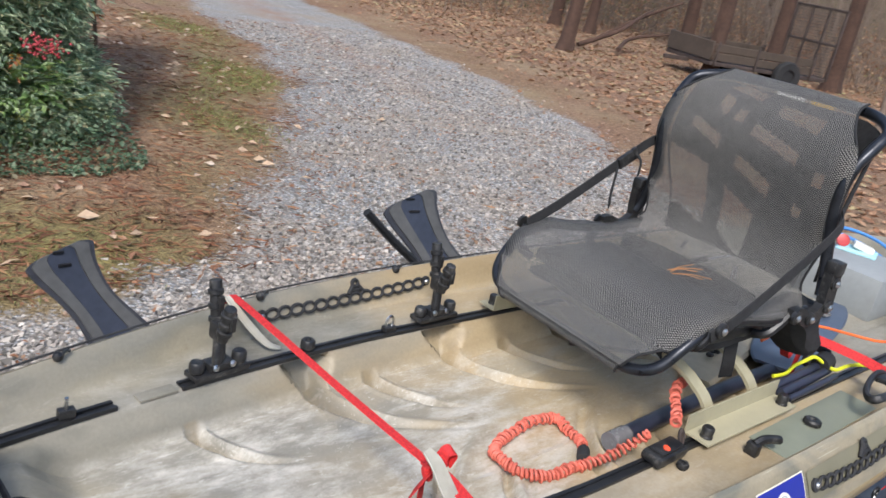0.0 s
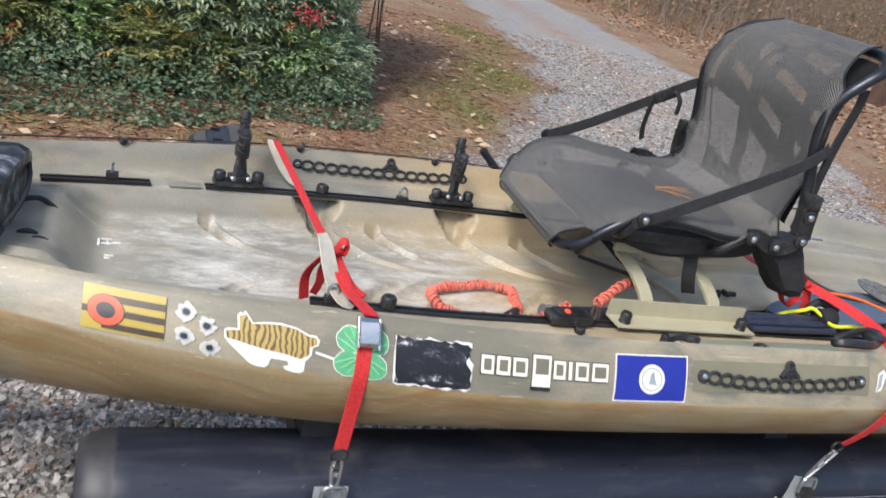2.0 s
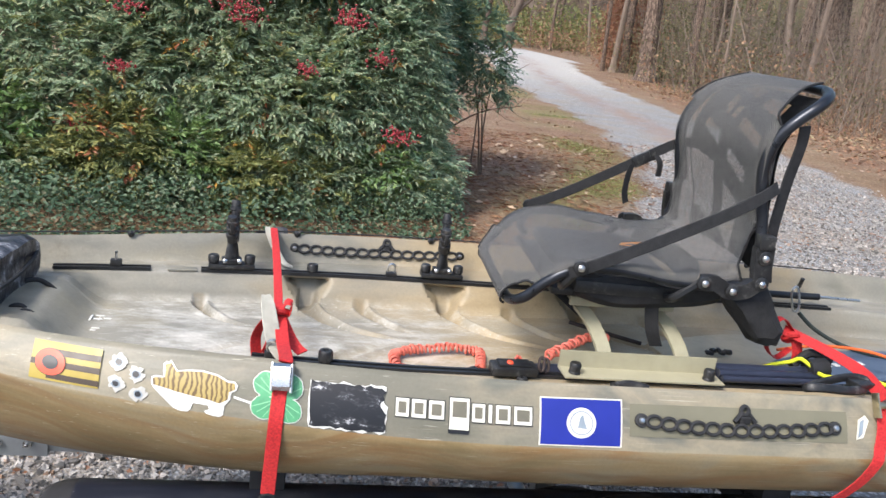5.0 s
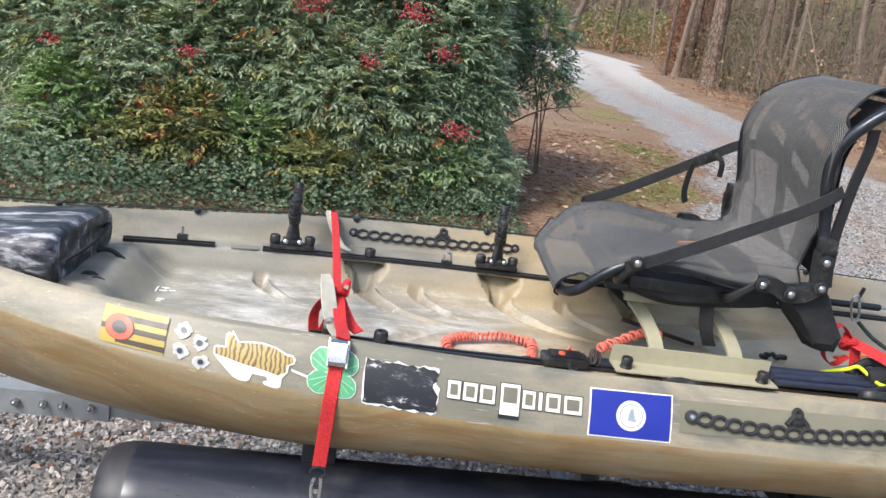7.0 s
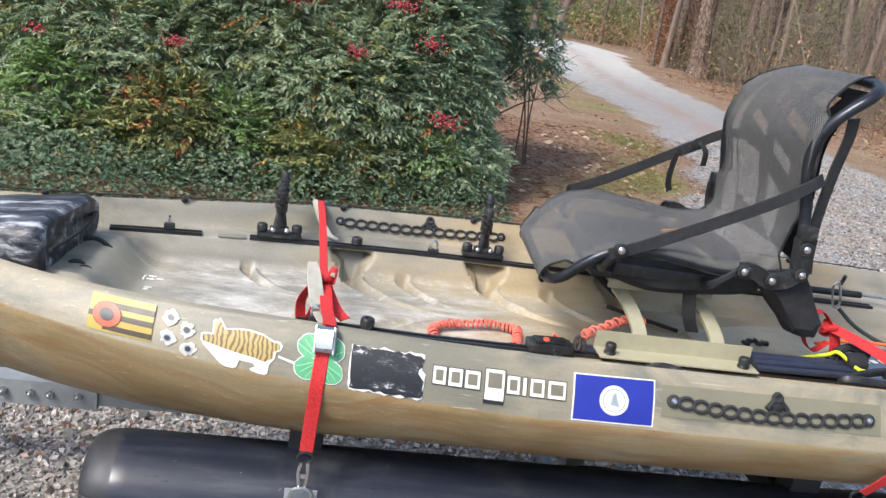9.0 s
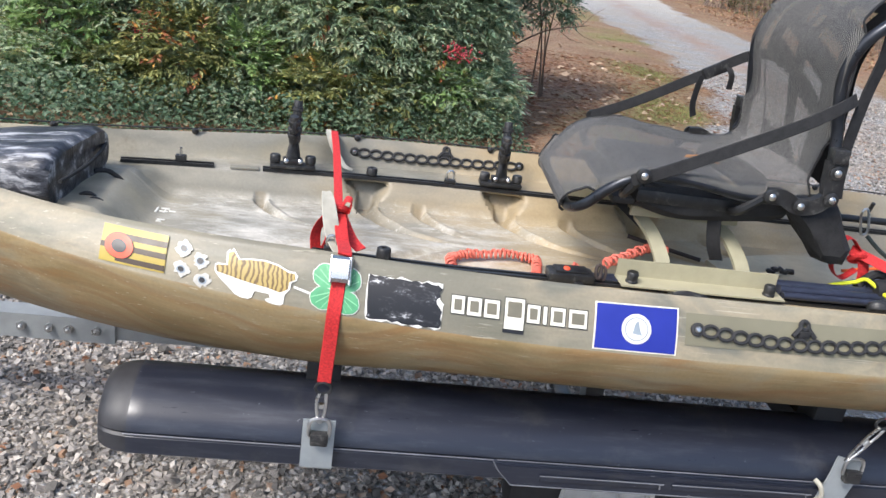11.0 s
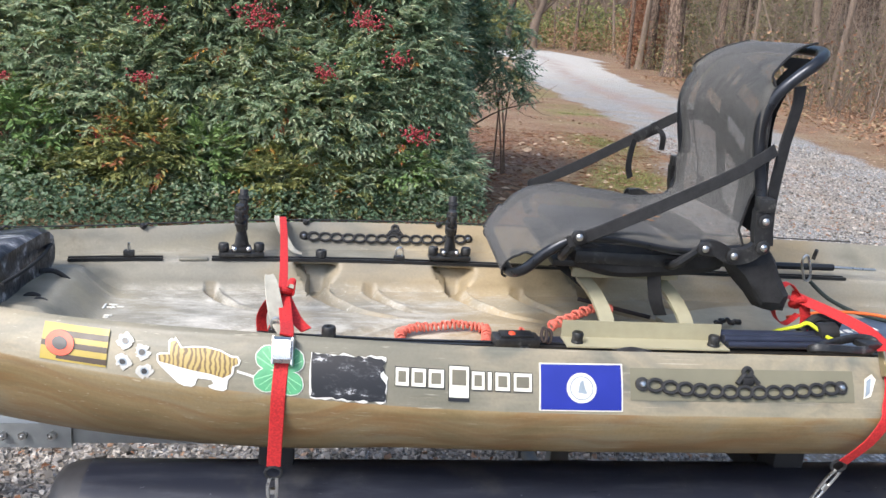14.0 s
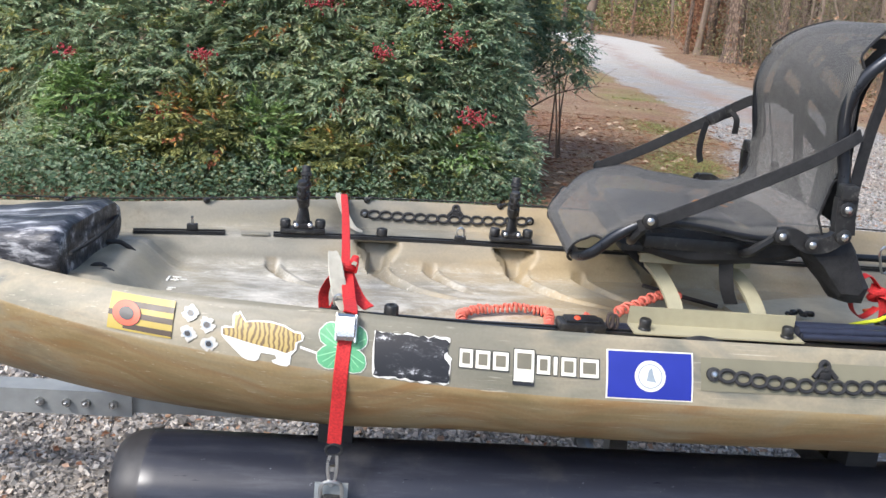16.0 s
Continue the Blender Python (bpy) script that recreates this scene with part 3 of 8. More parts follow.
def build_skirt():
    bm = bmesh.new()
    pts = [(0.265, 0.504), (0.285, 0.484), (0.306, 0.464), (0.96, 0.464), (1.0, 0.486), (1.0, 0.504), (0.265, 0.508)]
    for y in (-0.472, -0.40):
        vs = [bm.verts.new((x, y, z)) for x, z in pts]
        bm.faces.new(vs)
    bm.verts.ensure_lookup_table()
    n = len(pts)
    for i in range(n):
        bm.faces.new((bm.verts[i], bm.verts[(i + 1) % n], bm.verts[n + (i + 1) % n], bm.verts[n + i]))
    for a, b in ((0.36, 0.61), (0.64, 0.93)):
        box(bm, ((a + b) / 2, -0.473, 0.486), (b - a, 0.006, 0.012), 0.002)
    return part("fender_skirt", bm, FENDER, trailer)


build_skirt()


def build_wheel(x, y, s):
    c = (x, y, 0.0)
    r = 0.246
    bm = bmesh.new()
    lathe(bm, (x, y, r), (0, s, 0), [(0.095, -0.050), (0.13, -0.058), (0.218, -0.056), (0.238, -0.045), (0.246, -0.02), (0.246, 0.02), (0.238, 0.045), (0.218, 0.056), (0.15, 0.060), (0.124, 0.056), (0.116, 0.048), (0.095, 0.0)], 40)
    w = thing("wheel", c, "", "")
    w.parent = trailer
    w.matrix_parent_inverse = trailer.matrix_basis.inverted()
    part("tyre", bm, BLACK_RUBBER, w, "black rubber trailer tyre")
    bm = bmesh.new()
    lathe(bm, (x, y, r), (0, s, 0), [(0.114, 0.040), (0.121, 0.056), (0.116, 0.062), (0.107, 0.058), (0.099, 0.030), (0.094, 0.006), (0.080, 0.002), (0.060, 0.010), (0.044, 0.012), (0.036, 0.014), (0.034, 0.046), (0.026, 0.056), (0.001, 0.060)], 40)
    part("rim", bm, RIM, w, "pale steel wheel rim with a hub cap")
    for i in range(4):
        a = 2 * math.pi * (i + 0.3) / 4
        bm = bmesh.new()
        rod(bm, (x + 0.056 * math.cos(a), y + s * 0.008, r + 0.056 * math.sin(a)), (x + 0.056 * math.cos(a), y + s * 0.028, r + 0.056 * math.sin(a)), 0.009, n=6)
        part("wheel_nut", bm, STEEL, w)


build_wheel(0.620, -0.165, -1)
build_wheel(0.620, 0.930, 1)


def trailer_frame():
    def beam(name, a, b, w, h, t=0.005, axis="x"):
        """A channel, open to one side, of galvanised steel."""
        bm = bmesh.new()
        a, b = Vector(a), Vector(b)
        side = Vector((0, 1, 0)) if axis == "x" else Vector((1, 0, 0))
        pr = [(-w / 2, -h / 2), (w / 2, -h / 2), (w / 2, -h / 2 + t), (-w / 2 + t, -h / 2 + t), (-w / 2 + t, h / 2 - t), (w / 2, h / 2 - t), (w / 2, h / 2), (-w / 2, h / 2)]
        sweep(bm, [a, b], pr, side)
        return part(name, bm, BLACK_RAIL if name == "crossbar" else GALV, trailer, angle=20)
    beam("tongue", (-2.4, 0.365, 0.292), (1.2, 0.365, 0.292), 0.05, 0.052)
    beam("spine", (-0.20, 0.05, 0.565), (1.5, 0.05, 0.565), 0.05, 0.05)
    beam("tongue_sleeve", (-2.4, 0.361, 0.294), (-0.690, 0.361, 0.294), 0.066, 0.074)
    for x in (-0.09, 1.02):
        beam("riser", (x, 0.365, 0.31), (x, 0.365, 0.52), 0.05, 0.05, 0.005, "y")
    for x in (-0.09, 1.02):
        beam("crossbar", (x, -0.40, 0.545), (x, 0.96, 0.50), 0.06, 0.05, 0.006, "y")
    for x in (-0.942, -0.868, -0.816, -0.740):
        bm = bmesh.new()
        rod(bm, (x, 0.330, 0.296), (x, 0.316, 0.296), 0.0125, n=6)
        lathe(bm, (x, 0.316, 0.296), (0, -1, 0), [(0.0055, 0), (0.0055, 0.006), (0.003, 0.008)], 10)
        part("bolt", bm, STEEL, trailer)
    for x in (-0.09, 1.02):
        for y in (-0.31, 0.31):
            bm = bmesh.new()
            box(bm, (x, y, 0.604), (0.07, 0.07, 0.072), 0.006)
            part("bunk_block", bm, BLACK_RUBBER, trailer)
    bm = bmesh.new()
    box(bm, (0.465, 0.0, 0.582), (1.5, 0.12, 0.036), 0.008)
    part("bunk_board", bm, BLACK_RUBBER, trailer, "carpeted black bunk under the hull")
    bm = bmesh.new()
    rod(bm, (0.620, -0.16, 0.246), (0.620, 0.92, 0.246), 0.022)
    box(bm, (0.620, 0.05, 0.385), (0.05, 0.05, 0.31), 0.004)
    box(bm, (0.620, 0.365, 0.25), (0.06, 0.07, 0.04), 0.004)
    part("axle", bm, GALV, trailer)


trailer_frame()
# pale beads along the edges of the fender's mouldings
FENDER_EDGE = plain("fender_pale_edge", (0.13, 0.135, 0.15, 1), 0.35, vary=0.45, scale=20)
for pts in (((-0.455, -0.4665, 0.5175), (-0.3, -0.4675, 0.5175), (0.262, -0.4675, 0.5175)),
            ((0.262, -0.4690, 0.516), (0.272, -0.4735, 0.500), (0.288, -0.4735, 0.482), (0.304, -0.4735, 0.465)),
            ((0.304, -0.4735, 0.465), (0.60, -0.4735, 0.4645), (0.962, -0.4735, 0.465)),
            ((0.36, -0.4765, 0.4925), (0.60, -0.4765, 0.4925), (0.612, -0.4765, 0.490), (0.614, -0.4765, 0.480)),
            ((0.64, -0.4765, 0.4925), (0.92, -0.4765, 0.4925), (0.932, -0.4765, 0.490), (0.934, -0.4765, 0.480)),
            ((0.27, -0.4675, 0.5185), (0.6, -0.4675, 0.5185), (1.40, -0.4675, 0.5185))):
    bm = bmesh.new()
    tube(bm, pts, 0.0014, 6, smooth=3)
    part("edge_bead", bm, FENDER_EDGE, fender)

# ---- kayak fittings ----
def side_dir(x, v):
    """Along, down and out directions of the near side panel."""
    p = hull_side(x, v)
    a = (hull_side(x + 0.01, v) - hull_side(x - 0.01, v)).normalized()
    d = (hull_side(x, v + 0.05) - p).normalized()
    return a, d, (hull_side(x, v, 0.01) - p).normalized()


YELLOW = plain("sticker_yellow", rgb("a8923a"), 0.4, vary=0.1)
DARK_BROWN = plain("sticker_brown", rgb("3a2a1a"), 0.4, vary=0.15)
CORAL = plain("sticker_coral", rgb("e0502f"), 0.4, vary=0.1)
INK = plain("sticker_ink", (0.012, 0.012, 0.014, 1), 0.35, vary=0.5)
WHITE = plain("sticker_white", rgb("dad8d0"), 0.4, vary=0.06)
CREAM = plain("sticker_cream", rgb("e4dfcc"), 0.4, vary=0.06)
GREEN = plain("sticker_green", rgb("55a070"), 0.4, vary=0.3, scale=60)
BLUE = plain("sticker_blue", rgb("1d2b8e"), 0.45, vary=0.15, scale=20)
PALE_GREEN = plain("sticker_pale_green", rgb("86c496"), 0.4, vary=0.1)
MARK_CORE = plain("sticker_taupe", rgb("6f6a5a"), 0.45, vary=0.2)
TORN_GREY = plain("sticker_torn_grey", rgb("b9b6ad"), 0.45, vary=0.3, scale=90)
GREYBLUE = plain("sticker_grey_blue", rgb("8d98a0"), 0.4, vary=0.25)
TEAL = plain("sticker_teal", rgb("2f6f86"), 0.4, vary=0.2)
SCUFFED = Mat("sticker_scuffed", 0.4)
_s = SCUFFED.noise(1.0, 6, 0.75, (30, 14, 60))
SCUFFED.color(SCUFFED.ramp(_s, [(0.52, (0.008, 0.008, 0.010, 1)), (0.60, (0.05, 0.05, 0.055, 1)), (0.67, (0.6, 0.6, 0.6, 1))]))
SCUFFED = SCUFFED.m
PIG_COAT = Mat("sticker_striped", 0.4)
_wv = PIG_COAT.node("ShaderNodeTexWave", Scale=34.0, Distortion=7.0, Detail=2.0)
PIG_COAT.link(PIG_COAT.co, _wv.inputs["Vector"])
PIG_COAT.color(PIG_COAT.ramp(_wv.outputs["Fac"], [(0.35, rgb("ab9557")), (0.62, rgb("97803f")), (0.80, rgb("66502f"))]))
PIG_COAT = PIG_COAT.m

VH = 0.121  # the panel's slant height


def decal_side(x, v, out=0.0):
    """A point of the decals' band on the near side: v 0 along its top, 1 along its foot."""
    u = span(x)
    top, foot = 0.905 + 0.03 * u ** 4, 0.797 + 0.10 * u ** 3
    zr, zc = z_rim(x), z_chine(x)
    return hull_side(x, (zr - top - (foot - top) * v) / (zr - zc), out)


def sticker(name, outline, mat, parent, out=0.002, label="", at=decal_side):
    """A flat decal laid on the near side panel; outline in (x, v)."""
    bm = bmesh.new()
    vs = [bm.verts.new((x, v * VH, 0)) for x, v in outline]
    f = bm.faces.new(vs)
    bmesh.ops.triangulate(bm, faces=[f])
    for _ in range(6):
        es = [e for e in bm.edges if e.calc_length() > 0.014]
        if not es:
            break
        bmesh.ops.subdivide_edges(bm, edges=es, cuts=1)
        bmesh.ops.triangulate(bm, faces=bm.faces[:])
    for v in bm.verts:
        v.co = at(v.co.x, v.co.y / VH, out)
    return part(name, bm, mat, parent, label)


def ring_outline(x, v, r, n=24, wob=0.0, seed=0):
    rs = random.Random(seed)
    return [(x + (r + wob * (rs.random() - 0.5)) * math.cos(2 * math.pi * i / n), v + (r + wob * (rs.random() - 0.5)) * math.sin(2 * math.pi * i / n) / VH) for i in range(n)]


def quad(x0, v0, x1, v1, dv0=0.0, dv1=0.0):
    return [(x0, v0), (x1, v0 + dv0), (x1, v1 + dv1), (x0, v1)]


s1 = sticker("sticker", quad(-0.521, 0.25, -0.396, 0.92, -0.03, -0.05), YELLOW, kayak, 0.002, "yellow sticker with brown stripes and a red ring")
for v0 in (0.36, 0.56, 0.77):
    sticker("stripe", quad(-0.49 if v0 != 0.56 else -0.521, v0, -0.396, v0 + 0.10, -0.03, -0.03), DARK_BROWN, s1, 0.0025)
sticker("rim_ring", ring_outline(-0.485, 0.585, 0.0285), DARK_BROWN, s1, 0.0034)
sticker("ring", ring_outline(-0.485, 0.585, 0.027), CORAL, s1, 0.0042)
sticker("dot", ring_outline(-0.485, 0.585, 0.0145), INK, s1, 0.0050)
for i, (x, v) in enumerate(((-0.365, 0.36), (-0.332, 0.51), (-0.366, 0.72), (-0.325, 0.83))):
    h = sticker("bullet_hole_sticker", ring_outline(x, v, 0.0138, 30, 0.011, i), TORN_GREY, kayak, 0.002, "white torn-edged sticker with a black hole")
    sticker("torn_edge", ring_outline(x, v, 0.0085, 18, 0.003, i + 9), GREYBLUE, h, 0.0025)
    sticker("hole", ring_outline(x, v, 0.0060, 14, 0.0015, i + 5), INK, h, 0.003)
body = [(-0.305, 0.50), (-0.299, 0.47), (-0.284, 0.46), (-0.286, 0.27), (-0.281, 0.22), (-0.277, 0.24), (-0.274, 0.19), (-0.268, 0.25), (-0.260, 0.34), (-0.240, 0.30), (-0.215, 0.28), (-0.190, 0.31), (-0.170, 0.38), (-0.158, 0.38), (-0.152, 0.44), (-0.154, 0.52), (-0.163, 0.56), (-0.164, 0.68), (-0.173, 0.78), (-0.174, 0.94), (-0.180, 0.98), (-0.192, 0.98), (-0.204, 0.96), (-0.208, 0.92), (-0.199, 0.88), (-0.202, 0.82), (-0.228, 0.82), (-0.232, 0.94), (-0.238, 0.98), (-0.252, 0.98), (-0.262, 0.95), (-0.262, 0.90), (-0.257, 0.86), (-0.260, 0.74), (-0.276, 0.71), (-0.296, 0.70), (-0.304, 0.62)]
p1 = sticker("striped_sticker", body, WHITE, kayak, 0.002, "yellow and brown striped cut-out sticker with white edge")
sticker("coat", [(-0.302, 0.52), (-0.298, 0.50), (-0.281, 0.48), (-0.282, 0.28), (-0.272, 0.24), (-0.262, 0.36), (-0.240, 0.325), (-0.215, 0.305), (-0.190, 0.335), (-0.170, 0.41), (-0.158, 0.41), (-0.156, 0.50), (-0.167, 0.56), (-0.168, 0.68), (-0.182, 0.76), (-0.205, 0.72), (-0.235, 0.70), (-0.262, 0.67), (-0.278, 0.645), (-0.300, 0.62)], PIG_COAT, p1, 0.0027)
c1 = sticker("leaf_sticker", [(-0.158, 0.60), (-0.125, 0.66), (-0.125, 0.70), (-0.158, 0.64)], WHITE, kayak, 0.002, "green four-lobed leaf sticker with white edge")
for dx, dv in ((-0.022, -0.19), (0.020, -0.19), (-0.024, 0.17), (0.020, 0.18)):
    sticker("lobe_edge", ring_outline(-0.080 + dx, 0.55 + dv, 0.0240, 20, 0.003, 3), WHITE, c1, 0.0022)
    sticker("lobe", ring_outline(-0.080 + dx, 0.55 + dv, 0.0225, 20, 0.003, 3), GREEN, c1, 0.0028)
    for q in (0.7, 1.0, 1.3):
        ex, ev = -0.080 + dx * 1.5 * (2 - q), 0.55 + dv * 1.5 * q
        sticker("vein", [(-0.080, 0.545), (-0.080, 0.565), (ex, ev + 0.008), (ex, ev - 0.008)], PALE_GREEN, c1, 0.0034)
_rs = random.Random(5)


def ragged(x0, v0, x1, v1, j):
    o = []
    for i in range(14):
        o.append((x0 + (x1 - x0) * i / 14, v0 + j * (_rs.random() - 0.5)))
    for i in range(12):
        o.append((x1 + 0.012 * (_rs.random() - 0.7), v0 + (v1 - v0) * i / 12))
    for i in range(14):
        o.append((x1 - (x1 - x0) * i / 14, v1 + j * (_rs.random() - 0.5)))
    for i in range(8):
        o.append((x0 + 0.004 * (_rs.random() - 0.5), v1 - (v1 - v0) * i / 8))
    return o


b1 = sticker("torn_flag_sticker", ragged(-0.026, 0.20, 0.112, 0.92, 0.05), WHITE, kayak, 0.002, "scuffed black sticker with ragged white edge")
sticker("field", ragged(-0.0235, 0.220, 0.109, 0.900, 0.04), SCUFFED, b1, 0.0027)
# the maker's lettering, as plain outlined blocks
word = None
for i, (x0, x1) in enumerate(((0.128, 0.152), (0.157, 0.183), (0.188, 0.216), (0.226, 0.262), (0.267, 0.291), (0.297, 0.304), (0.311, 0.338), (0.345, 0.379))):
    lo, hi = (0.27, 0.80) if i == 3 else (0.335, 0.61)
    edge = sticker("mark_edge", quad(x0 - 0.0014, lo - 0.014, x1 + 0.0014, hi + 0.014), INK, word or kayak, 0.002, "" if word else "row of cream blocks with dark edges")
    word = word or edge
    m_ = sticker("mark", quad(x0, lo, x1, hi - (0.05 if i == 3 else 0)), CREAM, word, 0.0027)
    if x1 - x0 > 0.012:
        k = 0.0050
        sticker("mark_core", quad(x0 + k, lo + 0.050, x1 - k, 0.555), MARK_CORE, word, 0.0033)
f1 = sticker("blue_flag_sticker", quad(0.393, 0.165, 0.553, 0.905, -0.02, -0.015), CREAM, kayak, 0.002, "blue flag sticker with a round white seal")
sticker("field", quad(0.396, 0.185, 0.550, 0.885, -0.02, -0.015), BLUE, f1, 0.0026)
sticker("seal", ring_outline(0.473, 0.53, 0.0285, 30), WHITE, f1, 0.0032)
sticker("seal_ring", ring_outline(0.473, 0.53, 0.0225, 26), GREYBLUE, f1, 0.0036)
sticker("seal_field", ring_outline(0.473, 0.53, 0.0205, 26), WHITE, f1, 0.0040)
sticker("seal_mark", [(0.466, 0.60), (0.470, 0.44), (0.476, 0.40), (0.479, 0.52), (0.484, 0.62)], GREYBLUE, f1, 0.0044)
# flat decal: darker colour stands in for the recess, which is not sunk
sticker("strip_recess", quad(0.568, 0.20, 1.022, 0.70, -0.02, -0.02), plain("recess_olive", rgb("77735f"), 0.55, vary=0.18, scale=14), kayak, 0.0012, "flat olive-grey patch drawn as the recess round the chain strip")
g1 = sticker("tapered_sticker", [(-0.936, 0.40), (-0.915, 0.55), (-0.88, 0.62), (-0.83, 0.52), (-0.79, 0.50), (-0.786, 0.72), (-0.83, 0.92), (-0.84, 1.08), (-0.855, 0.93), (-0.895, 0.82), (-0.915, 0.74), (-0.940, 0.72)], CREAM, kayak, 0.002, "small tapered grey and white cut-out sticker")
sticker("back_band", [(-0.905, 0.60), (-0.88, 0.65), (-0.83, 0.56), (-0.80, 0.56), (-0.80, 0.63), (-0.835, 0.72), (-0.875, 0.76)], GREYBLUE, g1, 0.0026)
sticker("tip", [(-0.934, 0.43), (-0.918, 0.56), (-0.918, 0.72), (-0.938, 0.70)], TEAL, g1, 0.0026)
q1 = sticker("winged_sticker", [(1.040, 0.62), (1.046, 0.30), (1.062, 0.22), (1.070, 0.30), (1.056, 0.58)], CREAM, kayak, 0.002, "grey and white cut-out sticker by the strap")
sticker("wing", [(1.043, 0.60), (1.049, 0.33), (1.060, 0.27), (1.054, 0.52)], GREYBLUE, q1, 0.0026)
q2 = sticker("winged_sticker", [(1.10, 0.0), (1.19, 0.10), (1.18, 0.30), (1.14, 0.42), (1.10, 0.30)], CREAM, kayak, 0.002, "grey and white cut-out sticker by the strap")
sticker("wing", [(1.11, 0.06), (1.18, 0.13), (1.17, 0.25), (1.12, 0.2)], GREYBLUE, q2, 0.0026)


def far_inner(x, v, out=0.0):
    """A point on the inside of the far wall; v 0 at the rim, 1 at the ledge."""
    r = half_rim(x)
    y0, y1 = r - 0.014, r - 0.042
    return Vector((x, y0 + (y1 - y0) * v - out, z_rim(x) + 0.006 + (0.853 - z_rim(x)) * v))


def chain_strip(place, x0, x1, v, n, mid, label):
    """A moulded rubber strip of oval links with a drilled lug in the middle."""
    axes = lambda x: ((place(x + 0.01, v) - place(x - 0.01, v)).normalized(), (place(x, v + 0.1) - place(x, v)).normalized())
    top = None
    step = (x1 - x0) / n
    for i in range(n):
        x = x0 + step * (i + 0.5)
        a, d = axes(x)
        c = place(x, v + 0.10 * (1 - (2 * (i + 0.5) / n - 1) ** 2), 0.006)
        bm = bmesh.new()
        sweep(bm, [c + a * (step * 0.50 * math.cos(t)) + d * (0.0108 * math.sin(t)) for t in np.linspace(0, 2 * math.pi, 15)[:-1]], circle(0.0035, 7), None, True)
        ob = part("chain_strip" if top is None else "link", bm, BLACK_RUBBER, top or kayak, label if top is None else "")
        top = top or ob
    a, d = axes(mid)
    c = place(mid, v, 0.006)
    bm = bmesh.new()
    sweep(bm, [c - d * 0.026 + a * (0.008 * math.cos(t)) + d * (0.008 * math.sin(t)) for t in np.linspace(0, 2 * math.pi, 13)[:-1]], circle(0.0045, 7), None, True)
    sweep(bm, [c - d * 0.022 - a * 0.006, c - d * 0.004 - a * 0.022], circle(0.005, 7))
    sweep(bm, [c - d * 0.022 + a * 0.006, c - d * 0.004 + a * 0.022], circle(0.005, 7))
    box(bm, c - d * 0.008, (0.022, 0.006, 0.014), 0.002)
    part("lug", bm, BLACK_RUBBER, top)
    for x in (x0 - 0.010, x1 + 0.008):
        bm = bmesh.new()
        o = (place(x, v, 0.01) - place(x, v)).normalized()
        lathe(bm, place(x, v, 0.001), o, [(0.013, 0), (0.013, 0.005), (0.008, 0.007)], 14)
        part("washer", bm, BLACK_RUBBER, top)
        bm = bmesh.new()
        lathe(bm, place(x, v, 0.006), o, [(0.0065, 0), (0.0065, 0.003), (0.004, 0.006), (0.001, 0.0065)], 12)
        part("bolt", bm, STEEL, top, "steel bolt head")


chain_strip(hull_side, 0.600, 0.985, 0.44, 13, 0.80, "black rubber chain strip on the hull side")
chain_strip(far_inner, -0.06, 0.39, 0.55, 14, 0.185, "black rubber chain strip inside the far wall")


def deck_line(x, side, off=0.0):
    """The gear track's line on the ledge."""
    return Vector((x, side * (half_ledge(x) + 0.012 + off), 0.847))


def gear_track(x0, x1, side):
    bm = bmesh.new()
    pts = [deck_line(x, side) + Vector((0, 0, 0.001)) for x in np.linspace(x0, x1, 26)]
    sweep(bm, pts, [(-0.012, -0.004), (0.012, -0.004), (0.012, 0.004), (0.005, 0.004), (0.005, 0.0), (-0.005, 0.0), (-0.005, 0.004), (-0.012, 0.004)], (0, 1, 0))
    return part("gear_track", bm, BLACK_RAIL, kayak, "black slotted gear track on the ledge")


gear_track(-0.30, 1.50, 1)
# moulded blank between the tracks
bm = bmesh.new()
box(bm, Vector((-0.345, deck_line(-0.345, 1).y, 0.8470)), (0.072, 0.026, 0.006), 0.0028, Euler((0, 0, 0.13)).to_matrix())
part("track_blank", bm, HULL_IN, kayak)
gear_track(-0.14, 1.50, -1)
gear_track(-0.64, -0.42, 1)


def knob(c, r=0.014, h=0.022, name="knob"):
    """A ribbed thumb knob on a short stem."""
    bm = bmesh.new()
    c = Vector(c)
    rings = []
    for rr, zz in ((0.75, 0), (0.75, 0.004), (1.0, 0.005), (1.0, h - 0.004), (0.85, h), (0.4, h), (0.35, h - 0.003)):
        rings.append([bm.verts.new(c + Vector((r * rr * (1 + 0.09 * (k % 2) * (rr > 0.9)) * math.cos(k * math.pi / 10), r * rr * (1 + 0.09 * (k % 2) * (rr > 0.9)) * math.sin(k * math.pi / 10), zz))) for k in range(20)])
    for a, b in zip(rings, rings[1:]):
        for k in range(20):
            bm.faces.new((a[k], a[(k + 1) % 20], b[(k + 1) % 20], b[k]))
    bm.faces.new(rings[0][::-1])
    bm.faces.new(rings[-1])
    return part(name, bm, BLACK_PLASTIC, kayak)


for x in (-0.02, 0.545):
    knob(deck_line(x, 1) + Vector((0, 0.004, 0.004)))
for x in (0.005,):
    knob(deck_line(x, -1) + Vector((0, -0.004, 0.004)), 0.014, 0.026)
knob((0.832, -0.375, 0.846), 0.018, 0.016)
knob((0.40, -0.335, 0.846), 0.011, 0.014)


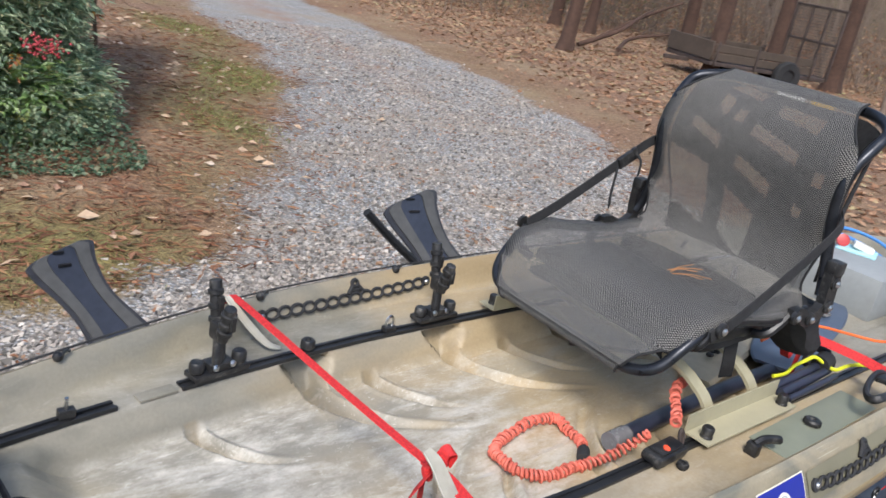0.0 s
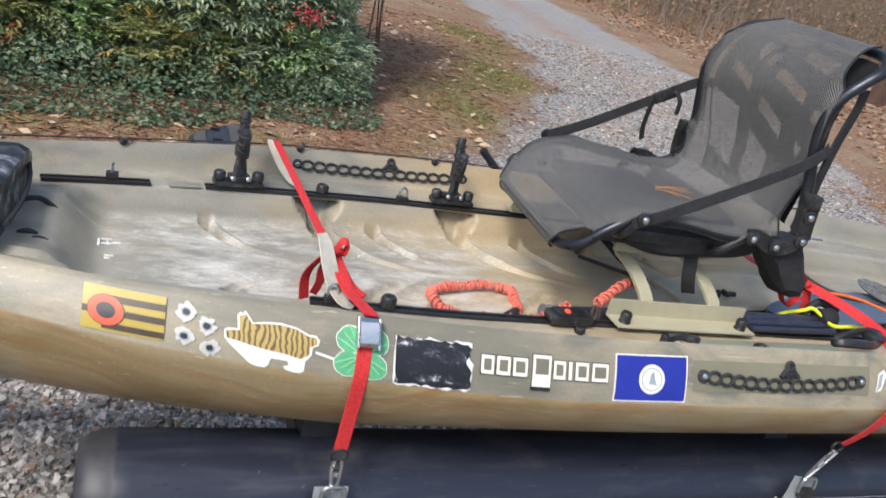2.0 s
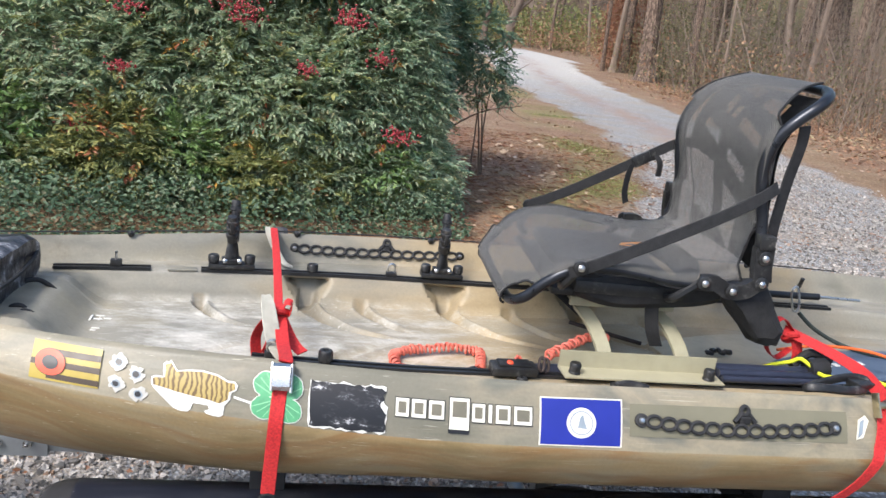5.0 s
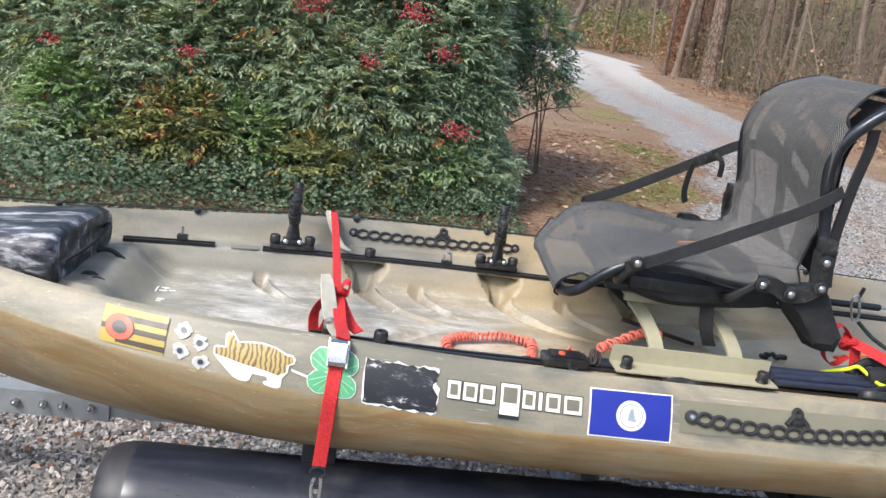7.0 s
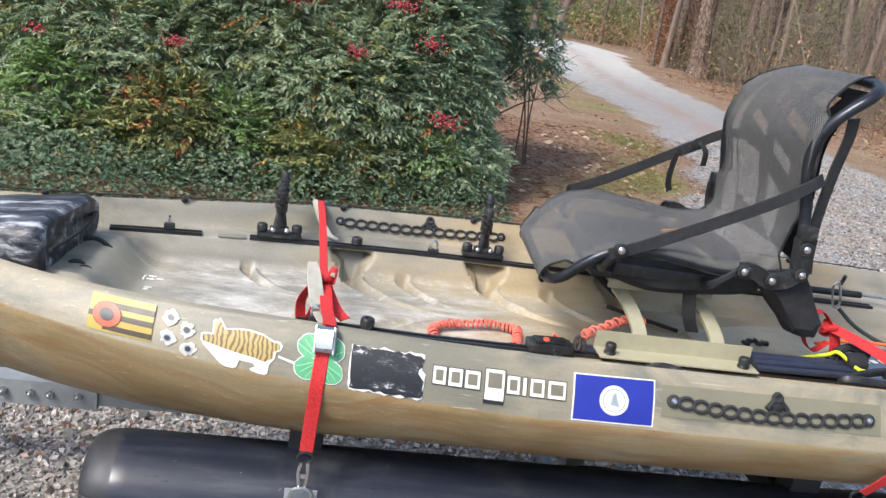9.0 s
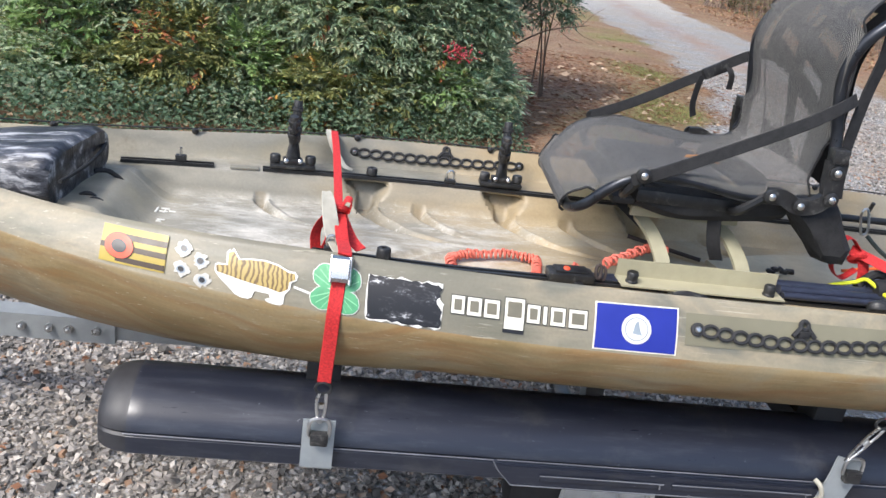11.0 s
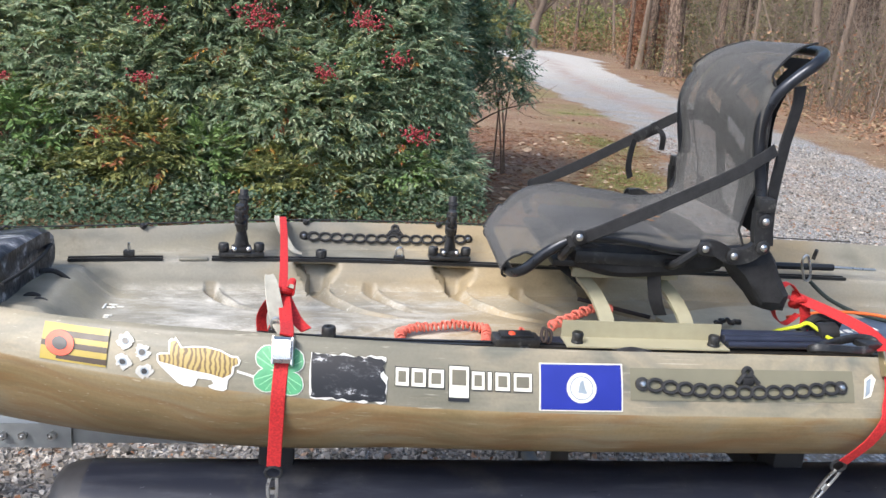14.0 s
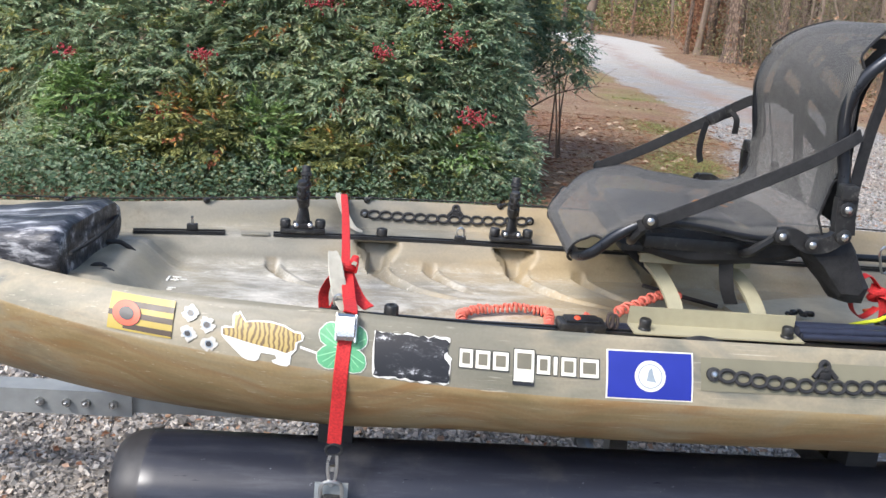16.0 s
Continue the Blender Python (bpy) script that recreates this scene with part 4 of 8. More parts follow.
def stud(x, side):
    bm = bmesh.new()
    c = deck_line(x, side) + Vector((0, 0, 0.006))
    box(bm, c + Vector((0, 0, 0.008)), (0.026, 0.016, 0.016), 0.002)
    st = part("track_stud", bm, BLACK_PLASTIC, kayak)
    bm = bmesh.new()
    rod(bm, c + Vector((0, 0, 0.014)), c + Vector((0, 0, 0.036)), 0.0035, n=8, bevel=0.001)
    part("stud_bolt", bm, STEEL, st)


stud(-0.50, 1)
for x, sd in ((0.19, 1), (-0.10, -1)):
    c = deck_line(x, sd) + Vector((0, 0, 0.01))
    bm = bmesh.new()
    box(bm, c, (0.03, 0.018, 0.014), 0.003)
    e = part("eye_base", bm, BLACK_PLASTIC, kayak)
    bm = bmesh.new()
    sweep(bm, [c + Vector((0.010 * math.cos(t), 0, 0.016 + 0.014 * math.sin(t))) for t in np.linspace(0, 6.283, 15)[:-1]], circle(0.003, 7), None, True)
    part("eye_ring", bm, STEEL, e, "steel ring in a track eye")
# bungee line under the far rim with its buttons
bm = bmesh.new()
tube(bm, [Vector((x, half_rim(x) - 0.004, z_rim(x) + 0.0075 + 0.008)) for x in np.linspace(-1.0, 1.6, 40)], 0.0022, 6, smooth=2)
part("bungee_line", bm, BLACK_RUBBER, kayak)
for x in (-0.80, -0.486, -0.068, 0.31, 0.75, 1.3):
    bm = bmesh.new()
    y, z = half_rim(x) - 0.010, z_rim(x) + 0.012
    lathe(bm, (x, y, z - 0.006), (0.2, -0.6, 0.8), [(0.006, 0), (0.009, 0.006), (0.009, 0.010), (0.004, 0.016)], 12)
    tube(bm, [(x + 0.004, y - 0.006, z - 0.006), (x + 0.012, y - 0.004, z + 0.008), (x + 0.022, y + 0.002, z + 0.004)], 0.003, 6, smooth=3)
    part("bungee_button", bm, BLACK_PLASTIC, kayak)
# moulded recess panel in the near ledge
bm = bmesh.new()
box(bm, (0.86, -0.374, 0.8462), (0.44, 0.086, 0.005), 0.002, Euler((0, 0, 0.02)).to_matrix())
part("recess_panel", bm, plain("deck_sage", rgb("7f8474"), 0.5, vary=0.15, scale=20), kayak, "grey-green moulded deck panel")
# small cleats on the near ledge
bm = bmesh.new()
box(bm, (0.585, -0.372, 0.858), (0.020, 0.026, 0.028), 0.004)
tube(bm, [(0.585, -0.372, 0.868), (0.61, -0.378, 0.876), (0.645, -0.392, 0.874)], 0.009, 8, smooth=3)
part("cleat", bm, BLACK_PLASTIC, kayak, "black swivel cleat on the ledge")
bm = bmesh.new()
rod(bm, (1.46, 0.40, 0.875), (1.46, 0.39, 0.905), 0.006, n=8)
part("wall_peg", bm, BLACK_PLASTIC, kayak)
for z in (0.905, 0.862):
    bm = bmesh.new()
    y = half_rim(-1.06) - 0.02
    rod(bm, (-1.06, y + 0.012, z), (-1.06, y - 0.006, z), 0.010, n=12)
    part("bow_plug", bm, BLACK_RUBBER, kayak)
# moulded marks on the cockpit floor, too worn to read
for x0, y0, w, h in ((-0.515, 0.035, 0.005, 0.030), (-0.508, 0.035, 0.020, 0.004), (-0.508, 0.060, 0.020, 0.004), (-0.498, 0.04, 0.004, 0.020), (-0.487, 0.045, 0.016, 0.004), (-0.500, -0.02, 0.018, 0.004), (-0.500, -0.03, 0.012, 0.004)):
    bm = bmesh.new()
    box(bm, (x0 + w / 2, y0, floor_height(x0, y0) + 0.001), (w, h, 0.003), 0.0008, None, 1)
    part("floor_mark", bm, WHITE, kayak)


# ---- rod holders ----
def rod_holder(x, y, z, turn, label):
    t = thing("rod_holder", (x, y, z, 0, 0, turn), label, "rod holder", "rod holders on the gear track")
    R = pose(x, y, z, 0, 0, turn)
    P = lambda *v: R @ Vector(v)
    rot = R.to_3x3()
    bm = bmesh.new()
    box(bm, P(0, 0, 0.006), (0.115, 0.040, 0.012), 0.004, rot)
    box(bm, P(0, 0, 0.018), (0.050, 0.034, 0.016), 0.004, rot)
    base = part("base_plate", bm, BLACK_PLASTIC, t)
    for dx in (-0.045, 0.045):
        bm = bmesh.new()
        lathe(bm, P(dx, 0, 0.010), (0, 0, 1), [(0.012, 0), (0.012, 0.004), (0.014, 0.006), (0.014, 0.020), (0.011, 0.024), (0.004, 0.024)], 14)
        part("base_knob", bm, BLACK_PLASTIC, base)
    for dx in (-0.018, 0.018):
        bm = bmesh.new()
        lathe(bm, P(dx, -0.018, 0.022), rot @ Vector((0, -1, 0.4)), [(0.006, 0), (0.006, 0.003), (0.002, 0.005)], 10)
        part("bolt", bm, STEEL, base)
    bm = bmesh.new()
    sweep(bm, [P(0, 0, 0.02), P(0, 0.002, 0.05), P(0, 0.004, 0.075)], lambda u: [(v * (1.6 - u * 1.0), w * 1.0) for v, w in circle(0.016, 10, 0.011)])
    box(bm, P(0, 0.004, 0.085), (0.030, 0.030, 0.034), 0.006, rot)
    part("post", bm, BLACK_PLASTIC, t)
    for s, h in ((1, 0.168), (-1, 0.142)):
        bm = bmesh.new()
        a, b = P(0.004 * s, 0.004 + 0.014 * s, 0.070), P(0.006 * s, 0.006 + 0.034 * s, h)
        rod(bm, a, b, 0.0105, 0.0115, 12, 0.002)
        for k in (0.28, 0.52, 0.78):
            c = a.lerp(b, k)
            d = (b - a).normalized()
            lathe(bm, c - d * 0.006, d, [(0.011, 0), (0.0145, 0.002), (0.0145, 0.010), (0.011, 0.012)], 12)
        box(bm, a.lerp(b, 0.62) + rot @ Vector((0, -0.015, 0)), (0.010, 0.010, 0.028), 0.002, rot)
        part("clamp_arm", bm, BLACK_PLASTIC, t, "ribbed black clamp arm")
    return t


ra = deck_line(-0.226, 1)
rod_holder(-0.226, ra.y, 0.856, 8, "black plastic rod holder clamped to the gear track")
rb = deck_line(0.328, 1)
rod_holder(0.328, rb.y + 0.012, 0.856, 2, "black plastic rod holder beside the seat")


# ---- tie-down straps ----
def web(bm, pts, w=0.026, h=0.0022, side=(1, 0, 0), n=6):
    return sweep(bm, smooth_line(pts, n) if n else pts, flat(w, h), side)


def white_guard(pts, parent, wide=0.030):
    """A curved leaf of worn plastic that keeps the strap off the rail."""
    bm = bmesh.new()
    line = smooth_line(pts, 8)
    prof = lambda u: (lambda w: [(-w, 0.0), (-w * 0.9, -0.003), (0, -0.0055), (w * 0.9, -0.003), (w, 0.0), (w * 0.9, 0.001), (0, -0.001), (-w * 0.9, 0.001)])(0.5 * max(0.008, wide * math.sin(math.pi * (0.14 + 0.78 * u)) ** 0.7))
    sweep(bm, line, prof, (1, 0.2, 0))
    return part("strap_guard", bm, WHITE_PLASTIC, parent, "worn grey-white plastic strap guard")


def hook_and_plate(t, x, top, lean):
    """The strap's end: a snap hook, a padlock and the grey plate on the fender."""
    tx, ty, tz = top
    bm = bmesh.new()
    sweep(bm, [Vector((tx + 0.015 * math.cos(a), ty, tz - 0.010 + 0.012 * math.sin(a))) for a in np.linspace(0, 6.283, 17)[:-1]], circle(0.0032, 7), None, True)
    part("strap_ring", bm, BLACK_RAIL, t)
    bx, by, bz = x, -0.478, 0.582
    bm = bmesh.new()
    c0, c1 = Vector((tx, ty - 0.002, tz - 0.020)), Vector((bx, by - 0.006, bz + 0.004))
    d = (c1 - c0)
    s = Vector((1, 0, 0.2)).cross(d).cross(d).normalized() * 0.006
    sweep(bm, smooth_line([c0 + s, c0 + d * 0.3 + s * 1.6, c0 + d * 0.75 + s, c1, c0 + d * 0.75 - s, c0 + d * 0.3 - s * 1.2, c0 - s], 5), circle(0.0032, 7))
    rod(bm, c0 + d * 0.35, c0 + d * 0.5, 0.006, n=10)
    part("snap_hook", bm, STEEL, t, "bright steel snap hook")
    return bx, by, bz


strap = thing("tie_down_strap", (-0.085, -0.47, 0.60), "red webbing tie-down strap with a steel cam buckle", "strap", "tie-down straps")
bm = bmesh.new()
web(bm, [(-0.130, half_rim(-0.13) + 0.03, 0.86), (-0.131, half_rim(-0.13) + 0.004, 0.918), (-0.129, half_rim(-0.13) - 0.02, 0.929), (-0.118, 0.26, 0.922), (-0.105, 0.05, 0.912), (-0.094, -0.17, 0.908)], 0.019)
part("far_run", bm, RED_WEB, strap)
bm = bmesh.new()
web(bm, [(-0.094, -0.17, 0.908), (-0.088, -0.22, 0.905), (-0.080, -0.29, 0.888), (-0.074, -0.37, 0.900), (-0.072, -0.425, 0.912), (-0.073, -half_rim(-0.073) - 0.004, 0.909)], 0.026)
part("near_run", bm, RED_WEB, strap)
bm = bmesh.new()
vs = [hull_side(-0.075 - 0.002 * k, v, 0.006) for k, v in enumerate((0.02, 0.3, 0.6, 0.95))]
low = [vs[-1].lerp(Vector((-0.087, -0.474, 0.668)), q) for q in (0.35, 0.7, 1.0)]
web(bm, vs + low, 0.026, n=3)
part("side_run", bm, RED_WEB, strap)
bm = bmesh.new()
k0 = Vector((-0.092, -0.19, 0.908))
tube(bm, [k0 + Vector(v) for v in ((-0.016, 0, 0.006), (0, -0.014, 0.014), (0.016, 0.0, 0.004), (0, 0.012, -0.008), (-0.014, -0.004, -0.010))], 0.008, 8, True, 5)
web(bm, [k0 + Vector(v) for v in ((0.004, 0.0, 0.006), (0.012, -0.006, 0.030), (0.024, -0.010, 0.028), (0.020, -0.004, 0.004))], 0.022, side=(0, 1, 0.3))
part("knot", bm, RED_WEB, strap, "knotted red webbing")
for pts in (((0.0, 0, 0.004), (-0.026, -0.008, -0.010), (-0.044, 0.0, -0.050), (-0.040, 0.0, -0.100)), ((0.002, 0.004, 0.0), (-0.012, 0.006, -0.030), (-0.014, 0.004, -0.064), (-0.024, 0.0, -0.088)), ((0.006, -0.01, -0.004), (0.022, -0.03, -0.030), (0.036, -0.05, -0.045), (0.052, -0.075, -0.050))):
    bm = bmesh.new()
    web(bm, [k0 + Vector(v) for v in pts], 0.024, side=(0.85, 0.45, 0.25))
    part("strap_tail", bm, RED_WEB, strap)
yr = half_rim(-0.13)
white_guard([(-0.146, yr - 0.012, 0.934), (-0.143, yr - 0.030, 0.927), (-0.130, yr - 0.058, 0.905), (-0.112, yr - 0.085, 0.880), (-0.094, yr - 0.105, 0.863), (-0.072, yr - 0.112, 0.856)], strap, 0.019)
white_guard([(-0.122, -0.195, 0.952), (-0.116, -0.215, 0.940), (-0.108, -0.240, 0.910), (-0.098, -0.265, 0.880), (-0.084, -0.292, 0.862), (-0.066, -0.305, 0.857)], strap, 0.032)
a, d, o = side_dir(-0.075, 0.15)
bm = bmesh.new()
rot = Matrix((a, d, o)).transposed()
c = hull_side(-0.074, 0.22, 0.014)
for e in (-1, 1):
    box(bm, c + a * (0.0175 * e), (0.004, 0.052, 0.022), 0.0015, rot)
sweep(bm, [c - d * 0.024 + o * 0.004, c - d * 0.018 + o * 0.014, c - d * 0.002 + o * 0.016, c + d * 0.016 + o * 0.012, c + d * 0.022 + o * 0.004], flat(0.034, 0.003), a)
rod(bm, c + d * 0.018 - a * 0.020, c + d * 0.018 + a * 0.020, 0.004, n=10)
part("cam_buckle", bm, STEEL, strap, "bright steel cam buckle")
px = hook_and_plate(strap, -0.088, (-0.087, -0.474, 0.665), 0)

strap2 = thing("tie_down_strap", (1.06, -0.48, 0.62), "red webbing tie-down strap looped behind the seat", "strap", "tie-down straps")
bm = bmesh.new()
web(bm, [(1.16, 0.36, 0.88), (1.13, 0.20, 0.885), (1.085, 0.0, 0.90), (1.062, -0.13, 0.925), (1.066, -0.20, 0.935)], 0.026)
part("far_run", bm, RED_WEB, strap2)
bm = bmesh.new()
web(bm, [(1.045, -0.19, 0.945), (1.08, -0.21, 0.935), (1.12, -0.27, 0.925), (1.14, -0.34, 0.918), (1.125, -0.42, 0.914), (1.105, -half_rim(1.1) - 0.004, 0.91)], 0.028, side=(0.8, 0.5, 0.6))
part("near_run", bm, RED_WEB, strap2)
bm = bmesh.new()
web(bm, [(1.066, -0.19, 0.945), (1.030, -0.195, 0.975), (1.002, -0.20, 0.950), (1.004, -0.20, 0.905), (1.036, -0.195, 0.878), (1.07, -0.19, 0.900)], 0.022, side=(0, 1, 0))
web(bm, [(1.075, -0.20, 0.925), (1.082, -0.205, 0.89), (1.080, -0.205, 0.845), (1.085, -0.205, 0.80)], 0.026, side=(1, 0, 0.2))
tube(bm, [(1.050, -0.19, 0.925), (1.062, -0.205, 0.940), (1.078, -0.195, 0.930), (1.066, -0.182, 0.918)], 0.008, 8, True, 5)
part("loop", bm, RED_WEB, strap2, "looped red webbing end")
bm = bmesh.new()
web(bm, [hull_side(1.10, 0.02, 0.006), hull_side(1.098, 0.4, 0.006), hull_side(1.090, 0.75, 0.006), hull_side(1.082, 1.0, 0.010), Vector((1.062, -0.520, 0.750)), Vector((1.033, -0.500, 0.698))], 0.026, n=3)
part("side_run", bm, RED_WEB, strap2)
bm = bmesh.new()
a, d, o = side_dir(1.10, 0.05)
rot = Matrix((a, d, o)).transposed()
c = hull_side(1.10, 0.06, 0.014)
for e in (-1, 1):
    box(bm, c + a * (0.017 * e), (0.004, 0.050, 0.020), 0.0015, rot)
rod(bm, c - a * 0.02, c + a * 0.02, 0.007, n=10)
part("cam_buckle", bm, plain("brassy_steel", (0.5, 0.44, 0.3, 1), 0.35, 1.0), strap2, "yellowed steel cam buckle")
hook_and_plate(strap2, 0.985, (1.030, -0.492, 0.695), 0)


def lock_plate(x, lean):
    """A bent grey plate bolted round the fender's lip."""
    bm = bmesh.new()
    sweep(bm, [Vector((x, -0.474, 0.585)), Vector((x + lean * 0.4, -0.477, 0.54)), Vector((x + lean, -0.474, 0.478)), Vector((x + lean, -0.455, 0.462))], [(-0.031, -0.002), (0.031, -0.002), (0.031, 0.002), (-0.031, 0.002)], (1, 0, 0))
    part("lock_plate", bm, PLATE_GREY, trailer, "grey painted steel lock plate")
    p = thing("padlock", (x, -0.484, 0.54), "small black padlock with a steel shackle", "padlock", "padlocks on the fender plates")
    bm = bmesh.new()
    box(bm, (x + 0.002, -0.489, 0.553), (0.034, 0.018, 0.026), 0.004)
    box(bm, (x + 0.002, -0.4985, 0.553), (0.026, 0.002, 0.018), 0.001)
    part("body", bm, BLACK_PLASTIC, p)
    bm = bmesh.new()
    tube(bm, [(x - 0.018, -0.487, 0.556), (x - 0.019, -0.487, 0.580), (x - 0.012, -0.487, 0.593), (x + 0.012, -0.487, 0.594), (x + 0.020, -0.487, 0.582), (x + 0.020, -0.487, 0.558)], 0.0038, 8)
    part("shackle", bm, STEEL, p, "bright steel shackle")


lock_plate(-0.088, 0.0)
lock_plate(1.005, -0.02)
bm = bmesh.new()
tube(bm, [(0.942, -0.474, 0.530), (0.950, -0.487, 0.522), (0.958, -0.488, 0.500), (0.954, -0.480, 0.484)], 0.005, 8)
part("tie_ring", bm, WHITE_PLASTIC, trailer, "white cord tied to the fender")


# ---- side pads on the trailer's far arms ----
PAD_GREY = plain("pad_grey", (0.075, 0.076, 0.076, 1), 0.6, vary=0.3)
PAD_EDGE = plain("pad_edge", (0.030, 0.032, 0.040, 1), 0.5, vary=0.3)
PAD_STRIP = plain("pad_strip", (0.030, 0.036, 0.054, 1), 0.4, vary=0.3)


def side_pad(x, z, size, turn, brace, label):
    """A moulded pad, wide with rounded shoulders, a sunk middle strip and two slots."""
    t = thing("cradle_pad", (x, 1.2, z), label, "cradle pad", "cradle pads on the trailer")
    rot = Euler((0, 0, radians(turn))).to_matrix()
    base = Vector((x, 1.2, z))
    at = lambda *v: base + rot @ (Vector(v) * size)
    line = smooth_line([at(0.10, -0.10, -0.14), at(0.07, -0.06, -0.08), at(0.02, -0.01, 0.0), at(-0.025, 0.03, 0.08), at(-0.045, 0.05, 0.13)], 6)
    side = rot @ Vector((1, 0, 0))

    def wid(u):
        w = 0.082 + 0.016 * math.cos(u * 6.6)
        return size * w * (1 if u < 0.90 else math.sqrt(max(0.45, 1 - ((u - 0.90) / 0.115) ** 2)))

    def band(name, a, b, lift, mat, parent):
        bm = bmesh.new()
        up = [p + Vector((0, -0.7, 0.6)) * lift for p in line]
        sweep(bm, up, lambda u: [(a * wid(u), -0.006), (b * wid(u), -0.006), (b * wid(u), 0.004), (a * wid(u), 0.004)], side)
        return part(name, bm, mat, parent), up
    pad, _ = band("pad", -1.0, 1.0, 0.0, PAD_EDGE, t)
    for s_ in (-1, 1):
        band("rib", min(0.42 * s_, 0.84 * s_), max(0.42 * s_, 0.84 * s_), 0.006, PAD_GREY, pad)
    _, up = band("middle_strip", -0.40, 0.40, 0.003, PAD_STRIP, pad)
    for k, w in ((-2, 0.030), (-6, 0.034)):
        bm = bmesh.new()
        box(bm, up[k] + Vector((-0.004, -0.008, 0.004)), (w * size, 0.008, 0.008), 0.002, rot)
        part("slot", bm, INK, pad)
    for s_ in (-1, 1):
        bm = bmesh.new()
        lathe(bm, line[3] + side * (0.062 * size * s_) + Vector((0, -0.010, 0.006)), (0, -0.7, 0.6), [(0.007, 0), (0.007, 0.004), (0.003, 0.0045)], 12)
        part("bolt_hole", bm, INK, pad)
    bm = bmesh.new()
    tube(bm, [at(0.10, -0.08, -0.15), at(0.06, 0.0, -0.06), at(0.0, 0.06, 0.05)], 0.016, 8)
    rod(bm, at(0.10, -0.09, -0.14), (x + 0.05, 0.955, 0.50), 0.016)
    part("arm", bm, BLACK_RAIL, t)
    if brace:
        bm = bmesh.new()
        tube(bm, [(x - 0.315, 1.16, z + 0.165), (x - 0.20, 1.14, z + 0.06), (x - 0.02, 1.10, z - 0.09)], 0.015, 8, smooth=3)
        part("brace", bm, BLACK_RAIL, t, "round black brace bar")


side_pad(-0.148, 0.555, 1.0, 4, False, "black slotted cradle pad leaning on a trailer arm")
side_pad(1.075, 0.600, 1.25, -6, True, "black slotted cradle pad with a brace bar")

# ---- seat ----
FABRIC = Mat("seat_mesh", 0.75)
_uv = FABRIC.t.nodes.new("ShaderNodeUVMap")
_uv.uv_map = "UVMap"
_sx = FABRIC.t.nodes.new("ShaderNodeSeparateXYZ")
FABRIC.link(_uv.outputs[0], _sx.inputs[0])
_a = FABRIC.math("SINE", FABRIC.math("MULTIPLY", _sx.outputs[0], 6.2832 / 0.0050))
_b = FABRIC.math("SINE", FABRIC.math("MULTIPLY", _sx.outputs[1], 6.2832 / 0.0050))
_ab = FABRIC.math("ADD", FABRIC.math("MULTIPLY", FABRIC.math("MULTIPLY", _a, _b), 0.5), 0.5)
_dust = FABRIC.noise(5, 7, 0.72)
_lint = FABRIC.noise(1.0, 5, 0.75, (30, 60, 30))
_thread = FABRIC.ramp(_ab, [(0.50, (0.006, 0.006, 0.007, 1)), (0.68, (0.215, 0.207, 0.193, 1))])
_soil = FABRIC.ramp(_dust, [(0.46, (0, 0, 0, 1)), (0.70, (0.38, 0.38, 0.38, 1))])
_thread = FABRIC.mix(_soil, _thread, (0.15, 0.144, 0.132, 1))
FABRIC.color(FABRIC.mix(FABRIC.ramp(_lint, [(0.66, (0, 0, 0, 1)), (0.76, (0.4, 0.4, 0.4, 1))]), _thread, (0.40, 0.38, 0.35, 1)))
_hole = FABRIC.ramp(_ab, [(0.22, (0.05, 0.05, 0.05, 1)), (0.34, (1, 1, 1, 1))])
FABRIC.link(_hole, FABRIC.b.inputs["Alpha"])
FABRIC.bump(_ab, 0.6, 0.0012)
FABRIC = FABRIC.m

EDGE = [(0.398, 0.970), (0.408, 0.990), (0.432, 1.012), (0.470, 1.048), (0.520, 1.076), (0.600, 1.084), (0.70, 1.072), (0.79, 1.066), (0.86, 1.072), (0.895, 1.100), (0.905, 1.150), (0.902, 1.215), (0.888, 1.290), (0.882, 1.345), (0.895, 1.395), (0.925, 1.438), (0.968, 1.470), (1.014, 1.484)]
WIDTH = [0.184, 0.199, 0.228, 0.259, 0.270, 0.273, 0.273, 0.270, 0.256, 0.226, 0.228, 0.240, 0.248, 0.250, 0.246, 0.206, 0.178, 0.172]


def fabric_line(k=6):
    pts = smooth_line([(x, 0, z) for x, z in EDGE], k)
    ws = smooth_line([(w, 0, 0) for w in WIDTH], k)
    return pts, [w.x for w in ws]


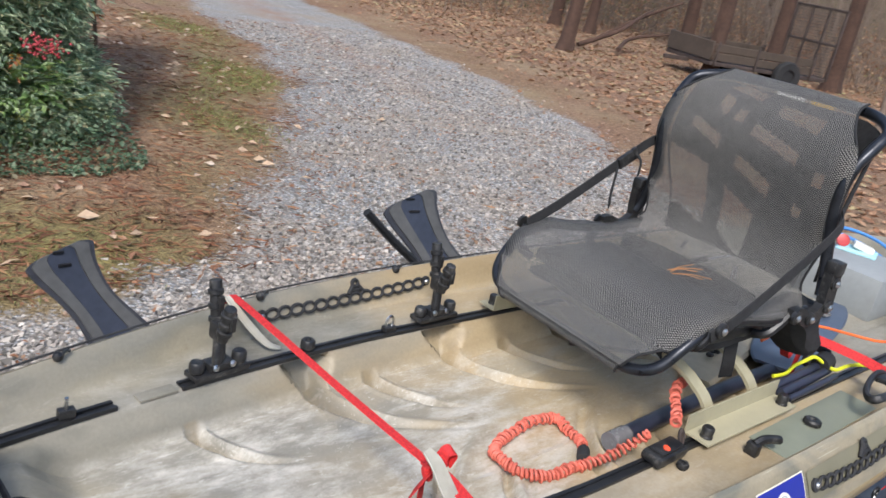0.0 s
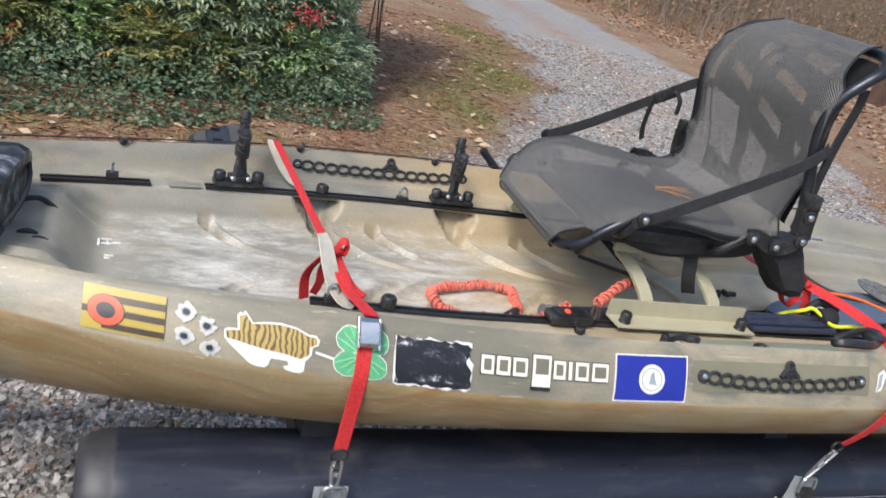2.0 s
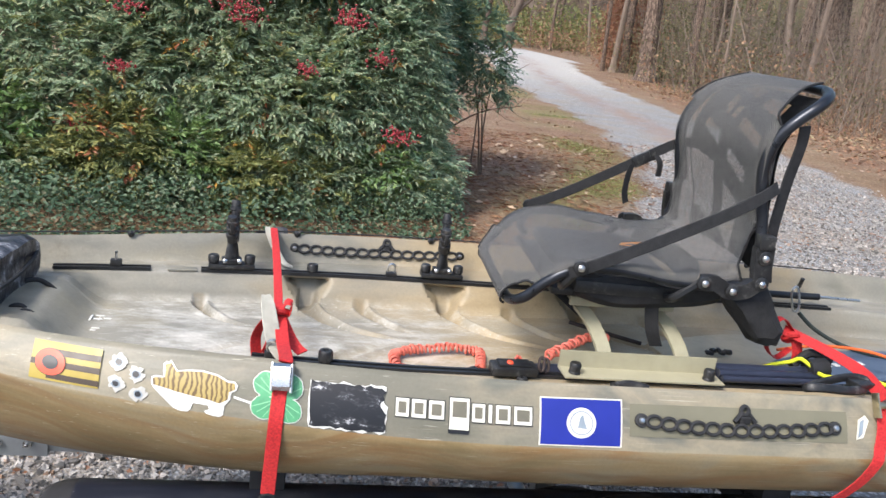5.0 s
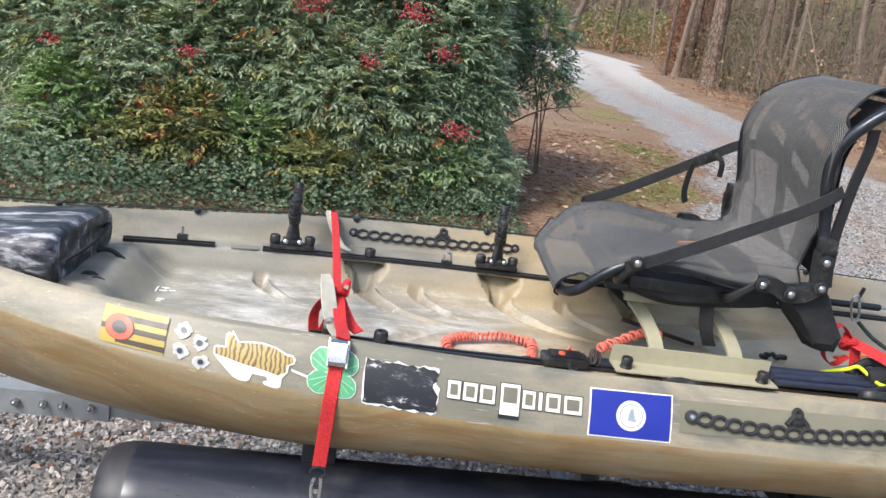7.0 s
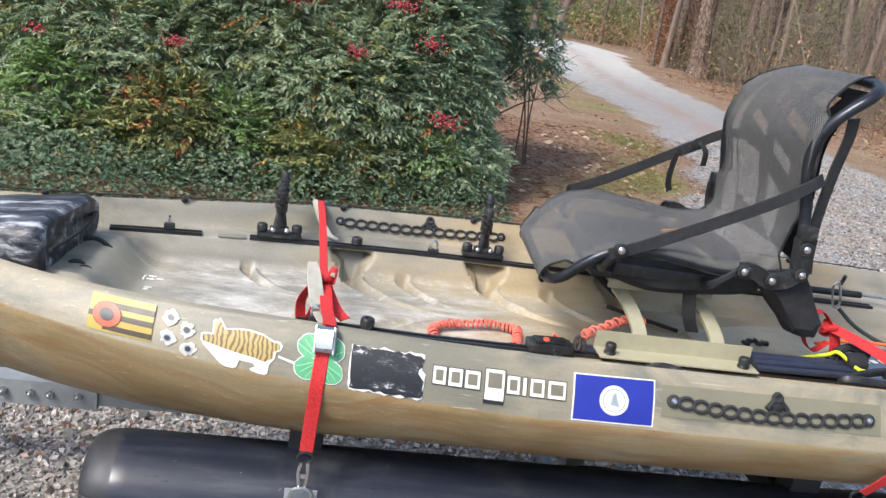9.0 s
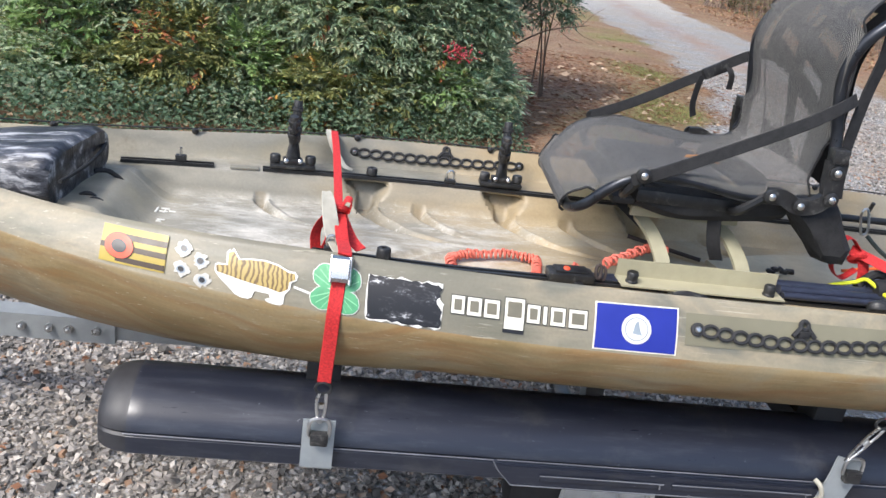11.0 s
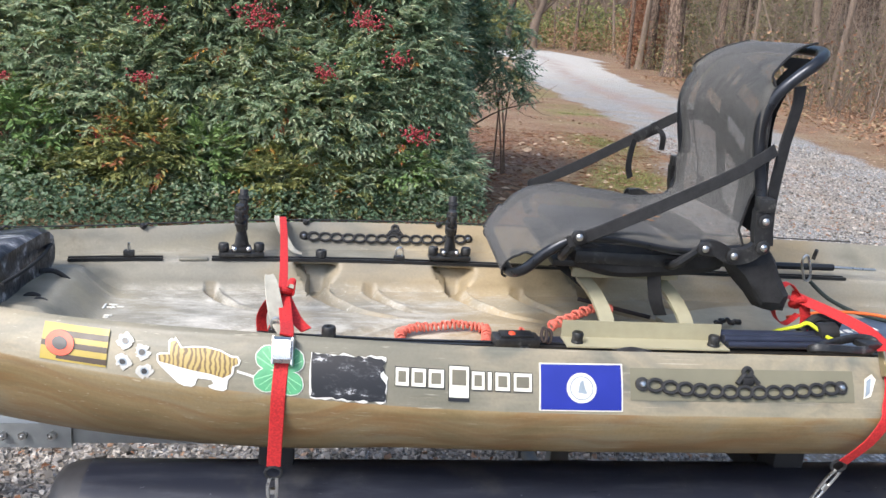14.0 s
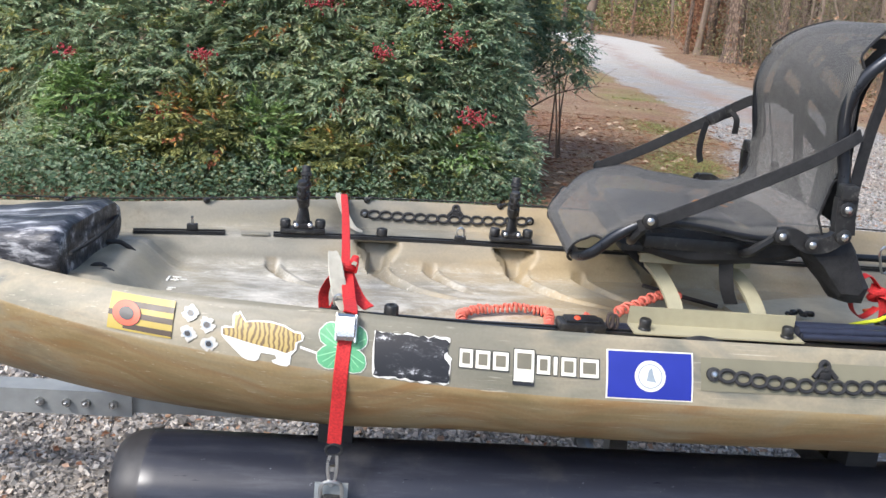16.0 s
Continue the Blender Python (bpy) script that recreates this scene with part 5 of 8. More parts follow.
def build_seat():
    seat = thing("fishing_chair", (0.65, 0, 0.86), "black mesh kayak seat on a tubular frame", "chair")
    pts, ws = fabric_line()
    n, m = len(pts), 25
    verts, uvs, along = [], [], 0.0
    wrap = 7
    for i in range(wrap):
        a = math.pi * (1.42 - 0.80 * i / wrap)
        along += 0.0155 * math.pi * 0.80 / wrap
        for j in range(m):
            v = 2 * j / (m - 1) - 1
            verts.append(Vector((0.401 + 0.0150 * math.cos(a), ws[0] * v * (0.90 + 0.10 * i / wrap), 0.967 + 0.0150 * math.sin(a))))
            uvs.append((along, ws[0] * v))
    for i, (p, w) in enumerate(zip(pts, ws)):
        along += (pts[i] - pts[i - 1]).length if i else 0
        t = (pts[min(n - 1, i + 1)] - pts[max(0, i - 1)]).normalized()
        nrm = Vector((-t.z, 0, t.x))
        for j in range(m):
            v = 2 * j / (m - 1) - 1
            sag = 0.022 * (1 - v * v) * math.sin(math.pi * min(1, i / (n * 0.5))) if i < n * 0.5 else 0.030 * (1 - v * v) * math.sin(math.pi * (i / n - 0.5) * 2)
            q = p + nrm * (0.0155 - sag) + Vector((0, w * v, 0))
            if w > 0.236 and abs(v) > 0.86:
                th = (abs(v) - 0.86) / 0.14 * 2.7
                edge = Vector((p.x, math.copysign(w - 0.016, v), p.z))
                q = edge + Vector((0, math.copysign(0.0160 * math.sin(th), v), 0)) + nrm * (0.0160 * math.cos(th))
            wr = 0.0025 * math.sin(along * 46 + 2.0 * v) * max(0, abs(v) - 0.55) / 0.45
            verts.append(q + nrm * wr)
            uvs.append((along, w * v))
    n += wrap
    faces = [(i * m + j, i * m + j + 1, (i + 1) * m + j + 1, (i + 1) * m + j) for i in range(n - 1) for j in range(m - 1)]

    def cloth(name, rows, label):
        fs = [f for f in faces if rows[0] <= f[0] // m < rows[1]]
        used = sorted({k for f in fs for k in f})
        idx = {k: i for i, k in enumerate(used)}
        me = bpy.data.meshes.new(name)
        me.from_pydata([verts[k] for k in used], [], [[idx[k] for k in f] for f in fs])
        me.materials.append(FABRIC)
        lay = me.uv_layers.new(name="UVMap")
        for lp in me.loops:
            lay.data[lp.index].uv = uvs[used[lp.vertex_index]]
        me.polygons.foreach_set("use_smooth", [True] * len(me.polygons))
        ob = new(name, me)
        ob.parent = seat
        ob.matrix_parent_inverse = seat.matrix_basis.inverted()
        ob["label"] = label
    cut = wrap + 6 * 9
    cloth("seat_sling", (0, cut), "dusty grey-black mesh seat sling")
    cloth("backrest_sling", (cut, n), "grey-black mesh backrest sling, see-through")
    # hems along the sling's edges
    for s in (-1, 1):
        bm = bmesh.new()
        tube(bm, [verts[i * m + (0 if s < 0 else m - 1)] for i in range(0, n, 2)], 0.0028, 6, smooth=2)
        part("hem", bm, BLACK_WEB, seat)
    # frame
    half = [(0.400, 0.0, 0.966), (0.401, 0.14, 0.967), (0.406, 0.198, 0.973), (0.426, 0.236, 0.994), (0.466, 0.252, 1.038), (0.52, 0.256, 1.070), (0.60, 0.258, 1.078), (0.70, 0.258, 1.066), (0.80, 0.258, 1.060), (0.875, 0.256, 1.066)]
    bm = bmesh.new()
    tube(bm, [(x, -y, z) for x, y, z in half[::-1]] + half[1:], 0.0115, 12)
    part("seat_frame", bm, TUBE, seat, "dark glossy tubular seat frame")
    half = [(1.028, 0.0, 1.485), (1.026, 0.10, 1.484), (1.012, 0.190, 1.479), (0.972, 0.246, 1.460), (0.930, 0.248, 1.424), (0.900, 0.240, 1.385), (0.884, 0.236, 1.330), (0.890, 0.236, 1.270), (0.905, 0.242, 1.20), (0.908, 0.256, 1.13), (0.900, 0.264, 1.10)]
    bm = bmesh.new()
    tube(bm, [(x, -y, z) for x, y, z in half[::-1]] + half[1:], 0.0125, 12)
    part("back_frame", bm, TUBE, seat, "dark glossy tubular backrest frame")
    # dark backing sheet behind the backrest, with slanting windows cut through it
    back = smooth_line([(0.948, 0, 1.085), (0.950, 0, 1.18), (0.940, 0, 1.26), (0.934, 0, 1.33), (0.946, 0, 1.385), (0.978, 0, 1.435), (1.000, 0, 1.456), (1.018, 0, 1.466)], 10)
    windows = ((0.26, 0.93, 0.11, 0.09, -0.5), (0.61, 0.75, 0.13, 0.065, -0.2), (0.56, 0.53, 0.15, 0.042, -0.35), (0.50, 0.31, 0.115, 0.038, -0.4), (0.21, 0.70, 0.035, 0.06, -1.0), (0.32, 0.64, 0.03, 0.045, -0.1),
               (0.185, 0.475, 0.09, 0.04, -0.5), (0.13, 0.17, 0.12, 0.14, -0.2), (0.465, 0.07, 0.10, 0.095, -0.4), (0.845, 0.41, 0.03, 0.04, 0.0), (0.79, 0.22, 0.03, 0.025, -0.2))
    bm = bmesh.new()
    nu, nv = 72, len(back)
    sheet = []
    for k in range(nv):
        b = k / (nv - 1)
        wide = 0.232 - 0.05 * smooth01((b - 0.8) / 0.2) - 0.045 * smooth01((0.35 - b) / 0.35)
        sheet.append([bm.verts.new(back[k] + Vector((-0.40 * (wide * (1 - 2 * q / nu)) ** 2, wide * (1 - 2 * q / nu), 0))) for q in range(nu + 1)])
    for k in range(nv - 1):
        for q in range(nu):
            a, b = (q + 0.5) / nu, (k + 0.5) / (nv - 1) * 1.14 - 0.07
            if not any(abs(a - ca) < ha and abs(b - cb - sl * (a - ca)) < hb for ca, cb, ha, hb, sl in windows):
                bm.faces.new((sheet[k][q], sheet[k][q + 1], sheet[k + 1][q + 1], sheet[k + 1][q]))
    bmesh.ops.solidify(bm, geom=bm.faces[:], thickness=0.003)
    for v in [v for v in bm.verts if not v.link_faces]:
        bm.verts.remove(v)
    part("back_panel", bm, BLACK_WEB, seat, "black backing sheet with slanting cut-outs behind the mesh")
    # hinge arms, mounts and bolts on both sides
    for s in (-1, 1):
        y = 0.272 * s
        bm = bmesh.new()
        sweep(bm, smooth_line([(0.785, y, 1.070), (0.815, y, 1.072), (0.848, y, 1.056), (0.885, y, 1.062), (0.912, y, 1.085)], 4), [(-0.016, -0.009), (0.016, -0.009), (0.016, 0.009), (-0.016, 0.009)], (-0.3, 0, 1))
        part("hinge_arm", bm, BLACK_PLASTIC, seat)
        bm = bmesh.new()
        sweep(bm, [(0.914, y, 1.082), (0.908, y, 1.115), (0.905, y, 1.160)], [(-0.020, -0.010), (0.020, -0.010), (0.020, 0.010), (-0.020, 0.010)], (1, 0, 0))
        box(bm, (0.905, y, 1.170), (0.034, 0.030, 0.030), 0.005)
        part("hinge_bracket", bm, BLACK_PLASTIC, seat)
        bm = bmesh.new()
        tube(bm, [(0.785, y * 0.98, 1.068), (0.762, y * 0.97, 1.048), (0.742, y * 0.94, 1.028), (0.736, y * 0.85, 1.018)], 0.0105, 8)
        part("strut", bm, BLACK_RAIL, seat)
        bm = bmesh.new()
        tube(bm, [(0.521, y * 0.98, 1.078), (0.512, y * 0.97, 1.058), (0.500, y * 0.93, 1.036), (0.506, y * 0.8, 1.020)], 0.0105, 8)
        part("strut", bm, BLACK_RAIL, seat)
        for bx, bz in ((0.521, 1.081), (0.788, 1.072), (0.851, 1.060), (0.911, 1.081), (0.906, 1.137)):
            bm = bmesh.new()
            lathe(bm, (bx, y + 0.006 * s, bz), (0, s, 0), [(0.015, 0), (0.015, 0.008), (0.011, 0.010)], 16)
            b = part("bolt_boss", bm, BLACK_PLASTIC, seat)
            bm = bmesh.new()
            lathe(bm, (bx, y + 0.015 * s, bz), (0, s, 0), [(0.0075, 0), (0.0075, 0.003), (0.004, 0.006), (0.001, 0.0065)], 14)
            part("bolt", bm, STEEL, b, "bright steel bolt head")
    # side straps
    near = [(0.500, -0.276, 1.066), (0.560, -0.279, 1.092), (0.70, -0.274, 1.160), (0.82, -0.268, 1.222), (0.885, -0.262, 1.262), (0.925, -0.235, 1.280)]
    far = [(0.515, 0.262, 1.085), (0.62, 0.262, 1.135), (0.77, 0.26, 1.222), (0.88, 0.256, 1.288), (0.925, 0.235, 1.300)]
    for pts_, lab in ((near, "taut black webbing side strap"), (far, "black webbing side strap with a buckle")):
        bm = bmesh.new()
        web(bm, pts_, 0.026, 0.003, (-0.45, 0.1, 0.9))
        sp = part("side_strap", bm, BLACK_WEB, seat, lab)
        if pts_ is far:
            d = (Vector(far[2]) - Vector(far[1])).normalized()
            c = Vector((0.800, 0.259, 1.239))
            rot = Matrix((d, Vector((0, 1, 0)), d.cross(Vector((0, 1, 0))))).transposed()
            bm = bmesh.new()
            box(bm, c, (0.050, 0.012, 0.030), 0.004, rot)
            box(bm, c + d * 0.032, (0.016, 0.010, 0.032), 0.003, rot)
            part("buckle", bm, BLACK_PLASTIC, sp, "black side-release buckle")
            for q in (((0.775, 0.256, 1.222), (0.768, 0.25, 1.19), (0.766, 0.248, 1.150), (0.775, 0.250, 1.120)), ((0.835, 0.256, 1.255), (0.848, 0.248, 1.235), (0.848, 0.246, 1.20))):
                bm = bmesh.new()
                web(bm, q, 0.022, 0.0025, (0.9, 0.5, 0))
                part("strap_tail", bm, BLACK_WEB, sp)
    bm = bmesh.new()
    web(bm, [(0.950, -0.240, 1.412), (0.954, -0.234, 1.37), (0.946, -0.228, 1.29), (0.941, -0.226, 1.20), (0.940, -0.226, 1.115)], 0.030, 0.005, (1, 0.25, 0))
    part("rear_strap", bm, BLACK_WEB, seat)
    bm = bmesh.new()
    web(bm, [(0.715, -0.20, 1.03), (0.718, -0.205, 0.98), (0.728, -0.207, 0.93), (0.746, -0.20, 0.893)], 0.030, 0.003, (0.85, -0.5, 0))
    part("hanging_strap", bm, BLACK_WEB, seat)
    # pouch behind the seat
    bm = bmesh.new()
    rim = [(0.842, 1.054), (0.90, 1.066), (0.949, 1.070), (0.968, 1.042), (0.990, 1.000), (1.014, 0.962), (1.006, 0.934), (0.980, 0.926), (0.953, 0.931), (0.932, 0.951), (0.895, 0.990), (0.862, 1.022)]
    rs = random.Random(31)
    rings = []
    for y, sc in ((-0.262, 0.62), (-0.254, 0.86), (-0.236, 1.0), (-0.205, 1.0), (-0.18, 0.92), (-0.165, 0.7)):
        rings.append([bm.verts.new((0.930 + (x - 0.930) * sc + rs.uniform(-0.004, 0.004), y + rs.uniform(-0.007, 0.007), 0.995 + (z - 0.995) * sc + rs.uniform(-0.004, 0.004))) for x, z in rim])
    for a_, b_ in zip(rings, rings[1:]):
        for k in range(12):
            bm.faces.new((a_[k], a_[(k + 1) % 12], b_[(k + 1) % 12], b_[k]))
    bm.faces.new(rings[0][::-1])
    bm.faces.new(rings[-1])
    part("pouch", bm, BLACK_WEB, seat, "limp black fabric pouch", 24)
    bm = bmesh.new()
    sweep(bm, smooth_line([(0.80, -0.16, 1.045), (0.86, -0.02, 1.03), (0.86, 0.12, 1.03), (0.80, 0.2, 1.045)], 5), circle(0.030, 10, 0.02))
    part("pouch_roll", bm, BLACK_WEB, seat)
    # swivel base and arched supports
    bm = bmesh.new()
    box(bm, (0.655, 0.0, 1.024), (0.25, 0.46, 0.030), 0.010)
    box(bm, (0.63, 0.0, 1.000), (0.28, 0.40, 0.016), 0.005)
    box(bm, (0.63, 0.0, 0.985), (0.16, 0.16, 0.024), 0.008)
    part("swivel_base", bm, BLACK_PLASTIC, seat)
    # black fabric that also supplies the dark shade inside the seat frame
    bm = bmesh.new()
    sweep(bm, smooth_line([(0.545, -0.19, 1.022), (0.62, -0.195, 1.006), (0.70, -0.20, 1.010), (0.80, -0.205, 1.024), (0.85, -0.20, 1.036)], 5), lambda u: [(a * (1 + 0.10 * math.sin(9 * u + i)), b) for i, (a, b) in enumerate(circle(0.028, 9, 0.030))], (0, 1, 0.1))
    part("gear_hammock", bm, BLACK_WEB, seat, "sagging black fabric filling the shaded space under the seat", 30)
    bm = bmesh.new()
    web(bm, [(0.500, -0.15, 1.00), (0.535, -0.15, 0.975), (0.575, -0.15, 0.945), (0.600, -0.15, 0.930)], 0.026, 0.003, (0.5, 0.4, 0.75))
    part("hanging_strap", bm, BLACK_WEB, seat)
    bm = bmesh.new()
    box(bm, (0.655, -0.165, 0.974), (0.245, 0.012, 0.022), 0.003)
    box(bm, (0.655, -0.10, 0.977), (0.245, 0.13, 0.006), 0.002)
    part("support_plate", bm, TAN_METAL, seat, "tan painted plate across the arches")
    for x in (0.555, 0.735):
        bm = bmesh.new()
        arc = [(x + 0.045, -0.262, 0.862), (x + 0.042, -0.235, 0.898), (x + 0.025, -0.18, 0.938), (x, -0.11, 0.962), (x - 0.01, 0, 0.970), (x, 0.11, 0.962), (x + 0.02, 0.19, 0.935), (x + 0.03, 0.25, 0.89), (x + 0.03, 0.268, 0.862)]
        sweep(bm, smooth_line(arc, 5), [(-0.016, -0.004), (0.016, -0.004), (0.016, 0.004), (-0.016, 0.004)], (1, 0, 0))
        part("support_arch", bm, TAN_METAL, seat, "tan painted bent support arch")
    for s in (-1, 1):
        bm = bmesh.new()
        y = s * (half_ledge(0.66) + 0.016)
        x0, x1 = 0.492, 0.846
        sweep(bm, [(x0, y, 0.861), (x1, y, 0.861)], [(-0.030, -0.0015), (0.026, -0.0015), (0.026, 0.0385), (0.0225, 0.0385), (0.0225, 0.002), (-0.030, 0.002)] if s < 0 else [(-0.022, -0.0015), (0.030, -0.0015), (0.030, 0.002), (-0.0185, 0.002), (-0.0185, 0.0385), (-0.022, 0.0385)], (0, 1, 0))
        pl = part("rail_angle", bm, TAN_METAL, seat, "tan painted angle plate on the track")
        for x in (0.518, 0.818):
            bm = bmesh.new()
            lathe(bm, (x, y - 0.008 * (1 if s < 0 else -1), 0.862), (0, 0, 1), [(0.013, 0), (0.013, 0.004), (0.0115, 0.006), (0.0125, 0.020), (0.010, 0.024), (0.003, 0.024)], 14)
            part("angle_knob", bm, BLACK_PLASTIC, pl)
    # the seat stands a little turned on its swivel; the arches and rails below stay square
    turn = Matrix.Translation((0.66, 0, 0)) @ Matrix.Rotation(radians(-3.3), 4, "Z") @ Matrix.Translation((-0.66, 0, 0))
    for ob in [*seat.children]:
        if not ob.name.startswith(("support_arch", "rail_angle", "support_plate")):
            for o in (ob, *ob.children):
                o.data.transform(turn)
    return seat


build_seat()
# dry pine needles left on the sling
NEEDLE = plain("needle_tan", rgb("a8764a"), 0.7)
for i, (dx, dy, a) in enumerate(((0.0, 0.0, -0.10), (0.004, 0.010, 0.35), (-0.006, -0.008, 0.75))):
    bm = bmesh.new()
    c = Vector((0.680 + dx, -0.035 + dy, 1.0765))
    for k in range(2):
        b = a + 0.26 * k
        ln = 0.085 - 0.02 * k
        tube(bm, [c, c + Vector((0.45 * ln * math.cos(b), -0.45 * ln * math.sin(b), 0.006)), c + Vector((ln * math.cos(b + 0.12), -ln * math.sin(b + 0.12), 0.008))], 0.0009, 5, smooth=3)
    tagged(part("pine_needle", bm, NEEDLE), "dry brown pine needle lying on the seat", "pine needle", "needles on the seat")


# ---- bow bag ----
def build_bag():
    t = thing("bow_bag", (-0.78, 0, 0.85), "black padded gear bag wedged in the bow", "bag")
    BAG = Mat("bag_fabric", 0.45)
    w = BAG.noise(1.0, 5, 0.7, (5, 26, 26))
    # pale streaks: bark camouflage print, with glossy sheen painted into the colour
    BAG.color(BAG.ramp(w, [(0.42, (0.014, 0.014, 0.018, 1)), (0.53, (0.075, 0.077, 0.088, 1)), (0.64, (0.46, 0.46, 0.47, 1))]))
    BAG.rough(w, 0.28, 0.55).bump(BAG.noise(1.0, 4, 0.6, (12, 30, 30)), 0.55, 0.012)
    xs = np.linspace(-1.04, -0.650, 22)
    bm = bmesh.new()
    rings = []
    for i, x in enumerate(xs):
        u = i / 21
        hw = 0.085 + 0.085 * u
        if u > 0.93:
            hw -= 0.012 * (u - 0.93) / 0.07
        z0, z1 = 0.850 - 0.010 * u, 0.915 + 0.042 * u - (0.012 if i == 21 else 0)
        if i == 0:
            z1 -= 0.03
            hw *= 0.8
        cy = -0.015
        prof = []
        for k in range(24):
            a = 2 * math.pi * k / 24
            c, s = math.cos(a), math.sin(a)
            f = (abs(c) ** 5 + abs(s) ** 5) ** (-1 / 5)
            wob = 1 + 0.02 * math.sin(7 * x * 9 + 3 * k)
            prof.append(bm.verts.new((x + 0.05 * (c * 0.3 - 0.3) * u, cy + hw * c * f * wob, (z0 + z1) / 2 + (z1 - z0) / 2 * s * f * wob)))
        rings.append(prof)
    for a, b in zip(rings, rings[1:]):
        for k in range(24):
            bm.faces.new((a[k], a[(k + 1) % 24], b[(k + 1) % 24], b[k]))
    bm.faces.new(rings[0][::-1])
    bm.faces.new(rings[-1])
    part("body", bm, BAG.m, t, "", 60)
    bm = bmesh.new()
    tube(bm, [rings_pt for rings_pt in [(-0.655, -0.175, 0.905), (-0.643, -0.06, 0.905), (-0.645, 0.06, 0.905), (-0.657, 0.14, 0.905)]], 0.0045, 7)
    part("piping", bm, BLACK_WEB, t)
    bm = bmesh.new()
    tube(bm, [(-0.650, 0.03, 0.868), (-0.625, 0.045, 0.866), (-0.600, 0.055, 0.846), (-0.578, 0.06, 0.818), (-0.560, 0.062, 0.796)], 0.0055, 8)
    tube(bm, [(-0.590, 0.058, 0.832), (-0.576, 0.06, 0.815), (-0.560, 0.062, 0.796)], 0.0085, 8)
    part("pull_cord", bm, BLACK_WEB, t, "twisted black pull cord")
    for c in ((-0.632, -0.080, 0.836), (-0.612, -0.095, 0.830)):
        bm = bmesh.new()
        sweep(bm, [Vector(c) + Vector((0.019 * math.cos(a), 0.004 * math.sin(a), 0.015 * math.sin(a))) for a in np.linspace(0, 6.283, 17)[:-1]], circle(0.005, 7), None, True)
        part("ring", bm, BLACK_RUBBER, t)


build_bag()


# ---- leash, knife, poles and stern clutter ----
ORANGE = plain("coil_orange", rgb("cf6a58"), 0.6, vary=0.3, scale=120)


def coil(bm, pts, r=0.0052, wire=0.0027, turns=60):
    line = smooth_line(pts, 12)
    n = turns * 8
    out, prev = [], None
    for i in range(n + 1):
        f = i / n * (len(line) - 1)
        k = min(len(line) - 2, int(f))
        p = line[k].lerp(line[k + 1], f - k)
        t = (line[k + 1] - line[k]).normalized()
        s = (Vector((0, 0, 1)) - t * t.z).normalized()
        o = t.cross(s)
        a = 2 * math.pi * i / 8
        out.append(p + (s * math.cos(a) + o * math.sin(a)) * r * (1 + 0.22 * math.sin(i * 0.37) + 0.12 * math.sin(i * 0.113)) + o * (0.0025 * math.sin(i * 0.05)) + s * (0.0015 * math.sin(i * 0.083)))
    sweep(bm, out, circle(wire, 5))


leash = thing("coiled_leash", (0.27, -0.12, FLOOR), "coral coiled paddle leash looped on the cockpit floor", "leash")
z = FLOOR + 0.019
loop = [(0.355, -0.150, z), (0.368, -0.10, z), (0.372, -0.058, z + 0.004), (0.31, -0.050, z + 0.006), (0.235, -0.058, z + 0.004), (0.180, -0.080, z), (0.163, -0.115, z), (0.178, -0.165, z), (0.23, -0.190, z), (0.29, -0.195, z)]
bm = bmesh.new()
coil(bm, loop, 0.0082, 0.0034, 62)
part("loop", bm, ORANGE, leash)
bm = bmesh.new()
coil(bm, [(0.29, -0.195, z), (0.34, -0.205, z + 0.01), (0.39, -0.222, z + 0.03), (0.415, -0.245, 0.86)], 0.0080, 0.0034, 15)
part("lead", bm, ORANGE, leash)
bm = bmesh.new()
coil(bm, [(0.470, -0.262, 0.880), (0.505, -0.235, 0.885), (0.545, -0.205, 0.890), (0.585, -0.185, 0.893), (0.615, -0.18, 0.893)], 0.0080, 0.0034, 15)
tube(bm, [(0.60, -0.182, 0.893), (0.63, -0.176, 0.893)], 0.011, 8)
part("tail", bm, ORANGE, leash)
bm = bmesh.new()
rod(bm, (0.345, -0.160, z), (0.318, -0.182, z), 0.0125, n=10, bevel=0.003)
part("collar", bm, BLACK_RUBBER, leash)

reel = thing("leash_reel", (0.39, -0.300, 0.853), "flat black leash reel with an orange button", "leash reel")
bm = bmesh.new()
box(bm, (0.388, -0.300, 0.863), (0.098, 0.044, 0.020), 0.007, Euler((0.06, 0, 0.04)).to_matrix())
box(bm, (0.388, -0.300, 0.875), (0.070, 0.032, 0.006), 0.003, Euler((0.06, 0, 0.04)).to_matrix())
body_ = part("case", bm, BLACK_PLASTIC, reel)
bm = bmesh.new()
lathe(bm, (0.378, -0.306, 0.877), (0, -0.3, 1), [(0.007, 0), (0.007, 0.003), (0.004, 0.005)], 14)
part("button", bm, CORAL, body_, "orange button")
bm = bmesh.new()
for c in ((0.450, -0.292, 0.872), (0.462, -0.285, 0.866)):
    sweep(bm, [Vector(c) + Vector((0.006 * math.cos(a), 0.010 * math.sin(a) * 0.4, 0.014 * math.sin(a))) for a in np.linspace(0, 6.283, 13)[:-1]], circle(0.0035, 6), None, True)
part("swivel", bm, BROWN_METAL, reel)


def pole(name, pts, r, mat, label, cat):
    bm = bmesh.new()
    tube(bm, pts, r, 12, smooth=4)
    return tagged(part(name, bm, mat), label, cat)


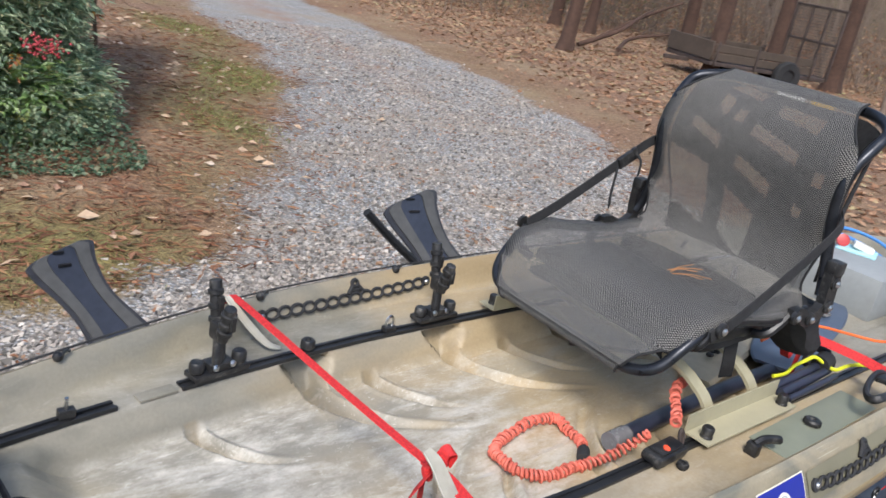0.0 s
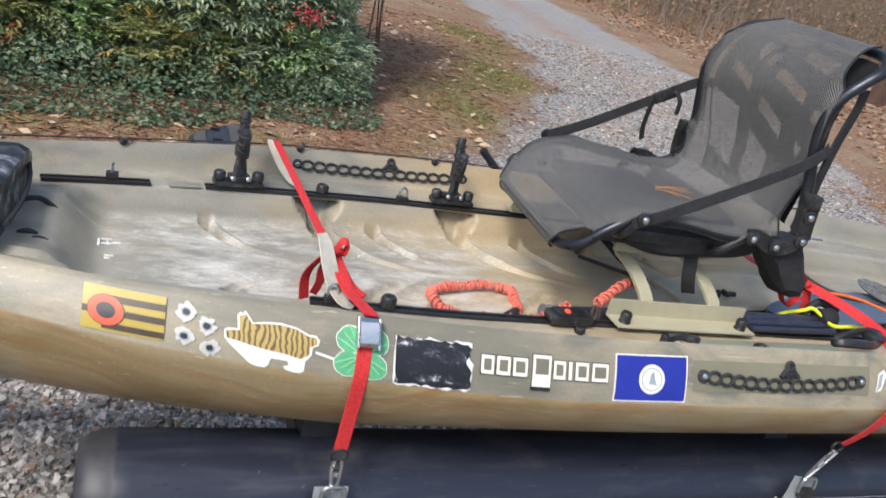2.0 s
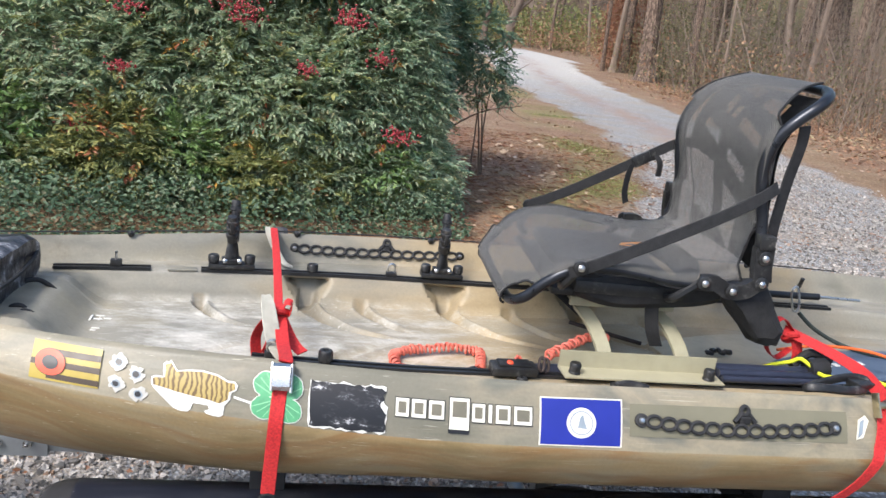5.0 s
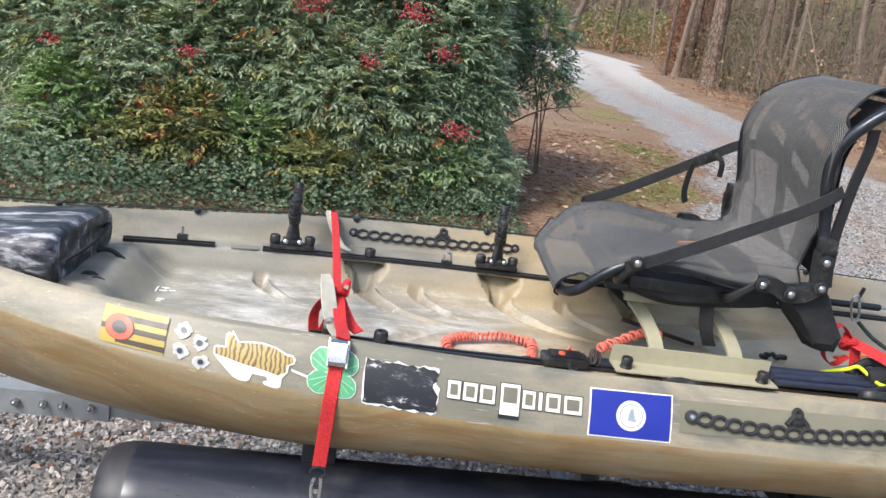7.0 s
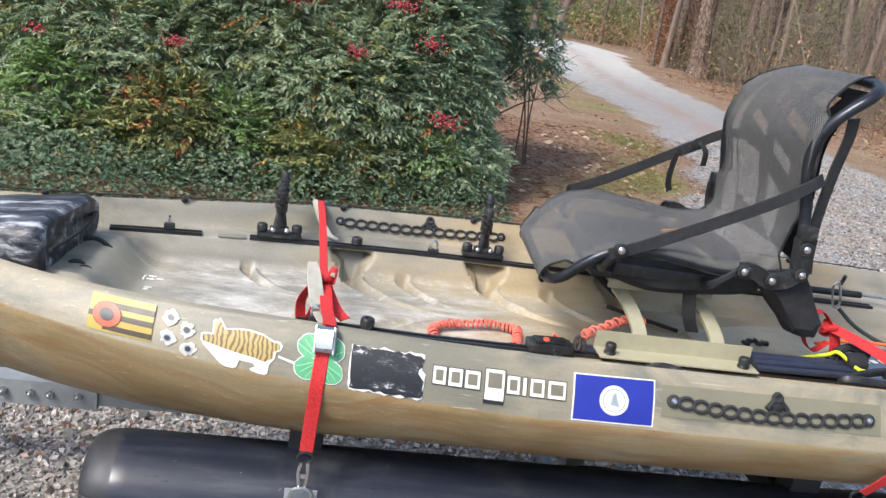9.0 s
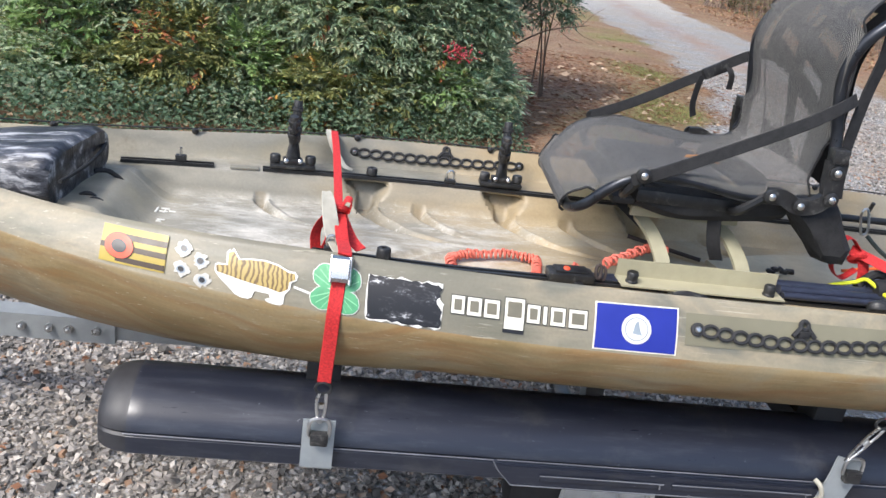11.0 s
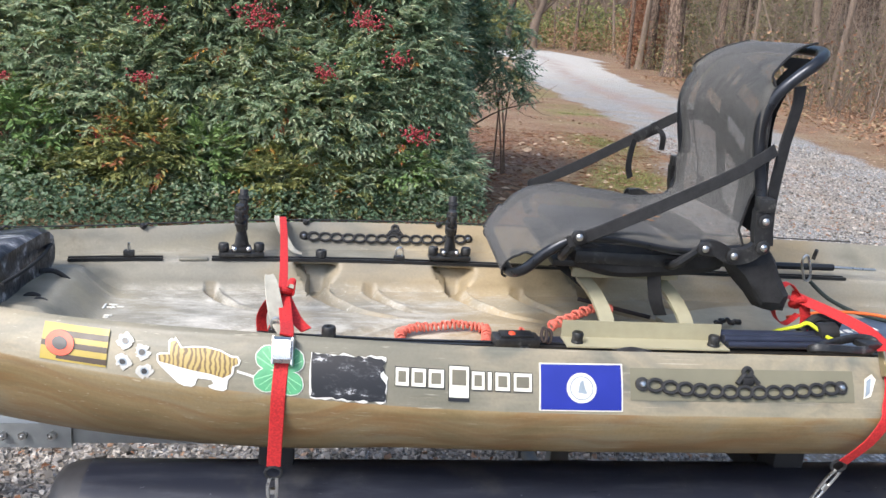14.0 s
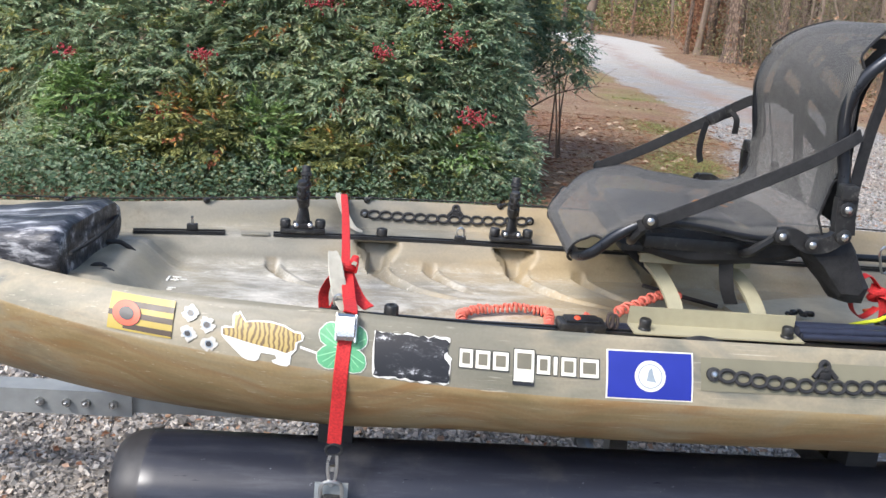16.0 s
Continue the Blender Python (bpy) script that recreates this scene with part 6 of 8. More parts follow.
PADDLE_BLUE = plain("shaft_blue_black", (0.022, 0.026, 0.045, 1), 0.35, vary=0.4)
pole("push_pole", [(0.455, -0.174, FLOOR + 0.031), (0.70, -0.160, FLOOR + 0.031), (1.0, -0.152, FLOOR + 0.031), (1.25, -0.150, FLOOR + 0.031)], 0.018, PADDLE_BLUE, "dark push pole lying along the cockpit floor", "pole")
pole("pole_tip", [(0.400, -0.176, FLOOR + 0.031), (0.456, -0.174, FLOOR + 0.031)], 0.020, plain("smoky_cap", (0.16, 0.16, 0.165, 1), 0.25, vary=0.3), "smoky plastic cap on the pole's end", "pole cap")
for i, (y, r, z_) in enumerate(((-0.262, 0.0115, 0.872), (-0.284, 0.0105, 0.870), (-0.305, 0.0075, 0.866))):
    bm = bmesh.new()
    tube(bm, [(0.850, y, z_), (1.0, y + 0.003, z_), (1.10, y + 0.008, z_)], r, 12, smooth=3)
    tagged(part("paddle_shaft", bm, PADDLE_BLUE), "dark blue paddle shaft lying along the gear track", "paddle shaft", "paddle shafts by the track")
pole("far_pole", [(0.86, half_ledge(0.9) + 0.03, 0.872), (1.2, half_ledge(1.2) + 0.03, 0.873), (1.47, half_ledge(1.4) + 0.03, 0.874)], 0.010, BLACK_RAIL, "thin black pole resting on the far track", "pole")
pole("pole_ferrule", [(1.475, half_ledge(1.4) + 0.03, 0.874), (1.60, half_ledge(1.4) + 0.02, 0.874)], 0.004, STEEL, "thin bright pole tip on the ledge", "pole tip")
foam = thing("foam_grip", (1.12, -0.27, 0.85), "fat black foam paddle grip on the track", "foam grip")
bm = bmesh.new()
tube(bm, [(1.075, -0.262, 0.880), (1.12, -0.258, 0.884)], 0.024, 12, smooth=3)
part("grip", bm, BLACK_RUBBER, foam)
bm = bmesh.new()
tube(bm, [(1.05, -0.240, 0.878), (1.10, -0.225, 0.905), (1.14, -0.25, 0.895)], 0.010, 8)
part("hook", bm, BLACK_RUBBER, foam)
clip = thing("carry_handle", (1.03, -0.40, 0.90), "black moulded handle on the near rim", "handle")
bm = bmesh.new()
hz = 0.916
sweep(bm, [(1.042 + 0.082 * math.cos(a), -0.412 + 0.024 * math.sin(a) + 0.02 * math.cos(a), hz - 0.004 + 0.006 * math.sin(2 * a)) for a in np.linspace(0, 2 * math.pi, 29)[:-1]], circle(0.0095, 8, 0.007), None, True)
box(bm, (1.105, -0.398, hz - 0.004), (0.045, 0.040, 0.014), 0.005, Euler((0, 0, 0.24)).to_matrix())
part("grip", bm, BLACK_PLASTIC, clip)
YEL = plain("cord_yellow", rgb("d6dc2a"), 0.6, vary=0.15)
ORA = plain("cord_orange", rgb("e2682a"), 0.6, vary=0.15)
BLU = plain("rope_blue", rgb("3f7fc0"), 0.7, vary=0.2)


def cord(name, pts, r, mat, label, cat="cord"):
    bm = bmesh.new()
    tube(bm, pts, r, 8, smooth=6)
    return tagged(part(name, bm, mat), label, cat)


cord("yellow_rope", [(0.93, -0.225, 0.862), (0.97, -0.235, 0.866), (1.01, -0.232, 0.876), (1.045, -0.24, 0.888), (1.06, -0.25, 0.900), (1.075, -0.265, 0.893), (1.10, -0.29, 0.878), (1.15, -0.30, 0.884), (1.19, -0.315, 0.886), (1.23, -0.34, 0.882)], 0.0045, YEL, "bright yellow cord draped over the gear track")
cord("orange_rope", [(1.10, -0.10, 0.86), (1.20, -0.11, 0.88), (1.31, -0.14, 0.885), (1.40, -0.19, 0.872), (1.46, -0.25, 0.868), (1.55, -0.28, 0.866)], 0.004, ORA, "thin orange cord running aft")
cord("blue_rope", [(2.05, 0.30, 0.93), (2.1, 0.18, 0.955), (2.15, 0.05, 0.92), (2.2, -0.05, 0.86), (2.1, -0.12, 0.82)], 0.006, BLU, "blue rope looped over the stern")
cord("blue_rope", [(2.10, 0.32, 0.93), (2.2, 0.20, 0.96), (2.25, 0.06, 0.93), (2.22, -0.02, 0.85)], 0.006, BLU, "blue rope looped over the stern")
cord("green_rope", [(1.265, 0.09, 0.895), (1.30, 0.05, 0.862), (1.36, 0.0, 0.84), (1.46, -0.03, 0.828), (1.55, -0.04, 0.822)], 0.0055, plain("cord_dark_green", (0.02, 0.03, 0.024, 1), 0.6, vary=0.4), "dark green cord hanging from a carabiner")
car = thing("carabiner", (1.25, 0.10, 0.90), "bright steel carabiner clipped to a cord", "carabiner")
bm = bmesh.new()
sweep(bm, smooth_line([(1.243, 0.10, 0.962), (1.254, 0.10, 0.958), (1.268, 0.10, 0.915), (1.266, 0.10, 0.897), (1.256, 0.10, 0.894), (1.248, 0.10, 0.910), (1.238, 0.10, 0.945)], 5, True), circle(0.0032, 8), None, True)
part("body", bm, STEEL, car)
# paddle blade and pads on the stern floor
blade = thing("paddle", (1.45, -0.06, FLOOR), "dark blue-grey paddle blade lying in the stern", "paddle")
bm = bmesh.new()
BL = plain("blade_slate", rgb("4a5668"), 0.4, vary=0.2)
sweep(bm, smooth_line([(1.09, -0.16, FLOOR + 0.045), (1.20, -0.12, FLOOR + 0.048), (1.40, -0.07, FLOOR + 0.050), (1.62, -0.03, FLOOR + 0.046), (1.78, 0.0, FLOOR + 0.042)], 5), lambda u: flat(max(0.03, 0.17 * math.sin(math.pi * (0.16 + 0.78 * u)) ** 0.6), 0.008), (0, 1, 0))
bl = part("blade", bm, BL, blade)
for k in range(5):
    bm = bmesh.new()
    box(bm, (1.245 + 0.027 * k, -0.100 + 0.006 * k, FLOOR + 0.0545), (0.016, 0.018, 0.002), 0.0006, Euler((0, 0, 0.22)).to_matrix(), 1)
    part("mark", bm, WHITE, bl)
bm = bmesh.new()
sweep(bm, smooth_line([(0.86, -0.02, FLOOR + 0.012), (1.0, 0.0, FLOOR + 0.030), (1.15, 0.03, FLOOR + 0.030), (1.34, 0.05, FLOOR + 0.014)], 5), lambda u: flat(0.20, 0.018), (0, 1, 0))
tagged(part("foam_pad", bm, plain("pad_sand", rgb("b3a890"), 0.85, vary=0.15)), "sand-coloured foam pad on the cockpit floor", "foam pad")
box_ = thing("stern_box", (2.0, 0.05, FLOOR), "grey moulded box standing in the stern", "box")
bm = bmesh.new()
box(bm, (2.00, 0.05, FLOOR + 0.078), (0.32, 0.28, 0.150), 0.02)
part("body", bm, plain("box_grey", rgb("8e9292"), 0.6, vary=0.12), box_)
pk = thing("lure_packet", (2.07, 0.12, FLOOR + 0.153), "small white packet with a red and green lid", "packet")
bm = bmesh.new()
box(bm, (2.07, 0.10, FLOOR + 0.157), (0.10, 0.13, 0.006), 0.002, Euler((0, 0, 0.3)).to_matrix())
part("tray", bm, plain("tray_aqua", rgb("a8d4da"), 0.4), pk)
bm = bmesh.new()
box(bm, (2.09, 0.09, FLOOR + 0.170), (0.05, 0.07, 0.022), 0.006, Euler((0.2, 0.1, 0.5)).to_matrix())
part("wrapper", bm, WHITE, pk)
bm = bmesh.new()
lathe(bm, (2.05, 0.15, FLOOR + 0.178), (-0.6, -0.5, 0.3), [(0.022, 0), (0.022, 0.008), (0.015, 0.010)], 16)
part("lid", bm, plain("lid_red", rgb("b03a3a"), 0.4, vary=0.3), pk)
disc = thing("smoky_disc", (1.62, -0.02, FLOOR + 0.06), "smoky translucent plastic disc on the blade", "disc")
bm = bmesh.new()
lathe(bm, (1.60, 0.02, FLOOR + 0.058), (0.1, -0.1, 1), [(0.075, 0), (0.078, 0.004), (0.070, 0.008), (0.03, 0.010), (0.03, 0.014), (0.012, 0.016)], 24)
part("body", bm, plain("smoky", (0.12, 0.11, 0.10, 1), 0.25, vary=0.3), disc)
tagl = thing("clip_tangle", (0.95, -0.02, FLOOR + 0.03), "small black clip tangle on the floor", "clip")
bm = bmesh.new()
for k in range(5):
    box(bm, (0.955 + 0.012 * k, -0.05 + 0.006 * (k % 2), FLOOR + 0.050 + 0.004 * (k % 3)), (0.022, 0.014, 0.010), 0.003, Euler((0.3 * k, 0.2, 0.6 * k)).to_matrix(), 1)
part("body", bm, BLACK_PLASTIC, tagl)
stick = thing("fallen_stick", (0.80, 0.05, FLOOR), "thin dark stick lying under the seat", "stick")
bm = bmesh.new()
tube(bm, [(0.66, 0.16, FLOOR + 0.03), (0.74, 0.12, FLOOR + 0.022), (0.83, 0.07, FLOOR + 0.016)], 0.006, 6)
part("twig", bm, BROWN_METAL, stick)

# ---- plants, stones and woods ----
def island_material(name, stops, rough=0.6, spec=0.3, trans=0.0):
    m = Mat(name, rough)
    g = m.t.nodes.new("ShaderNodeNewGeometry")
    r = m.ramp(g.outputs["Random Per Island"], stops)
    n = m.noise(30, 3)
    m.color(m.mix(m.ramp(n, [(0.35, (0.35, 0.35, 0.35, 1)), (0.65, (0, 0, 0, 1))]), r, tuple(v * 0.45 for v in stops[0][1][:3]) + (1,)))
    m.b.inputs["Specular IOR Level"].default_value = spec
    if trans:
        tr = m.node("ShaderNodeBsdfTranslucent")
        m.link(r, tr.inputs["Color"])
        mx = m.node("ShaderNodeMixShader", Fac=trans)
        m.link(m.b.outputs[0], mx.inputs[1])
        m.link(tr.outputs[0], mx.inputs[2])
        m.link(mx.outputs[0], m.t.nodes["Material Output"].inputs["Surface"])
    return m.m


STONE = island_material("crushed_stone", [(0.0, rgb("5b5854")), (0.28, rgb("837e79")), (0.55, rgb("a19a93")), (0.80, rgb("bab2a9")), (0.91, rgb("d0c8be")), (0.965, rgb("987a63"))], 0.85)
LEAF_GREEN = island_material("leaf_green", [(0.0, rgb("8ba48c")), (0.35, rgb("aabd9c")), (0.65, rgb("c2cfae")), (0.90, rgb("d2d8b6")), (1.0, rgb("dccea6"))], 0.6, 0.3, 0.55)
LEAF_OLIVE = island_material("leaf_olive", [(0.0, rgb("6c7648")), (0.5, rgb("929860")), (1.0, rgb("b2ac6c"))], 0.5, 0.4, 0.3)
LEAF_RED = island_material("leaf_autumn", [(0.0, rgb("7c4a36")), (0.4, rgb("9c5f3e")), (0.7, rgb("b5813f")), (1.0, rgb("c09a4a"))], 0.5)
LEAF_BRIGHT = island_material("leaf_bright", [(0.0, rgb("6a8a52")), (1.0, rgb("9ab070"))], 0.45, 0.45, 0.3)
LEAF_DARK = island_material("leaf_dark", [(0.0, rgb("64826a")), (0.6, rgb("809c80")), (1.0, rgb("a8b896"))], 0.38, 0.7, 0.42)
IVY = island_material("ivy_leaf", [(0.0, rgb("48604a")), (0.6, rgb("647c5e")), (0.92, rgb("929f84")), (1.0, rgb("8f7250"))], 0.5, 0.35, 0.3)
LITTER = island_material("dead_leaf", [(0.0, rgb("7a543e")), (0.45, rgb("966c52")), (0.8, rgb("b0907a")), (1.0, rgb("d4c2ae"))], 0.8)
WOODLEAF = island_material("wood_leaf", [(0.0, rgb("7e5b46")), (0.5, rgb("a07a5e")), (0.8, rgb("b8977a")), (1.0, rgb("9c9870"))], 0.8)
STRAW = island_material("needle_straw", [(0.0, rgb("6e4a38")), (0.6, rgb("8a6048")), (1.0, rgb("a8825f"))], 0.85)
BERRY = island_material("red_berry", [(0.0, rgb("9a2c36")), (1.0, rgb("bc4c52"))], 0.3, 0.5)
BRUSH_OLIVE = island_material("dull_olive_leaf", [(0.0, rgb("545538")), (0.5, rgb("737050")), (1.0, rgb("8f8664"))], 0.7, 0.3, 0.2)
RUSSET = island_material("russet_leaf", [(0.0, rgb("6e4636")), (0.5, rgb("8c6048")), (1.0, rgb("a67c60"))], 0.7)
TWIG = plain("twig_bark", rgb("6c5a4c"), 0.9, vary=0.35)
BARK = Mat("pine_bark", 0.95)
_v = BARK.node("ShaderNodeTexVoronoi", Scale=1.0)
BARK.link(BARK.coords((26, 26, 6)), _v.inputs["Vector"])
_n2 = BARK.noise(22, 5)
BARK.color(BARK.mix(BARK.ramp(_v.outputs["Distance"], [(0.30, (0, 0, 0, 1)), (0.65, (0.75, 0.75, 0.75, 1))]), BARK.ramp(_n2, [(0.3, rgb("66544a")), (0.7, rgb("94806f"))]), rgb("3c2f27")))
BARK.bump(BARK.math("MULTIPLY", _v.outputs["Distance"], -1.0), 0.9, 0.03)
BARK = BARK.m
# darker bark with the shade round the old trailer put into its colour
SHADED_BARK = plain("shaded_bark", rgb("48342a"), 0.95, vary=0.4, scale=18, bump=0.8, dist=0.02)
PALE_BARK = plain("pale_bark", rgb("7d6e61"), 0.9, vary=0.25, scale=14, bump=0.5, dist=0.02)

RS = np.random.RandomState(11)
ICO_V = np.array([(0, 0, 1)] + [(0.894 * math.cos(a * 1.2566), 0.894 * math.sin(a * 1.2566), 0.447) for a in range(5)] + [(0.894 * math.cos(a * 1.2566 + 0.628), 0.894 * math.sin(a * 1.2566 + 0.628), -0.447) for a in range(5)] + [(0, 0, -1)])
ICO_F = np.array([(0, i + 1, (i + 1) % 5 + 1) for i in range(5)] + [(i + 1, i + 6, (i + 1) % 5 + 1) for i in range(5)] + [((i + 1) % 5 + 1, i + 6, (i + 1) % 5 + 6) for i in range(5)] + [(11, (i + 1) % 5 + 6, i + 6) for i in range(5)])


def frames_for(d, roll):
    """Orthonormal axes (along, across, up) from directions."""
    d = d / np.linalg.norm(d, axis=1, keepdims=True)
    ref = np.tile(np.array([0.0, 0, 1.0]), (len(d), 1))
    s = np.cross(ref, d)
    bad = np.linalg.norm(s, axis=1) < 1e-3
    s[bad] = (1, 0, 0)
    s /= np.linalg.norm(s, axis=1, keepdims=True)
    u = np.cross(d, s)
    c, n = np.cos(roll)[:, None], np.sin(roll)[:, None]
    return d, s * c + u * n, u * c - s * n


LEAF_V = np.array([(0, 0, 0), (0.42, -0.5, 0.06), (0.45, 0, -0.05), (0.42, 0.5, 0.06), (1, 0, -0.10)])
LEAF_F = np.array([(0, 1, 2), (0, 2, 3), (1, 4, 2), (2, 4, 3)])


def leaf_mesh(p, d, roll, length, width):
    """Many folded, pointed leaves in one mesh."""
    a, s, u = frames_for(d, roll)
    v = p[:, None, :] + a[:, None, :] * (LEAF_V[None, :, 0:1] * length[:, None, None]) + s[:, None, :] * (LEAF_V[None, :, 1:2] * width[:, None, None]) + u[:, None, :] * (LEAF_V[None, :, 2:3] * length[:, None, None])
    f = (np.arange(len(p))[:, None, None] * 5 + LEAF_F[None]).reshape(-1, 3)
    return v.reshape(-1, 3), f


def under(ob, parent, label=""):
    ob.parent = parent
    ob.matrix_parent_inverse = parent.matrix_basis.inverted()
    if label:
        ob["label"] = label
    return ob


CHIP_V = np.array([(a, b, c) for a in (-1, 1) for b in (-1, 1) for c in (-1, 1)]) * 0.62
CHIP_F = np.array([(0, 1, 3), (0, 3, 2), (4, 6, 7), (4, 7, 5), (0, 4, 5), (0, 5, 1), (2, 3, 7), (2, 7, 6), (0, 2, 6), (0, 6, 4), (1, 5, 7), (1, 7, 3)])


def stones(n, pick, lo, hi, name, label, chip=True):
    SV, SF = (CHIP_V, CHIP_F) if chip else (ICO_V, ICO_F)
    pts = []
    while len(pts) < n:
        q = pick()
        g, _ = gravel_amount(q[:, 0], q[:, 1])
        pts.extend(q[RS.rand(len(q)) < g ** 1.5])
    pts = np.array(pts[:n])
    size = lo + (hi - lo) * RS.rand(n) ** 2.6
    sc = size[:, None] * (0.65 + 0.7 * RS.rand(n, 3)) * np.array([1, 1, 0.7])
    a = RS.rand(n) * 6.283
    ca, sa = np.cos(a)[:, None], np.sin(a)[:, None]
    v = (SV[None] * (0.65 + 0.7 * RS.rand(n, len(SV), 1)) + 0.3 * (RS.rand(n, len(SV), 3) - 0.5)) * sc[:, None, :]
    tilt = (RS.rand(n, 1) - 0.5) * 2.2
    v = np.stack([v[..., 0], v[..., 1] * np.cos(tilt) - v[..., 2] * np.sin(tilt), v[..., 1] * np.sin(tilt) + v[..., 2] * np.cos(tilt)], -1)
    v = np.stack([v[..., 0] * ca - v[..., 1] * sa, v[..., 0] * sa + v[..., 1] * ca, v[..., 2]], -1)
    z = 0.012 * wave_noise(pts[:, 0], pts[:, 1], 2.0, 8) + 0.006 * wave_noise(pts[:, 0], pts[:, 1], 14, 9)
    v += np.concatenate([pts, (z + size * 0.30)[:, None]], 1)[:, None, :]
    f = (np.arange(n)[:, None, None] * len(SV) + SF[None]).reshape(-1, 3)
    return mesh_object(name, v.reshape(-1, 3), f, STONE, label, "gravel", "stuff")


stones(62000, lambda: np.stack([-2.1 + 3.8 * RS.rand(9000), -0.7 + 3.3 * RS.rand(9000)], 1), 0.005, 0.0155, "gravel", "loose grey and tan crushed stone under the trailer")
stones(34000, lambda: np.stack([-0.4 + 8.0 * RS.rand(4000), 1.5 + 9.0 * RS.rand(4000) ** 1.5], 1), 0.006, 0.018, "gravel", "loose grey crushed stone on the drive")
stones(160, lambda: np.stack([-2.4 + 3.4 * RS.rand(400), -0.8 + 3.2 * RS.rand(400)], 1), 0.013, 0.032, "large_stones", "larger pale stones among the gravel", False)


def litter(n, pick, keep, lo, hi, mat, name, label, kind="stuff"):
    pts = []
    while len(pts) < n:
        q = pick()
        g, ins = gravel_amount(q[:, 0], q[:, 1])
        pts.extend(q[RS.rand(len(q)) < keep(g, q)])
    pts = np.array(pts[:n])
    p = np.concatenate([pts, 0.022 + 0.012 * RS.rand(n, 1)], 1)
    a = RS.rand(n) * 6.283
    d = np.stack([np.cos(a), np.sin(a), 0.5 * (RS.rand(n) - 0.35)], 1)
    ln = lo + (hi - lo) * RS.rand(n)
    v, f = leaf_mesh(p, d, (RS.rand(n) - 0.5) * 1.4, ln, ln * (0.35 + 0.4 * RS.rand(n)))
    return mesh_object(name, v, f, mat, label, "leaves", kind)


litter(2600, lambda: np.stack([-4 + 13 * RS.rand(3000), 2.3 + 15 * RS.rand(3000) ** 1.5], 1), lambda g, q: (1 - g) * 0.95 + 0.015, 0.025, 0.075, LITTER, "fallen_leaves", "dry brown leaves scattered on the pine straw")
litter(34000, lambda: np.stack([6.5 + 17 * RS.rand(3000) ** 1.2, 0 + 30 * RS.rand(3000)], 1), lambda g, q: smoothstep(-0.2, -2.2, gravel_amount(q[:, 0], q[:, 1])[1]), 0.05, 0.12, WOODLEAF, "forest_litter", "deep brown leaf litter under the trees")
litter(420, lambda: np.stack([-2.5 + 6.5 * RS.rand(3000), 2.6 + 7 * RS.rand(3000) ** 1.2], 1), lambda g, q: (1 - g) * 0.9 + 0.03, 0.05, 0.12, plain("pale_dead_leaf", rgb("b39a80"), 0.8, vary=0.3), "fallen_leaves", "larger pale dead leaves on the pine straw")
litter(2400, lambda: np.stack([-2 + 8 * RS.rand(3000), -0.5 + 6 * RS.rand(3000)], 1), lambda g, q: g * smoothstep(-0.35, 0.75, np.sin(q[:, 0] * 4.1 + 1.3 * np.sin(q[:, 1] * 3.3)) * np.cos(q[:, 1] * 5.2 + q[:, 0])), 0.010, 0.036, LITTER, "fallen_leaves", "a few dry leaves on the gravel")


# needles: short thin straws in the litter
def straw(n, pick, keep, name, label):
    pts = []
    while len(pts) < n:
        q = pick()
        g, ins = gravel_amount(q[:, 0], q[:, 1])
        pts.extend(q[RS.rand(len(q)) < keep(g)])
    pts = np.array(pts[:n])
    p = np.concatenate([pts, 0.018 + 0.016 * RS.rand(n, 1)], 1)
    a = RS.rand(n) * 6.283
    d = np.stack([np.cos(a), np.sin(a), 0.25 * (RS.rand(n) - 0.4)], 1)
    ln = 0.04 + 0.08 * RS.rand(n)
    v, f = leaf_mesh(p, d, RS.rand(n) * 6, ln, np.full(n, 0.0018))
    v[:, 2] = np.clip(v[:, 2], 0.012, 0.032)
    return mesh_object(name, v, f, STRAW, label, "pine straw", "stuff")


straw(26000, lambda: np.stack([-3 + 9 * RS.rand(3000), 2.3 + 8 * RS.rand(3000) ** 1.4], 1), lambda g: (1 - g) * 0.95 + 0.04, "pine_straw", "reddish fallen pine needles")
# moss and grass tufts along the drive
gp = []
while len(gp) < 5000:
    q = np.stack([-3 + 9 * RS.rand(3000), 2.2 + 11 * RS.rand(3000)], 1)
    g, ins = gravel_amount(q[:, 0], q[:, 1])
    m_ = smoothstep(0.7, 0.1, np.abs(ins + 0.4)) * smoothstep(0.0, 0.4, wave_noise(q[:, 0], q[:, 1], 2.2, 12))
    gp.extend(q[RS.rand(3000) < m_])
gp = np.concatenate([np.array(gp[:5000]), np.full((5000, 1), 0.012)], 1)
v, f = leaf_mesh(gp, np.stack([RS.randn(5000) * 0.5, RS.randn(5000) * 0.5, np.full(5000, 0.7)], 1), RS.rand(5000) * 6, 0.02 + 0.035 * RS.rand(5000), np.full(5000, 0.005))
mesh_object("verge_grass", v, f, LEAF_OLIVE, "short yellow-green grass and moss on the verge", "grass", "stuff")


